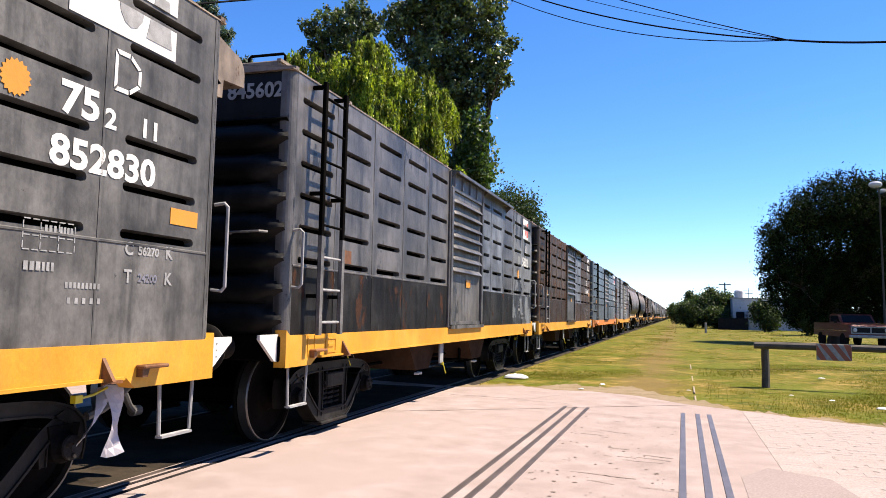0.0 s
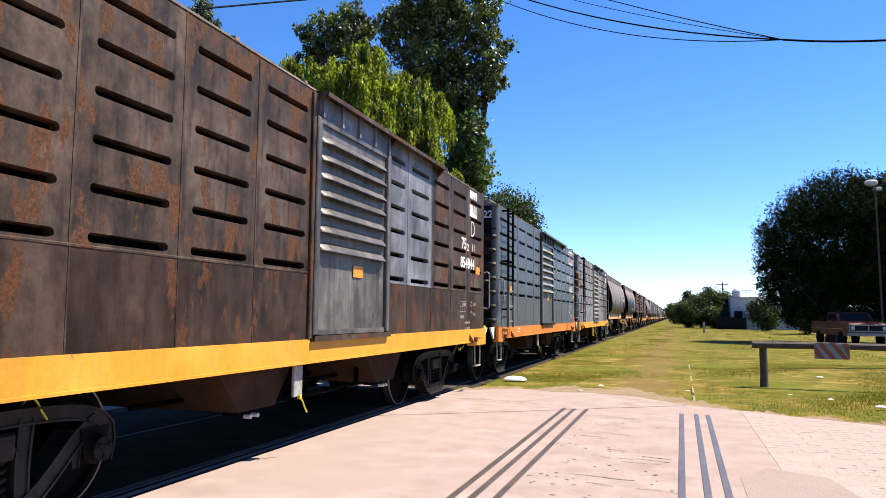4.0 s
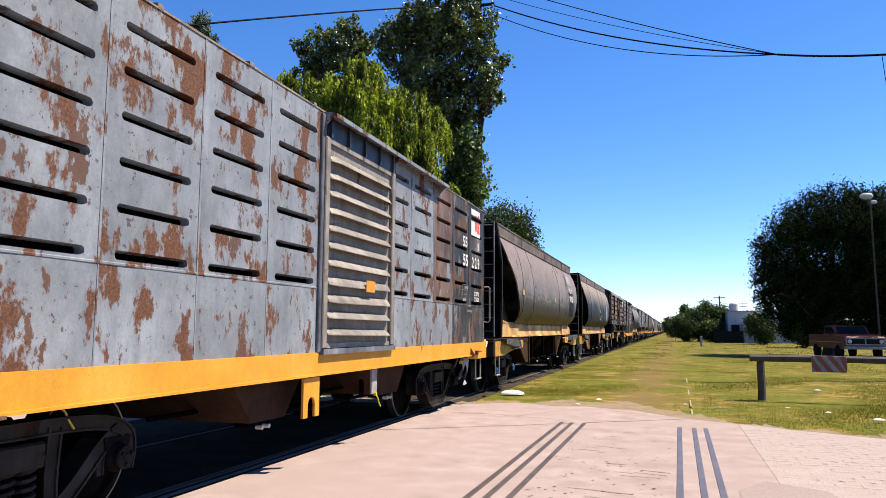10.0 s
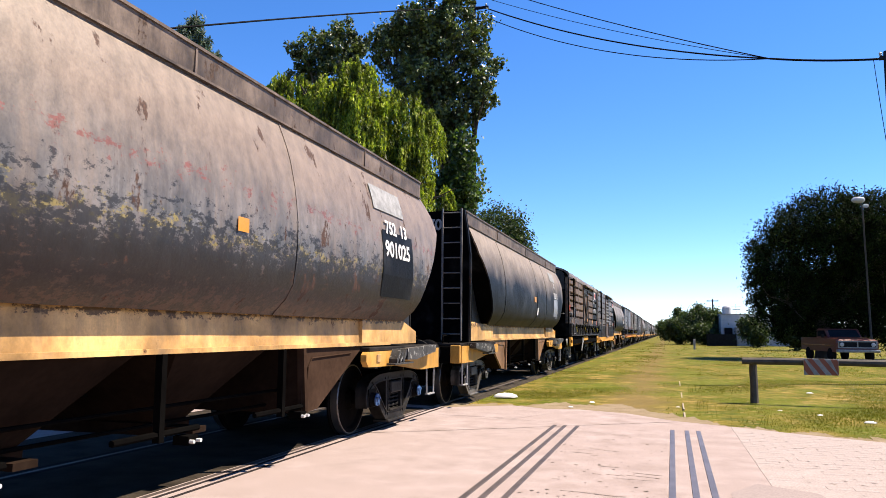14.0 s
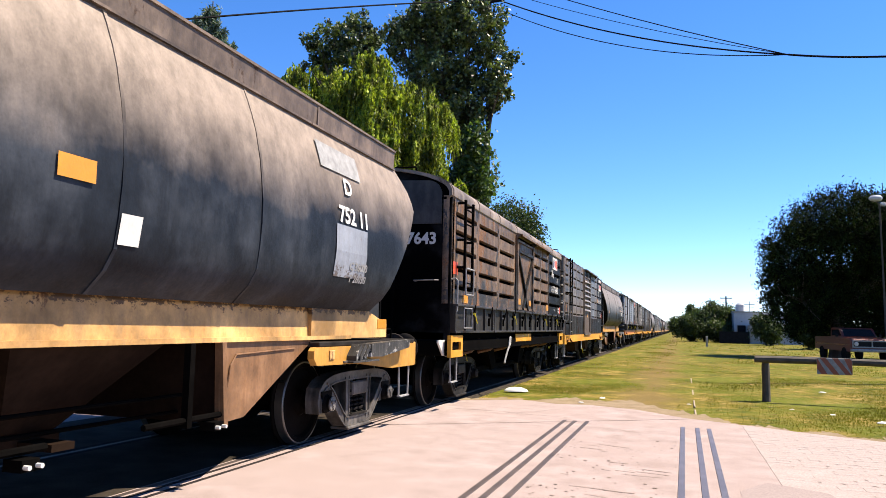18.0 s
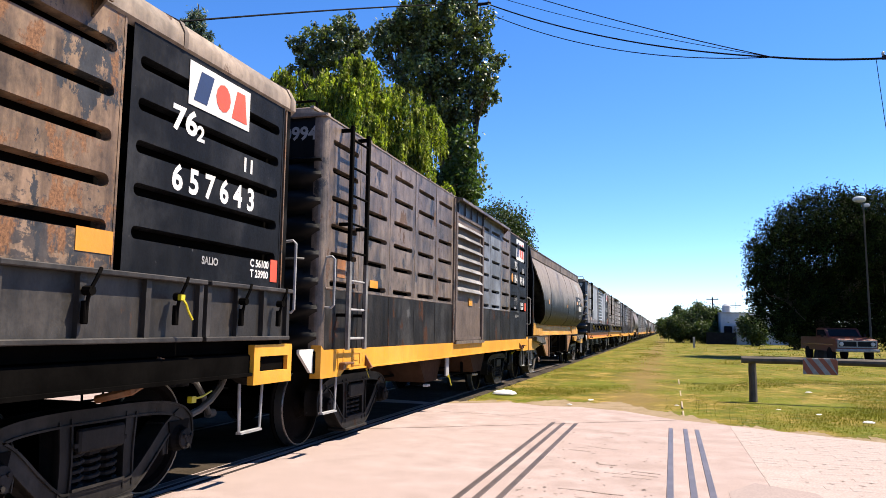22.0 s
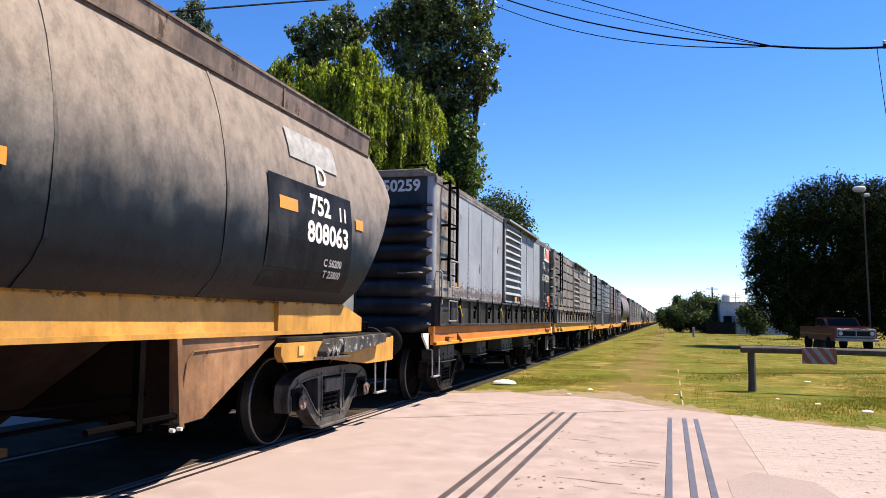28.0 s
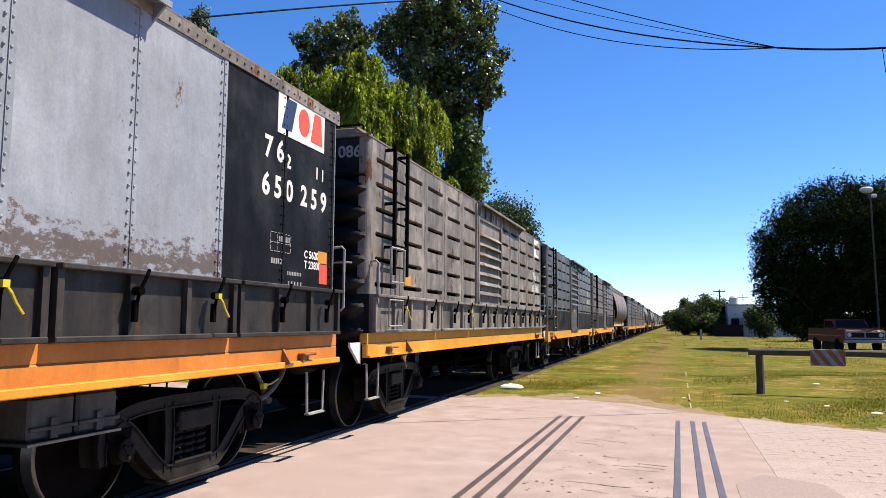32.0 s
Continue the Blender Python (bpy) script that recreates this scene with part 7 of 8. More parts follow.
for x in (1.72, 8.2):
    part("post", shared("barrier_post", "wood", lambda bm: bm.tube([(0, 0, -0.1), (0.005, 0, 0.3), (-0.004, 0, 0.6), (0, 0, 0.79)], [0.085, 0.078, 0.08, 0.074], 10), True), barrier, pose(x, 16.78, 0))


def stripe_board(bm):
    bm.box(0, 0.63, 0, 0.02, 0, 0.32, 0.004)


board = part("warning_board", shared("warning_board", "dim_white", stripe_board), barrier, pose(2.64, 16.585, 0.56), "red and white striped warning board")
for k in range(4):
    u0 = -0.16 + 0.215 * k
    poly = [(u0, 0.32), (u0 + 0.105, 0.32), (u0 + 0.345, 0.0), (u0 + 0.24, 0.0)]
    clip = [(max(0.003, min(0.627, u)), w) for u, w in poly]
    if u0 < 0:
        clip = [(0.003, 0.32 + u0 * 1.333 + 0.0), (0.003, 0.32 + (u0 + 0.105) * 1.333 if u0 + 0.105 < 0 else 0.317), (max(0.003, u0 + 0.105), 0.317), (u0 + 0.345, 0.003), (u0 + 0.24, 0.003)]
    if u0 + 0.345 > 0.627:
        e = u0 + 0.345 - 0.627
        clip = [(u0, 0.317), (min(0.627, u0 + 0.105), 0.317), (0.627, e * 1.333), (0.627, max(0.003, (u0 + 0.24 - 0.627) * 1.333)), (min(0.627, u0 + 0.24), 0.003)]
    bs = Bm()
    bs.prism(clip, "y", -0.003, 0.0)
    part("stripe", bs.mesh("stripe", M["red_dull"]), board)


def bag(bm):
    us = np.linspace(0, 2 * math.pi, 15)[:-1]
    rows = ((1.0, -0.04), (0.92, 0.025), (0.6, 0.075), (0.25, 0.085))
    vs = [(0.26 * r * math.cos(a) * (1 + 0.35 * noise.noise(Vector((3 * math.cos(a), 3 * math.sin(a), r)))), 0.16 * r * math.sin(a), z * (1 + 0.7 * noise.noise(Vector((a * 2, r * 3, 1))))) for r, z in rows for a in us]
    n = len(us)
    fs = [(i * n + k, i * n + (k + 1) % n, (i + 1) * n + (k + 1) % n, (i + 1) * n + k) for i in range(3) for k in range(n)] + [tuple(range(3 * n, 4 * n))]
    bm.add(vs, fs)


for x, y, sc, rz in ((-3.33, 16.15, 1.0, 20), (-1.42, 15.3, 0.28, 60), (3.05, 13.4, 0.35, 10), (3.9, 13.0, 0.3, 80), (2.5, 14.3, 0.2, 30), (0.2, 14.9, 0.16, 0), (-1.7, 14.2, 0.2, 0), (1.95, 14.9, 0.16, 0), (3.2, 19.5, 0.3, 0)):
    solid("litter", bag, "white", "crumpled white plastic litter in the grass", "litter", "", True, pose(x, y, 0.0, 0, 0, rz) @ Matrix.Diagonal((sc, sc, sc * 0.6, 1)), "litter")


# ---- trees ----
def leaf_cloud(lobes, n, size, seed, droop=0.0, clump=0.16, per=26, shell=0.45, aspect=1.5, jag=0.06):
    """Leaves gathered in clumps through a few rounded masses, so that the outline is ragged and light comes through."""
    r = np.random.default_rng(seed)
    vol = np.array([a[3] * a[4] * a[5] for a in lobes]) ** 0.75
    pick = r.choice(len(lobes), n // per, p=vol / vol.sum())
    d = r.normal(size=(len(pick), 3))
    d /= np.linalg.norm(d, axis=1)[:, None]
    rad = (shell + (1 - shell) * r.random(len(pick)) ** 0.6)[:, None] * r.uniform(0.84 - jag * 0.4, 1.0 + jag, (len(pick), 1))
    lb = np.array(lobes)
    c = lb[pick, :3] + d * rad * lb[pick, 3:6]
    spread = lb[pick, 3:6].mean(1) * clump * r.uniform(0.6, 1.6, len(pick))
    cc = np.repeat(c, per, 0) + r.normal(size=(len(pick) * per, 3)) * np.repeat(spread, per)[:, None]
    m = len(cc)
    if droop:
        cc[:, 2] -= np.abs(r.normal(size=m)) * droop
    u = r.normal(size=(m, 3))
    u /= np.linalg.norm(u, axis=1)[:, None]
    if droop:
        u = u * 0.7 + np.array([0, 0, -0.8])
        u /= np.linalg.norm(u, axis=1)[:, None]
    w = np.cross(u, r.normal(size=(m, 3)))
    w /= np.linalg.norm(w, axis=1)[:, None] + 1e-9
    s = size * r.uniform(0.6, 1.35, m)[:, None]
    v = np.stack([cc - u * s * aspect * 0.5, cc + w * s * 0.5, cc + u * s * aspect * 0.5, cc - w * s * 0.5], 1).reshape(-1, 3)
    return v, np.arange(4 * m).reshape(-1, 4)


def leaf_strands(lobes, n, size, seed, per=60, long=1.6):
    """Hanging willow strands: each starts on a rounded mass and falls, with narrow leaves all along it."""
    r = np.random.default_rng(seed)
    lb = np.array(lobes)
    area = (lb[:, 3] * lb[:, 4]) ** 1.0
    tufts = n // 14
    pick = r.choice(len(lobes), tufts, p=area / area.sum())
    d = r.normal(size=(tufts, 3)) + np.array([0, -0.35, 0.5])
    d /= np.linalg.norm(d, axis=1)[:, None]
    top = lb[pick, :3] + d * lb[pick, 3:6] * r.uniform(0.55, 1.12, (tufts, 1))
    top = np.repeat(top, 14, 0) + r.normal(size=(tufts * 14, 3)) * np.array([0.13, 0.13, 0.10])
    d = np.repeat(d, 14, 0)
    m = len(top)
    fall = np.repeat(long * r.uniform(0.35, 1.2, tufts), 14) * r.uniform(0.6, 1.15, m)
    out = r.uniform(0.05, 0.28, m)
    t = r.random((m, per))
    c = top[:, None, :] + np.stack([d[:, 0:1] * out[:, None] * np.sqrt(t), d[:, 1:2] * out[:, None] * np.sqrt(t), 0.10 * np.sin(3.1 * t) - fall[:, None] * t], 2)
    c = c.reshape(-1, 3) + r.normal(size=(m * per, 3)) * 0.022
    k = len(c)
    u = r.normal(size=(k, 3)) * 0.5 + np.array([0, 0, -1.0])
    u /= np.linalg.norm(u, axis=1)[:, None]
    w = np.cross(u, r.normal(size=(k, 3)))
    w /= np.linalg.norm(w, axis=1)[:, None] + 1e-9
    s = size * r.uniform(0.6, 1.35, k)[:, None]
    v = np.stack([c - u * s * 1.5, c + w * s * 0.5, c + u * s * 1.5, c - w * s * 0.5], 1).reshape(-1, 3)
    return v, np.arange(4 * k).reshape(-1, 4)


def trunk_mesh(bm, base, lobes, r0, fork, seed):
    r = np.random.default_rng(seed)
    b = Vector(base)
    top = Vector((b.x, b.y, fork))
    bm.tube([b - Vector((0, 0, 0.3)), b + (top - b) * 0.4 + Vector((0.1, 0.05, 0)), top], [r0 * 1.25, r0, r0 * 0.8], 10)
    for a in lobes:
        c = Vector(a[:3])
        mid = top.lerp(c, 0.5) + Vector(r.normal(size=3) * 0.25)
        bm.tube([top, mid, c], [r0 * 0.55, r0 * 0.35, r0 * 0.12], 7)
        for k in range(6):
            e = c + Vector(r.normal(size=3)).normalized() * max(a[3:6]) * 0.75
            bm.tube([mid.lerp(c, 0.5), c.lerp(e, 0.5) + Vector(r.normal(size=3) * 0.15), e], [r0 * 0.18, r0 * 0.1, r0 * 0.03], 5)


def tree(label, base, lobes, n, size, mat, r0, fork, seed, **kw):
    t = thing("tree", label, "tree")
    bm = Bm()
    trunk_mesh(bm, base, lobes, r0, fork, seed)
    part("trunk", bm.mesh("trunk", M["bark"], True), t)
    v, f = leaf_strands(lobes, n, size, seed) if kw.get("hanging") else leaf_cloud(lobes, n, size, seed, **kw)
    part("crown", flat_mesh("crown", v, f, mat), t)
    return t


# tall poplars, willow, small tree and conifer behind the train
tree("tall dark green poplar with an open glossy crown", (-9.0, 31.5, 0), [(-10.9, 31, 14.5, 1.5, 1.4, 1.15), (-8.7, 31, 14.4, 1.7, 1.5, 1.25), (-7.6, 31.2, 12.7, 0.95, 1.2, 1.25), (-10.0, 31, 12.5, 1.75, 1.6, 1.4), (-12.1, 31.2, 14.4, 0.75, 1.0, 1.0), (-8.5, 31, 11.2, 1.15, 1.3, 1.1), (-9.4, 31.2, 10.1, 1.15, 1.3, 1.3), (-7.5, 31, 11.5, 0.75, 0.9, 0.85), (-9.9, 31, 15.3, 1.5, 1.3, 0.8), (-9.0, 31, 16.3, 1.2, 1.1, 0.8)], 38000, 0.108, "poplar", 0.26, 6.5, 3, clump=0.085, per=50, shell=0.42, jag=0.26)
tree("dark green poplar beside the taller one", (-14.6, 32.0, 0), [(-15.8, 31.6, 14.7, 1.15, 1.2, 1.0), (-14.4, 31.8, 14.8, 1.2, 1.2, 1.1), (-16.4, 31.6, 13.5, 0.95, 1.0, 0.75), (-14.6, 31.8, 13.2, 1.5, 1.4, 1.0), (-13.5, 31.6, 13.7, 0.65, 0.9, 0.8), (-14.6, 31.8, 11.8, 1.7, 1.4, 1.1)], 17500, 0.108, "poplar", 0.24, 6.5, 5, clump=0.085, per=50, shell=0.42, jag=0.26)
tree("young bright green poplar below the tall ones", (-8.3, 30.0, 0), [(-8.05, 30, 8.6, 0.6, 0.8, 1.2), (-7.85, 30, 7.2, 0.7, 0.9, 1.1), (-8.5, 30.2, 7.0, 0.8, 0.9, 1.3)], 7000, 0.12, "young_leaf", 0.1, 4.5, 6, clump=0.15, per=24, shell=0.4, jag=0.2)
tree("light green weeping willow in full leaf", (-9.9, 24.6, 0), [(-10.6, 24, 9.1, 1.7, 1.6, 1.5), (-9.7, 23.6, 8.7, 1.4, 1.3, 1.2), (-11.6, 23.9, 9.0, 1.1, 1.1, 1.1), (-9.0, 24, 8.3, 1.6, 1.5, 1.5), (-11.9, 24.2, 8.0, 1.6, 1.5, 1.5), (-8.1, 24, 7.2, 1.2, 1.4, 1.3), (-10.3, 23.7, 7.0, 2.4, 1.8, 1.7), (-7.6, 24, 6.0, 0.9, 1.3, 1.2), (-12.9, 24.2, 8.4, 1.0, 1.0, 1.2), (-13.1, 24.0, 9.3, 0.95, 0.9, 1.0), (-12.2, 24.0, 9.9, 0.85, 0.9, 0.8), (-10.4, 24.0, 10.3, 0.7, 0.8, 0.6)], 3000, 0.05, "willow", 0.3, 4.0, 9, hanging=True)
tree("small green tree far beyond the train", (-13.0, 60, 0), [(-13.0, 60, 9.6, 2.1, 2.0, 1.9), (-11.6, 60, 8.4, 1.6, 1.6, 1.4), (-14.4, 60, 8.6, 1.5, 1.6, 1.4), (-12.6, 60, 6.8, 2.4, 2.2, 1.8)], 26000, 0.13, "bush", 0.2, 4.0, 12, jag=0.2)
# Lobes at y 43.9 to 45.2 are added, partly unseen, to shade the pickup.
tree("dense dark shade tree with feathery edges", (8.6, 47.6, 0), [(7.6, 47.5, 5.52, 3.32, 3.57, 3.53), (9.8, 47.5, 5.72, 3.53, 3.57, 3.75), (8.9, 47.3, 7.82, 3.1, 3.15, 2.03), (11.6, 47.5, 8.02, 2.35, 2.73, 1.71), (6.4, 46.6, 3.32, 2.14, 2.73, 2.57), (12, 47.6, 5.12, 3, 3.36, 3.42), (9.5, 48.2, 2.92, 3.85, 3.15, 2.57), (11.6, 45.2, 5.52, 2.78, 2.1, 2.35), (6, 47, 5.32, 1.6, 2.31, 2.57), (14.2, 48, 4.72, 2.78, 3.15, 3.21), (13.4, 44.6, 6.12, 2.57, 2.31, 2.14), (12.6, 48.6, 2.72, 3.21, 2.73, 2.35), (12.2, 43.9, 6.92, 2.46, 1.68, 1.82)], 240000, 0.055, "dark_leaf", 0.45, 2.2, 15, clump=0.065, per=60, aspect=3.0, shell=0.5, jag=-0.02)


def conifer(label, base, height, radius, seed):
    r = np.random.default_rng(seed)
    t = thing("conifer", label, "tree")
    bm = Bm()
    b = Vector(base)
    bm.tube([b, b + Vector((0, 0, height * 0.5)), b + Vector((0.05, 0, height))], [0.22, 0.13, 0.02], 8)
    cs = []
    for k in range(110):
        f = r.uniform(0.22, 0.99)
        z = height * f
        reach = radius * (1.01 - f) ** 0.95 * r.uniform(0.55, 1.15) + 0.10
        a = r.uniform(0, 2 * math.pi)
        tip = Vector((b.x + reach * math.cos(a), b.y + reach * math.sin(a), z + reach * 0.30))
        root = Vector((b.x, b.y, z - 0.1))
        mid = root.lerp(tip, 0.55) - Vector((0, 0, 0.12 * reach))
        bm.tube([root, mid, tip], [0.035, 0.02, 0.008], 5)
        m = int(10 + reach * 26)
        q = r.uniform(0.25, 1.0, m)
        for qq in q:
            p = (mid.lerp(tip, (qq - 0.55) / 0.45) if qq > 0.55 else root.lerp(mid, qq / 0.55))
            cs.append((*p, 0.10 + 0.22 * (1 - qq)))
    c = np.array(cs)
    per = 16
    cc = np.repeat(c[:, :3], per, 0) + r.normal(size=(len(c) * per, 3)) * np.repeat(c[:, 3], per)[:, None] * 0.7
    m = len(cc)
    u = r.normal(size=(m, 3)) + np.array([0, 0, 0.6])
    u /= np.linalg.norm(u, axis=1)[:, None]
    w = np.cross(u, r.normal(size=(m, 3)))
    w /= np.linalg.norm(w, axis=1)[:, None] + 1e-9
    s = 0.10 * r.uniform(0.6, 1.4, m)[:, None]
    v = np.stack([cc - u * s, cc + w * s * 0.22, cc + u * s, cc - w * s * 0.22], 1).reshape(-1, 3)
    part("trunk", bm.mesh("trunk", M["bark"], True), t)
    part("needles", flat_mesh("needles", v, np.arange(4 * m).reshape(-1, 4), "conifer"), t)


conifer("blue-green conifer with upswept branches", (-17.1, 24.0, 0), 13.6, 5.6, 40)

for k, (x, y, z, rx, ry, rz, n) in enumerate(((1.3, 98, 1.8, 1.3, 1.5, 1.9, 2200), (3.0, 99, 2.3, 1.5, 1.5, 2.3, 2800), (4.6, 100, 3.1, 1.5, 1.8, 2.3, 3000), (6.2, 101, 2.6, 1.3, 1.8, 2.4, 2400), (4.4, 96, 1.4, 1.6, 1.2, 1.5, 2200), (2.0, 104, 3.0, 1.0, 1.2, 2.2, 1500), (-0.2, 140, 2.0, 1.5, 2.0, 2.2, 1500), (10.4, 70, 1.8, 1.5, 1.6, 2.0, 2600), (8.6, 84, 1.8, 1.3, 1.4, 1.9, 1800))):
    tree("dull green roadside bush far down the line", (x, y, 0), [(x, y, z, rx, ry, rz * 0.75), (x + 0.5, y, z * 0.7, rx * 0.8, ry, rz * 0.6), (x - 0.5, y, z * 1.25, rx * 0.6, ry * 0.7, rz * 0.45)], n * 4, 0.15, "bush", 0.1, 0.5, 60 + k)


# Row extended past the visible bush to block low light under the train.
for k in range(11):
    x, y = -15.0 - 0.9 * (k % 3), -1.0 + 3.6 * k
    tree("low green bush beyond the track", (x, y, 0), [(x, y, 0.9, 1.5, 2.0, 1.0), (x + 0.3, y + 1.0, 1.5, 1.1, 1.3, 0.8), (x - 0.8, y - 0.6, 1.7, 1.0, 1.2, 0.9)], 4200, 0.13, "bush", 0.06, 0.4, 90 + k)


def backdrop(bm):
    """A low far line of trees along the horizon."""
    pts = [(-900 + 30 * k, 0) for k in range(61)]
    tops = [9 + 5 * noise.noise(Vector((k * 0.7, 0, 0))) + 3 * noise.noise(Vector((k * 2.3, 5, 0))) for k in range(61)]
    for k in range(60):
        bm.add([(pts[k][0], 900, -2), (pts[k + 1][0], 900, -2), (pts[k + 1][0], 900, tops[k + 1]), (pts[k][0], 900, tops[k])], [(0, 1, 2, 3)])


solid("backdrop", backdrop, "soil_far", "far dark line of trees on the horizon", "backdrop", "structure")

# ---- house, poles, wires, lamp, car ----
house = thing("house", "low white flat-roofed house with a grey annex", "house", pose(6.3, 95, 0))
part("wall", shared("house_wall", "plaster", lambda bm: bm.box(0, 9.0, 0, 6, -0.2, 3.55)), house)
part("roof", shared("house_roof", "concrete_grey", lambda bm: bm.box(-0.1, 9.1, -0.1, 6.1, 3.55, 3.7)), house)
part("water_tank", shared("house_tank", "plaster", lambda bm: bm.lathe([(0.45, 3.7), (0.5, 3.75), (0.5, 4.5), (0.3, 4.7)], "z", (0.8, 2, 0), 14)), house, None, "white water tank")
part("antenna", shared("house_antenna", "pole_dark", lambda bm: (bm.tube([(1.8, 1, 3.7), (1.8, 1, 4.9)], 0.03, 5), bm.box(1.2, 2.4, 0.98, 1.02, 4.5, 4.56), bm.box(1.4, 2.3, 0.98, 1.02, 4.2, 4.26))), house)
part("annex", shared("house_annex", "concrete_grey", lambda bm: bm.box(1.5, 4.5, -3.0, -0.05, -0.2, 2.1)), house, None, "grey concrete annex")
part("door", shared("house_door", "dark", lambda bm: bm.box(0.35, 1.25, -0.06, 0.0, 0, 2.05)), house)
part("window", shared("house_window", "dark", lambda bm: bm.box(5.4, 6.8, -0.05, 0.0, 1.0, 2.1)), house)
part("fence_wall", shared("house_fence", "dark", lambda bm: bm.box(-1.8, 1.4, -3.2, -3.0, -0.2, 1.3)), house)
solid("marker_post", lambda bm: bm.box(-0.09, 0.09, -0.09, 0.09, -0.1, 0.85, 0.02), "concrete_grey", "short concrete marker post beside the line", "post", at=pose(2.4, 70, 0))


def pole(label, x, y, h, r, mat, arms=()):
    p = thing("utility_pole", label, "utility pole", pose(x, y, 0))
    bm = Bm()
    bm.tube([(0, 0, -0.3), (0.02, 0, h * 0.5), (0, 0, h)], [r * 1.2, r, r * 0.75], 10)
    part("shaft", bm.mesh("shaft", M[mat], True), p)
    for z, w in arms:
        part("crossarm", shared(f"crossarm/{w}", mat, lambda b2: b2.box(-w / 2, w / 2, -0.05, 0.05, -0.06, 0.06, 0.01)), p, pose(0, 0, z))
        for s in (-0.42, 0.42):
            part("insulator", shared("insulator", "lamp_white", lambda b2: b2.lathe([(0.02, 0), (0.05, 0.03), (0.03, 0.06), (0.05, 0.09), (0.02, 0.13)], "z", (0, 0, 0), 10)), p, pose(w * s, 0, z + 0.06))
    return p


p_left = pole("weathered wooden utility pole behind the train", -13.75, 16.0, 9.95, 0.13, "wood", ((9.3, 0.5),))
p_mid = pole("tall utility pole hidden among the poplars", -8.3, 33.0, 17.0, 0.11, "pole_dark", ((16.5, 1.4),))
p_right = pole("dark utility pole beside the road", 6.66, 25.0, 9.95, 0.12, "pole_dark", ((9.75, 0.4),))
p_far = pole("far utility pole down the line", 6.4, 112, 6.2, 0.12, "pole_dark", ((5.9, 1.6),))


def wire(label, a, b, sag, r=0.018):
    pts = []
    for k in range(25):
        f = k / 24
        p = Vector(a).lerp(Vector(b), f)
        p.z -= sag * 4 * f * (1 - f)
        pts.append(p)
    bm = Bm()
    bm.tube(pts, r, 6)
    return tagged(new("overhead_wire", bm.mesh("overhead_wire", M["cable"], True)), label, "cable", "overhead wires")


KNOT = (3.71, 27.4, 10.87)
MAST = (-7.88, 33.0, 16.54)
wire("thick black overhead cable", (-13.87, 16.0, 9.18), MAST, -0.10, 0.03)
wire("thick black overhead cable", (-36.3, 26.4, 13.6), (-13.87, 16.0, 9.18), 0.12, 0.03)
wire("twisted black service cable", KNOT, (6.6, 25.0, 9.72), 0.06, 0.035)
wire("black cable between utility poles", MAST, KNOT, 0.47, 0.028)
wire("thin black overhead wire", (-7.88, 33.0, 16.1), KNOT, 0.72, 0.018)
wire("thin black overhead wire", (-9.0, 33.0, 18.1), KNOT, 0.22, 0.018)
wire("thin black overhead wire", (-9.0, 33.0, 17.5), KNOT, 0.28, 0.012)
wire("thin wire hanging down the pole", (6.3, 25.0, 9.7), (6.6, 24.9, 6.0), 0.12, 0.010)

lampp = thing("street_lamp", "tall pale street lamp with a white head", "street lamp", pose(9.95, 43.3, 0))
part("pole", shared("lamp_pole", "wood", lambda bm: bm.tube([(0.15, 0, -0.2), (0.1, 0, 4), (0.05, 0, 7.7), (0.0, 0, 8.1)], [0.06, 0.05, 0.04, 0.035], 8), True), lampp)
part("arm", shared("lamp_arm", "wood", lambda bm: bm.tube([(0.0, 0, 8.05), (-0.1, 0, 8.25), (-0.35, 0, 8.33)], 0.04, 6), True), lampp)
part("head", shared("lamp_head", "lamp_white", lambda bm: bm.lathe([(0.05, -0.32), (0.14, -0.22), (0.17, 0.0), (0.14, 0.22), (0.05, 0.30)], "x", (-0.12, 0, 8.36), 12), True), lampp, None, "white lamp head")
part("camera_box", shared("lamp_box", "lamp_white", lambda bm: bm.box(0.08, 0.32, -0.1, 0.1, 7.95, 8.12, 0.03)), lampp, None, "small white box below the head")


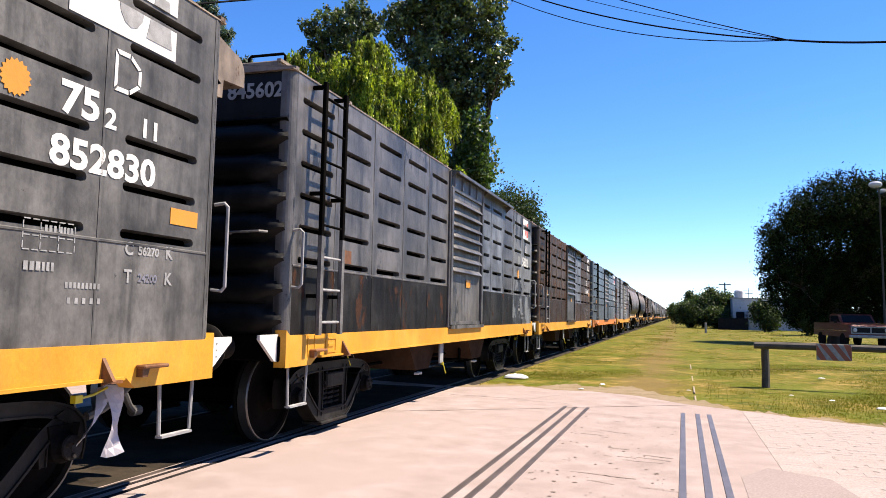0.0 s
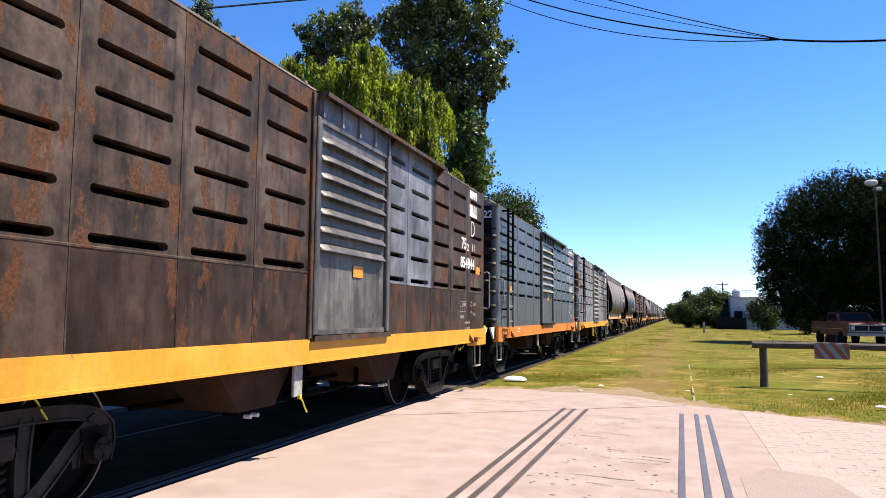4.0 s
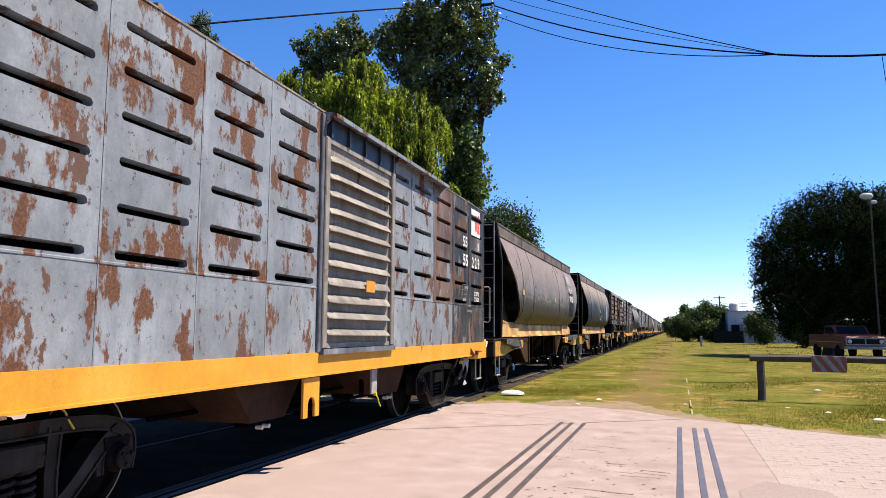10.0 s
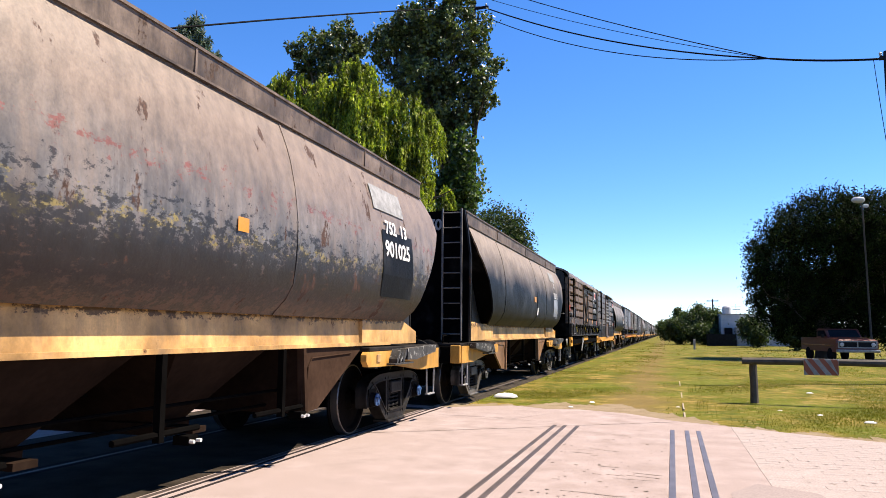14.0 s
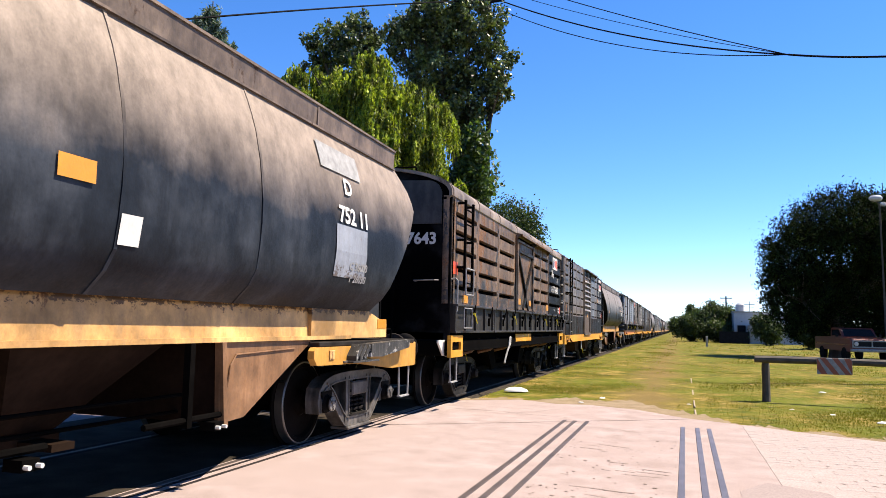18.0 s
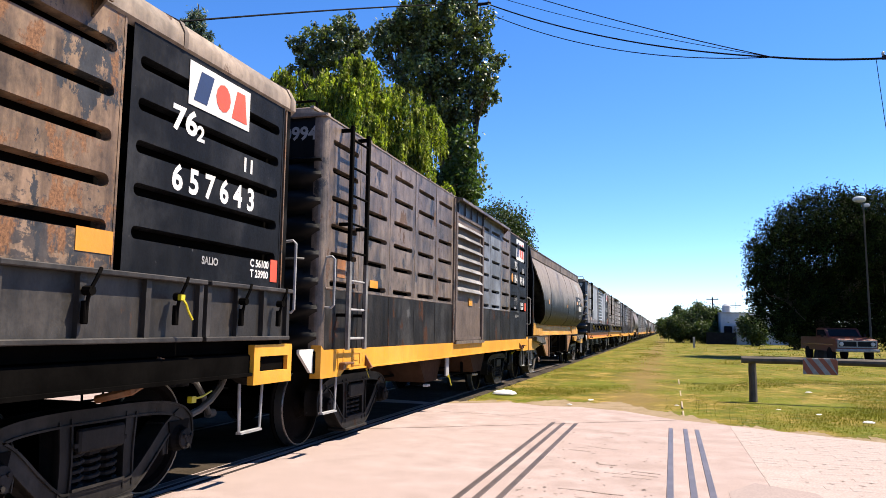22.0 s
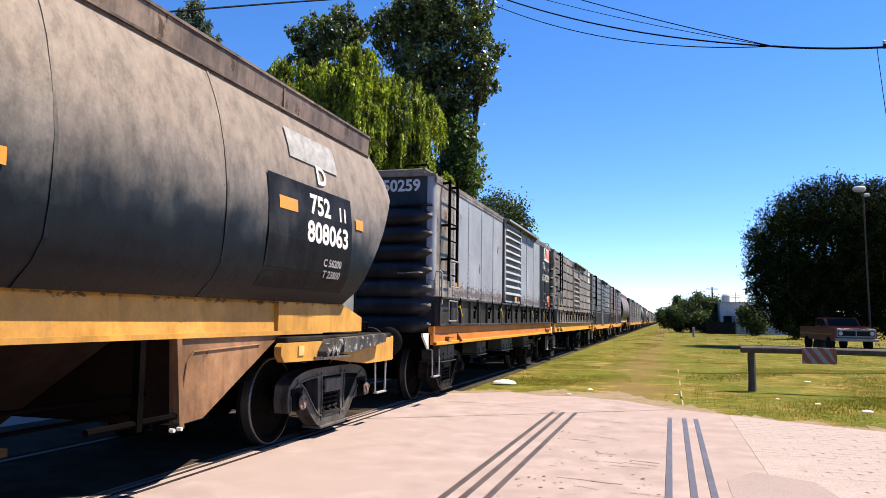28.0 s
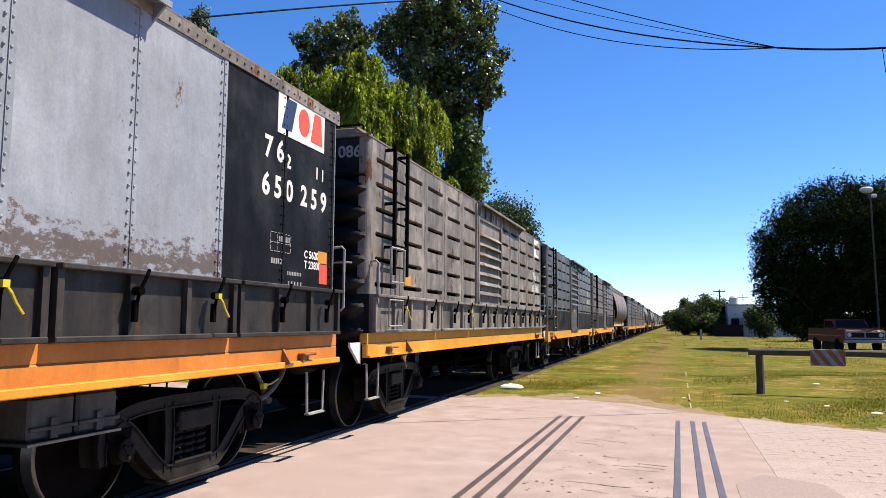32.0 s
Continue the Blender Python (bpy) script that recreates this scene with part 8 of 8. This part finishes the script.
def car():
    c = thing("pickup_truck", "old red pickup truck with a white grille parked below the tree", "pickup truck", pose(8.92, 41.0, 0, 0, 0, 9))
    # its front faces -y
    body = [(-0.02, 0.50), (-0.04, 0.95), (0.06, 1.10), (1.30, 1.18), (1.40, 1.20), (4.95, 1.20), (5.0, 1.1), (5.0, 0.55)]
    part("body", shared("car_body", "car_red", lambda bm: (bm.prism(body, "x", -0.96, 0.96))), c)
    part("side_moulding", shared("car_moulding", "chrome", lambda bm: (bm.box(0.962, 0.985, 0.3, 4.8, 0.82, 0.85), bm.box(-0.985, -0.962, 0.3, 4.8, 0.82, 0.85))), c)
    part("hood", shared("car_hood", "car_hood", lambda bm: bm.prism([(0.0, 1.06), (0.10, 1.14), (1.30, 1.22), (1.30, 1.17)], "x", -0.86, 0.86)), c)
    cab = [(1.38, 1.18), (1.85, 1.60), (2.0, 1.66), (2.85, 1.67), (3.0, 1.62), (3.05, 1.18)]
    part("cabin", shared("car_cabin", "car_red", lambda bm: bm.prism(cab, "x", -0.80, 0.80)), c)
    part("windscreen", shared("car_screen", "glass", lambda bm: bm.add([(-0.72, 1.44, 1.24), (0.72, 1.44, 1.24), (0.68, 1.85, 1.585), (-0.68, 1.85, 1.585)], [(0, 1, 2, 3)])), c, pose(0, -0.014, 0.012), "dark windscreen")
    for s in (-1, 1):
        part("side_window", shared(f"car_side{s}", "glass", lambda bm: bm.prism([(1.62, 1.26), (1.95, 1.57), (2.9, 1.57), (2.93, 1.26)], "x", s * 0.802, s * 0.81)), c)
        part("headlight", shared("car_light", "lamp_white", lambda bm: bm.lathe([(0.10, 0.0), (0.10, -0.03), (0.07, -0.05)], "y", (0, 0, 0), 14)), c, pose(s * 0.72, -0.04, 0.88), "round chrome-ringed headlight")
        for y in (0.85, 3.95):
            wh = part("wheel", shared("car_tyre", "tyre", lambda bm: bm.lathe([(0.2, -0.1), (0.34, -0.1), (0.36, -0.06), (0.36, 0.06), (0.34, 0.1), (0.2, 0.1)], "x", (0, 0, 0), 20)), c, pose(s * 0.88, y, 0.36))
            part("rim", shared("car_rim", "worn_metal", lambda bm: bm.lathe([(0.2, -0.08), (0.2, 0.08), (0.05, 0.1)], "x", (0, 0, 0), 14)), wh)
        part("mirror", shared("car_mirror", "dark_metal", lambda bm: bm.box(-0.06, 0.06, -0.03, 0.03, -0.07, 0.08, 0.015)), c, pose(s * 1.02, 1.6, 1.28))
    part("grille", shared("car_grille", "dim_white", lambda bm: (bm.box(-0.90, 0.90, -0.065, -0.03, 1.0, 1.05), bm.box(-0.90, 0.90, -0.065, -0.03, 0.70, 0.76), bm.box(-0.90, -0.84, -0.065, -0.03, 0.74, 1.02), bm.box(0.84, 0.90, -0.065, -0.03, 0.74, 1.02), bm.box(-0.03, 0.03, -0.06, -0.03, 0.74, 1.02))), c, None, "white-painted grille surround")
    part("grille_mesh", shared("car_mesh", "dark", lambda bm: bm.box(-0.84, 0.84, -0.05, -0.03, 0.75, 1.01)), c, None, "dark grille")
    part("bumper", shared("car_bumper", "dim_white", lambda bm: bm.box(-1.0, 1.0, -0.16, -0.02, 0.50, 0.64, 0.03)), c, None, "pale bumper")


car()


# ---- the train ----
TRAVEL = [(0, 0.0), (2, 8.816), (4, 17.619), (6, 26.42), (8, 35.216), (10, 43.981), (12, 52.657), (14, 61.21), (16, 69.641), (18, 77.958), (20, 86.309), (22, 94.629), (24, 102.772), (26, 110.802), (28, 118.835), (30, 126.877), (32, 134.955)]


def lines(code, num, small="11", y=11.22, extra=()):
    return [("code_marking", code[:2], 0.19, y - 0.24, 2.565, "white"), ("code_marking", code[2:], 0.125, y + 0.01, 2.525, "white"), ("code_marking", small, 0.125, y + 0.38, 2.54, "white"),
            ("number_marking", num, 0.18, y, 2.245, "white"), *extra]


CT = (("data_marking", "C", 0.085, 11.34, 1.73, "dim_white"), ("data_marking", "T", 0.085, 11.34, 1.55, "dim_white"), ("data_marking", "56270", 0.06, 11.53, 1.725, "dim_white"), ("data_marking", "24200", 0.055, 11.53, 1.545, "faint_white"), ("data_marking", "K", 0.085, 11.74, 1.73, "dim_white"), ("data_marking", "K", 0.085, 11.74, 1.55, "dim_white"))
ORANGE = ("reflector", 11.89, 2.0, 0.31, 0.115)
LEFT_ORANGE = ("reflector", 1.42, 1.93, 0.24, 0.14)

SILL3 = (("sill_digit", "3", 0.075, 2.91, 1.0, "white"), ("sill_digit", "7", 0.085, 11.29, 1.0, "white"))
MARK3 = (("white", 2.18, 1.07, 0.24, 0.035), ("white", 2.18, 1.0, 0.28, 0.025))
CONSIST = [
    (boxcar, -7.30, dict(paint="w0", hood=True, lower="w0", sill="yellow", rag=True, pale="steel_blue", label="dark grey steel boxcar with white lettering and a yellow sill", text=dict(lines=lines("752", "852830", y=11.10, extra=CT), logo=(None, "dim_white"), sun=(10.39, 2.58), pent=(11.24, 2.86), data=(10.50, 1.66), patches=(ORANGE, LEFT_ORANGE)))),
    (boxcar, 5.98, dict(paint="w1", lower="low_black", flake_end=2.2, sill="yellow", pale="steel_blue", label="sooty grey steel boxcar with peeling black paint and a yellow sill", text=dict(lines=[("code_marking", "11", 0.16, 11.50, 2.85, "white"), ("number_marking", "5602", 0.20, 11.38, 2.54, "white"), ("number_marking", "8", 0.19, 10.65, 2.54, "dim_white"), ("data_marking", "T 24", 0.07, 11.6, 1.5, "dim_white")], logo=(None, "red"), logo_y=11.08, logo_size=(0.62, 0.46), sun=(10.60, 2.23), data=(10.63, 1.53), patches=(("rusty_orange", 1.42, 1.93, 0.24, 0.14),), end="845602"))),
    (boxcar, 19.05, dict(paint="w2", lower="low_brown", sill="yellow", pale="steel_blue", door_paint="w1", label="rust-brown steel boxcar with a yellow sill", text=dict(lines=lines("752", "854844", y=11.05, extra=(("data_marking", "C", 0.085, 11.30, 1.55, "dim_white"), ("data_marking", "T", 0.085, 11.30, 1.38, "dim_white"), ("data_marking", "55800", 0.06, 11.5, 1.55, "faint_white"), ("data_marking", "24940", 0.06, 11.5, 1.38, "faint_white"))), logo=(None, "dim_white"), logo_y=11.15, logo_size=(0.5, 0.46), pent=(11.38, 2.88), data=(10.6, 1.42), patches=(("reflector", 11.74, 2.16, 0.29, 0.13), LEFT_ORANGE), end="854844", end_mat="brown"))),
    (boxcar, 32.28, dict(paint="w3", hood=True, post="black", header="header_blue", sill="orange", pale="w3", louvre_paint="louvre_grey", label="clean slate-grey steel boxcar with an orange sill", text=dict(lines=lines("752", "846022", "13", extra=CT), logo=("blue", "red"), sun=(10.39, 2.58), pent=(11.22, 2.88), data=(10.77, 1.56), data_mat="white", patches=(ORANGE, LEFT_ORANGE, ("red", 12.03, 1.29, 0.22, 0.21)), end="846022", end_mat="white", sill=SILL3, sill_patches=MARK3))),
    (boxcar, 45.67, dict(paint="w4", sill="yellow", drop_plate=True, rag=True, pale="w4", rust_end=3.3, black_end=2.25, black_paint="black_flaking", door_paint="door_beige", header="header_blue", post="steel_blue", label="pale grey steel boxcar with flaking paint and rust patches", text=dict(lines=[("code_marking", "55", 0.18, 10.82, 2.86, "white"), ("code_marking", "55", 0.20, 10.85, 2.54, "white"), ("code_marking", "11", 0.13, 11.70, 2.86, "white"), ("number_marking", "2 2 9", 0.19, 11.55, 2.54, "white"), ("data_marking", "C 55710", 0.075, 11.62, 1.99, "white"), ("data_marking", "T 24200", 0.075, 11.62, 1.89, "white")], logo=(None, "red"), logo_y=11.22, logo_z=3.04, logo_size=(0.62, 0.48), data=(10.65, 1.95), end="856229"))),
    (hopper, 59.2, dict(paint="w5", corner="dark_metal", cap="cap_blue", bands=(2.5, 3.9, 8.5), label="dusty grey hopper wagon with a sand-yellow lower band", text=dict(lines=[("code_marking", "752  13", 0.17, 11.3, 2.68, "white"), ("number_marking", "901025", 0.20, 11.3, 2.40, "white")], patches=(("black", 11.35, 2.22, 1.15, 0.85), ("dim_white", 11.15, 3.05, 1.1, 0.32), ("reflector", 2.42, 2.24, 0.25, 0.13), ("reflector", 7.5, 2.24, 0.17, 0.12)), flat=(("red_dull", 0.98, 2.12, 0.15, 0.24),), end="901025", end_mat="faint_white", end_x=0.65, end_z=2.91))),
    (hopper, 74.27, dict(paint="w6", chute="chute_tan", frame="frame_dust", cap="worn_metal", brake_wheel=True, gusset="gusset", bands=(3.3, 7.6, 9.3), label="dark hopper wagon with dusty shoulders and a brake wheel", text=dict(lines=[("code_marking", "752 11", 0.18, 11.2, 2.50, "white"), ("load_mark", "D", 0.18, 11.1, 2.82, "white"), ("data_marking", "C 56000", 0.085, 11.35, 1.97, "dim_white"), ("data_marking", "T 26030", 0.085, 11.35, 1.84, "dim_white")], patches=(("w10", 11.15, 2.12, 0.80, 0.55), ("dim_white", 11.0, 3.10, 1.0, 0.28), ("reflector", 7.2, 2.24, 0.30, 0.14), ("white", 7.7, 1.93, 0.20, 0.20)), flat=(("rusty_orange", 1.15, 2.4, 0.24, 0.11), ("reflector", 0.95, 1.30, 0.24, 0.12), ("reflector", 12.75, 1.36, 0.3, 0.12)), end="807370", end_x=0.5, end_z=3.39))),
    (boxcar, 89.25, dict(paint="w7", length=11.75, side="wide", skirt=True, roof="arch", end="flat", door="brace", door_paint="w7", sill="rusty_orange", black_end=2.0, ladder_y=0.63, post="low_black", skirt_paint="skirt_brown", label="brown-grey boxcar with arched roof and drop-side boards", text=dict(lines=[("code_marking", "76", 0.185, 10.10, 2.87, "white"), ("code_marking", "2", 0.12, 10.30, 2.82, "white"), ("code_marking", "11", 0.12, 11.0, 2.72, "white"), ("number_marking", "6 5 7 6 4 3", 0.19, 10.55, 2.43, "white"), ("data_marking", "SALIO", 0.06, 10.5, 1.86, "dim_white"), ("data_marking", "C 56100", 0.065, 11.25, 1.90, "white"), ("data_marking", "T 23900", 0.065, 11.25, 1.81, "white")], logo=("navy", "red"), logo_y=10.12, logo_z=3.02, logo_size=(0.86, 0.34), patches=(("reflector", 9.25, 1.88, 0.32, 0.15), ("red", 11.5, 1.86, 0.12, 0.2), ("reflector", 0.92, 1.80, 0.32, 0.13), ("red", 0.3, 2.28, 0.26, 0.2)), end="657643", end_size=0.185, end_mat="white", end_x=0.98, end_z=2.72))),
    (boxcar, 101.62, dict(paint="w8", lower="low_black", sill="yellow", black_end=2.2, pale="steel_blue", door_paint="door_brown", header="header_blue", louvre_paint="louvre_grey", label="dark brown steel boxcar with a yellow sill", text=dict(lines=[("code_marking", "7 5", 0.19, 10.75, 2.86, "white"), ("number_marking", "8 4", 0.19, 10.75, 2.54, "white"), ("number_marking", "9 9 4", 0.19, 11.52, 2.54, "white"), ("code_marking", "1 1", 0.12, 11.68, 2.80, "white"), ("data_marking", "C 56200", 0.075, 11.52, 1.97, "white"), ("data_marking", "T 23800", 0.075, 11.52, 1.87, "white"), ("data_marking", "SALIO", 0.06, 10.8, 1.66, "dim_white")], logo=("navy", "red"), logo_y=10.78, logo_z=3.03, logo_size=(0.96, 0.50), sun=(10.30, 2.56), data=(10.55, 1.95), patches=(("red", 11.98, 1.92, 0.18, 0.20), ("reflector", 1.60, 1.885, 0.26, 0.09), ("rusty_orange", 0.62, 2.0, 0.22, 0.2)), end="840994"))),
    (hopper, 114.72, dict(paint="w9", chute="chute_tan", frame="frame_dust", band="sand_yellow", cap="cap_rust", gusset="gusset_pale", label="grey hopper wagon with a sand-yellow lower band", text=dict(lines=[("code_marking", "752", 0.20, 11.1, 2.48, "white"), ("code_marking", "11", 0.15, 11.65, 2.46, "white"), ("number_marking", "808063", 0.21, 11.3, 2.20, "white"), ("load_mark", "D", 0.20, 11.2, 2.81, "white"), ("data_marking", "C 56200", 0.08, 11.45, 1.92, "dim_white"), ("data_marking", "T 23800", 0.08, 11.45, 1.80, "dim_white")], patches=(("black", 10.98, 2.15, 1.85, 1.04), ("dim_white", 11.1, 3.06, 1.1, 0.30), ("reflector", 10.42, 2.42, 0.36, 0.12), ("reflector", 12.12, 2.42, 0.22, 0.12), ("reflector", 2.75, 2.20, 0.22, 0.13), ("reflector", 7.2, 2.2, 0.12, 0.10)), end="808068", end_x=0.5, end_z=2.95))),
    (boxcar, 129.95, dict(paint="w10", length=12.35, ladder_y=0.62, side="smooth", skirt=True, door="full", door_paint="w10", end_paint="end_blue", sill="dull_orange", black_end=1.75, post="low_black", skirt_paint="skirt_brown", boxes=True, label="pale lavender-grey riveted boxcar with drop-side boards", text=dict(lines=[("code_marking", "7 6", 0.20, 10.98, 2.92, "white"), ("code_marking", "2", 0.13, 11.24, 2.86, "white"), ("code_marking", "1 1", 0.12, 11.9, 2.86, "white"), ("number_marking", "6 5 0  2 5 9", 0.20, 11.42, 2.58, "white"), ("data_marking", "C 56200", 0.075, 11.78, 2.02, "white"), ("data_marking", "T 23800", 0.075, 11.78, 1.92, "white")], logo=("navy", "red"), logo_y=11.02, logo_z=3.10, logo_size=(0.96, 0.42), data=(10.95, 2.0), patches=(("reflector", 12.0, 2.02, 0.20, 0.12), ("red", 12.02, 1.85, 0.18, 0.2), LEFT_ORANGE, ("rusty_orange", 0.85, 2.25, 0.24, 0.28), ("white", 7.35, 2.0, 0.16, 0.2)), end="650259", end_size=0.185, end_mat="white", end_x=0.95, end_z=3.44))),
    (boxcar, 143.15, dict(paint="w11", skirt=True, sill="yellow", pale="w11", door_paint="w11", skirt_paint="w11", length=12.35, label="warm grey steel boxcar with drop-side boards", text=dict(lines=lines("762", "651086", y=11.4), logo=(None, "dim_white"), logo_y=11.2, logo_size=(0.7, 0.46), patches=(LEFT_ORANGE,), end="651086"))),
    (boxcar, 156.4, dict(paint="w1", lower="low_black", sill="yellow", pale="steel_blue", label="sooty grey steel boxcar with a yellow sill", text=dict(lines=lines("752", "841127"), patches=(LEFT_ORANGE,)))),
    (boxcar, 169.5, dict(paint="w8", lower="low_black", sill="yellow", pale="steel_blue", label="dark brown steel boxcar with a yellow sill", text=dict(patches=(LEFT_ORANGE,)))),
    (hopper, 182.7, dict(paint="w5", rolls=False, label="dusty grey hopper wagon with a sand-yellow lower band")),
]
# the rest of the train, far down the line
y_next = 197.6
for k, kind in enumerate("bbbhbhhbbbbhbbhbbbhhbbbbhbb"):
    if kind == "h":
        CONSIST.append((hopper, y_next, dict(paint=("w6", "w9", "w5")[k % 3], far=True, rolls=False, label="hopper wagon far down the train")))
        y_next += 15.0
    else:
        CONSIST.append((boxcar, y_next, dict(paint=("w0", "w8", "w1", "w11", "w2")[k % 5], far=True, rolls=False, label="steel boxcar far down the train")))
        y_next += 13.1

TRAIN = []
for build, y, style in CONSIST:
    wagon = build(style)
    TRAIN.append((wagon, y))


# ---- setts at the road's edge ----
def sett(bm):
    bm.box(-0.111, 0.111, -0.0778, 0.0778, -0.06, 0.0, 0.003)


sett_mesh = shared("sett", "paver", sett)
r = random.Random(5)
for j in range(26):
    for i in range(13):
        x = 1.02 + 0.225 * i + (0.11 if j % 2 else 0.0)
        y = 7.6 + 0.158 * j
        if x + 0.12 > 0.95 and y < 12.0 - 0.62 * (x - 0.9) - 0.1 and not (x < 1.45 and y < 7.7):
            part("sett", sett_mesh, verge, pose(x + r.uniform(-0.006, 0.006), y + r.uniform(-0.006, 0.006), 0.0035 + r.uniform(-0.002, 0.002), r.uniform(-0.5, 0.5), r.uniform(-0.5, 0.5), r.uniform(-1.5, 1.5)))


def more_setts(bm):
    rr = random.Random(9)
    for j in range(80):
        for i in range(40):
            x = 1.02 + 0.225 * i + (0.11 if j % 2 else 0.0)
            y = 11.9 - 0.158 * (j + 1)
            if 7.55 < y and x < 3.95 or y > 12.0 - 0.62 * (x - 0.9) - 0.1 or x < 1.5 and y < 7.6:
                continue
            z = rr.uniform(0.001, 0.004)
            bm.box(x - 0.111, x + 0.111, y - 0.0778, y + 0.0778, z - 0.06, z, 0.003)


bm_rest = Bm()
more_setts(bm_rest)
rest = part("setts_outer", bm_rest.mesh("setts_outer", M["paver"]), verge)
tagged(rest, "", "", "", "stuff")


def joint_gaps(bm):
    """Broken sett corners, where the joint has opened into a short dark gap."""
    rr = random.Random(31)
    for j in range(34):
        for i in range(26):
            if rr.random() < 0.45:
                continue
            x = 1.02 + 0.225 * i + (0.11 if j % 2 else 0.0) - 0.1125 + rr.uniform(-0.02, 0.02)
            y = 6.7 + 0.158 * j + rr.uniform(-0.02, 0.02)
            if x < 1.05 or y > 11.7 - 0.62 * (x - 0.9) or (x < 1.5 and y < 7.7):
                continue
            d, w = rr.uniform(0.025, 0.07), rr.uniform(0.006, 0.014)
            k = rr.uniform(-1.6, -0.4)
            bm.add([(x - d / 2, y - k * d / 2, 0.0068), (x, y - w, 0.0068), (x + d / 2, y + k * d / 2, 0.0068), (x + 0.2 * w, y + w, 0.0068)], [(0, 1, 2, 3)])


solid("sett_gaps", joint_gaps, "chip", "dark broken corners between the stone setts", "gaps", "stuff")


def travel(t):
    return float(np.interp(t, [a for a, _ in TRAVEL], [b for _, b in TRAVEL]))


def motions():
    """The train rolls towards the camera; its wheels turn with it."""
    for wagon, y in TRAIN:
        walk(wagon, [(t, pose(TRACK_X, y - s, 0)) for t, s in TRAVEL])
    for wheels, a in ROLLING:
        walk(wheels, [(t / 10, pose(0, a, WHEEL_R, math.degrees(travel(t / 10) / WHEEL_R) % 360.0)) for t in range(0, 321)])


motions()
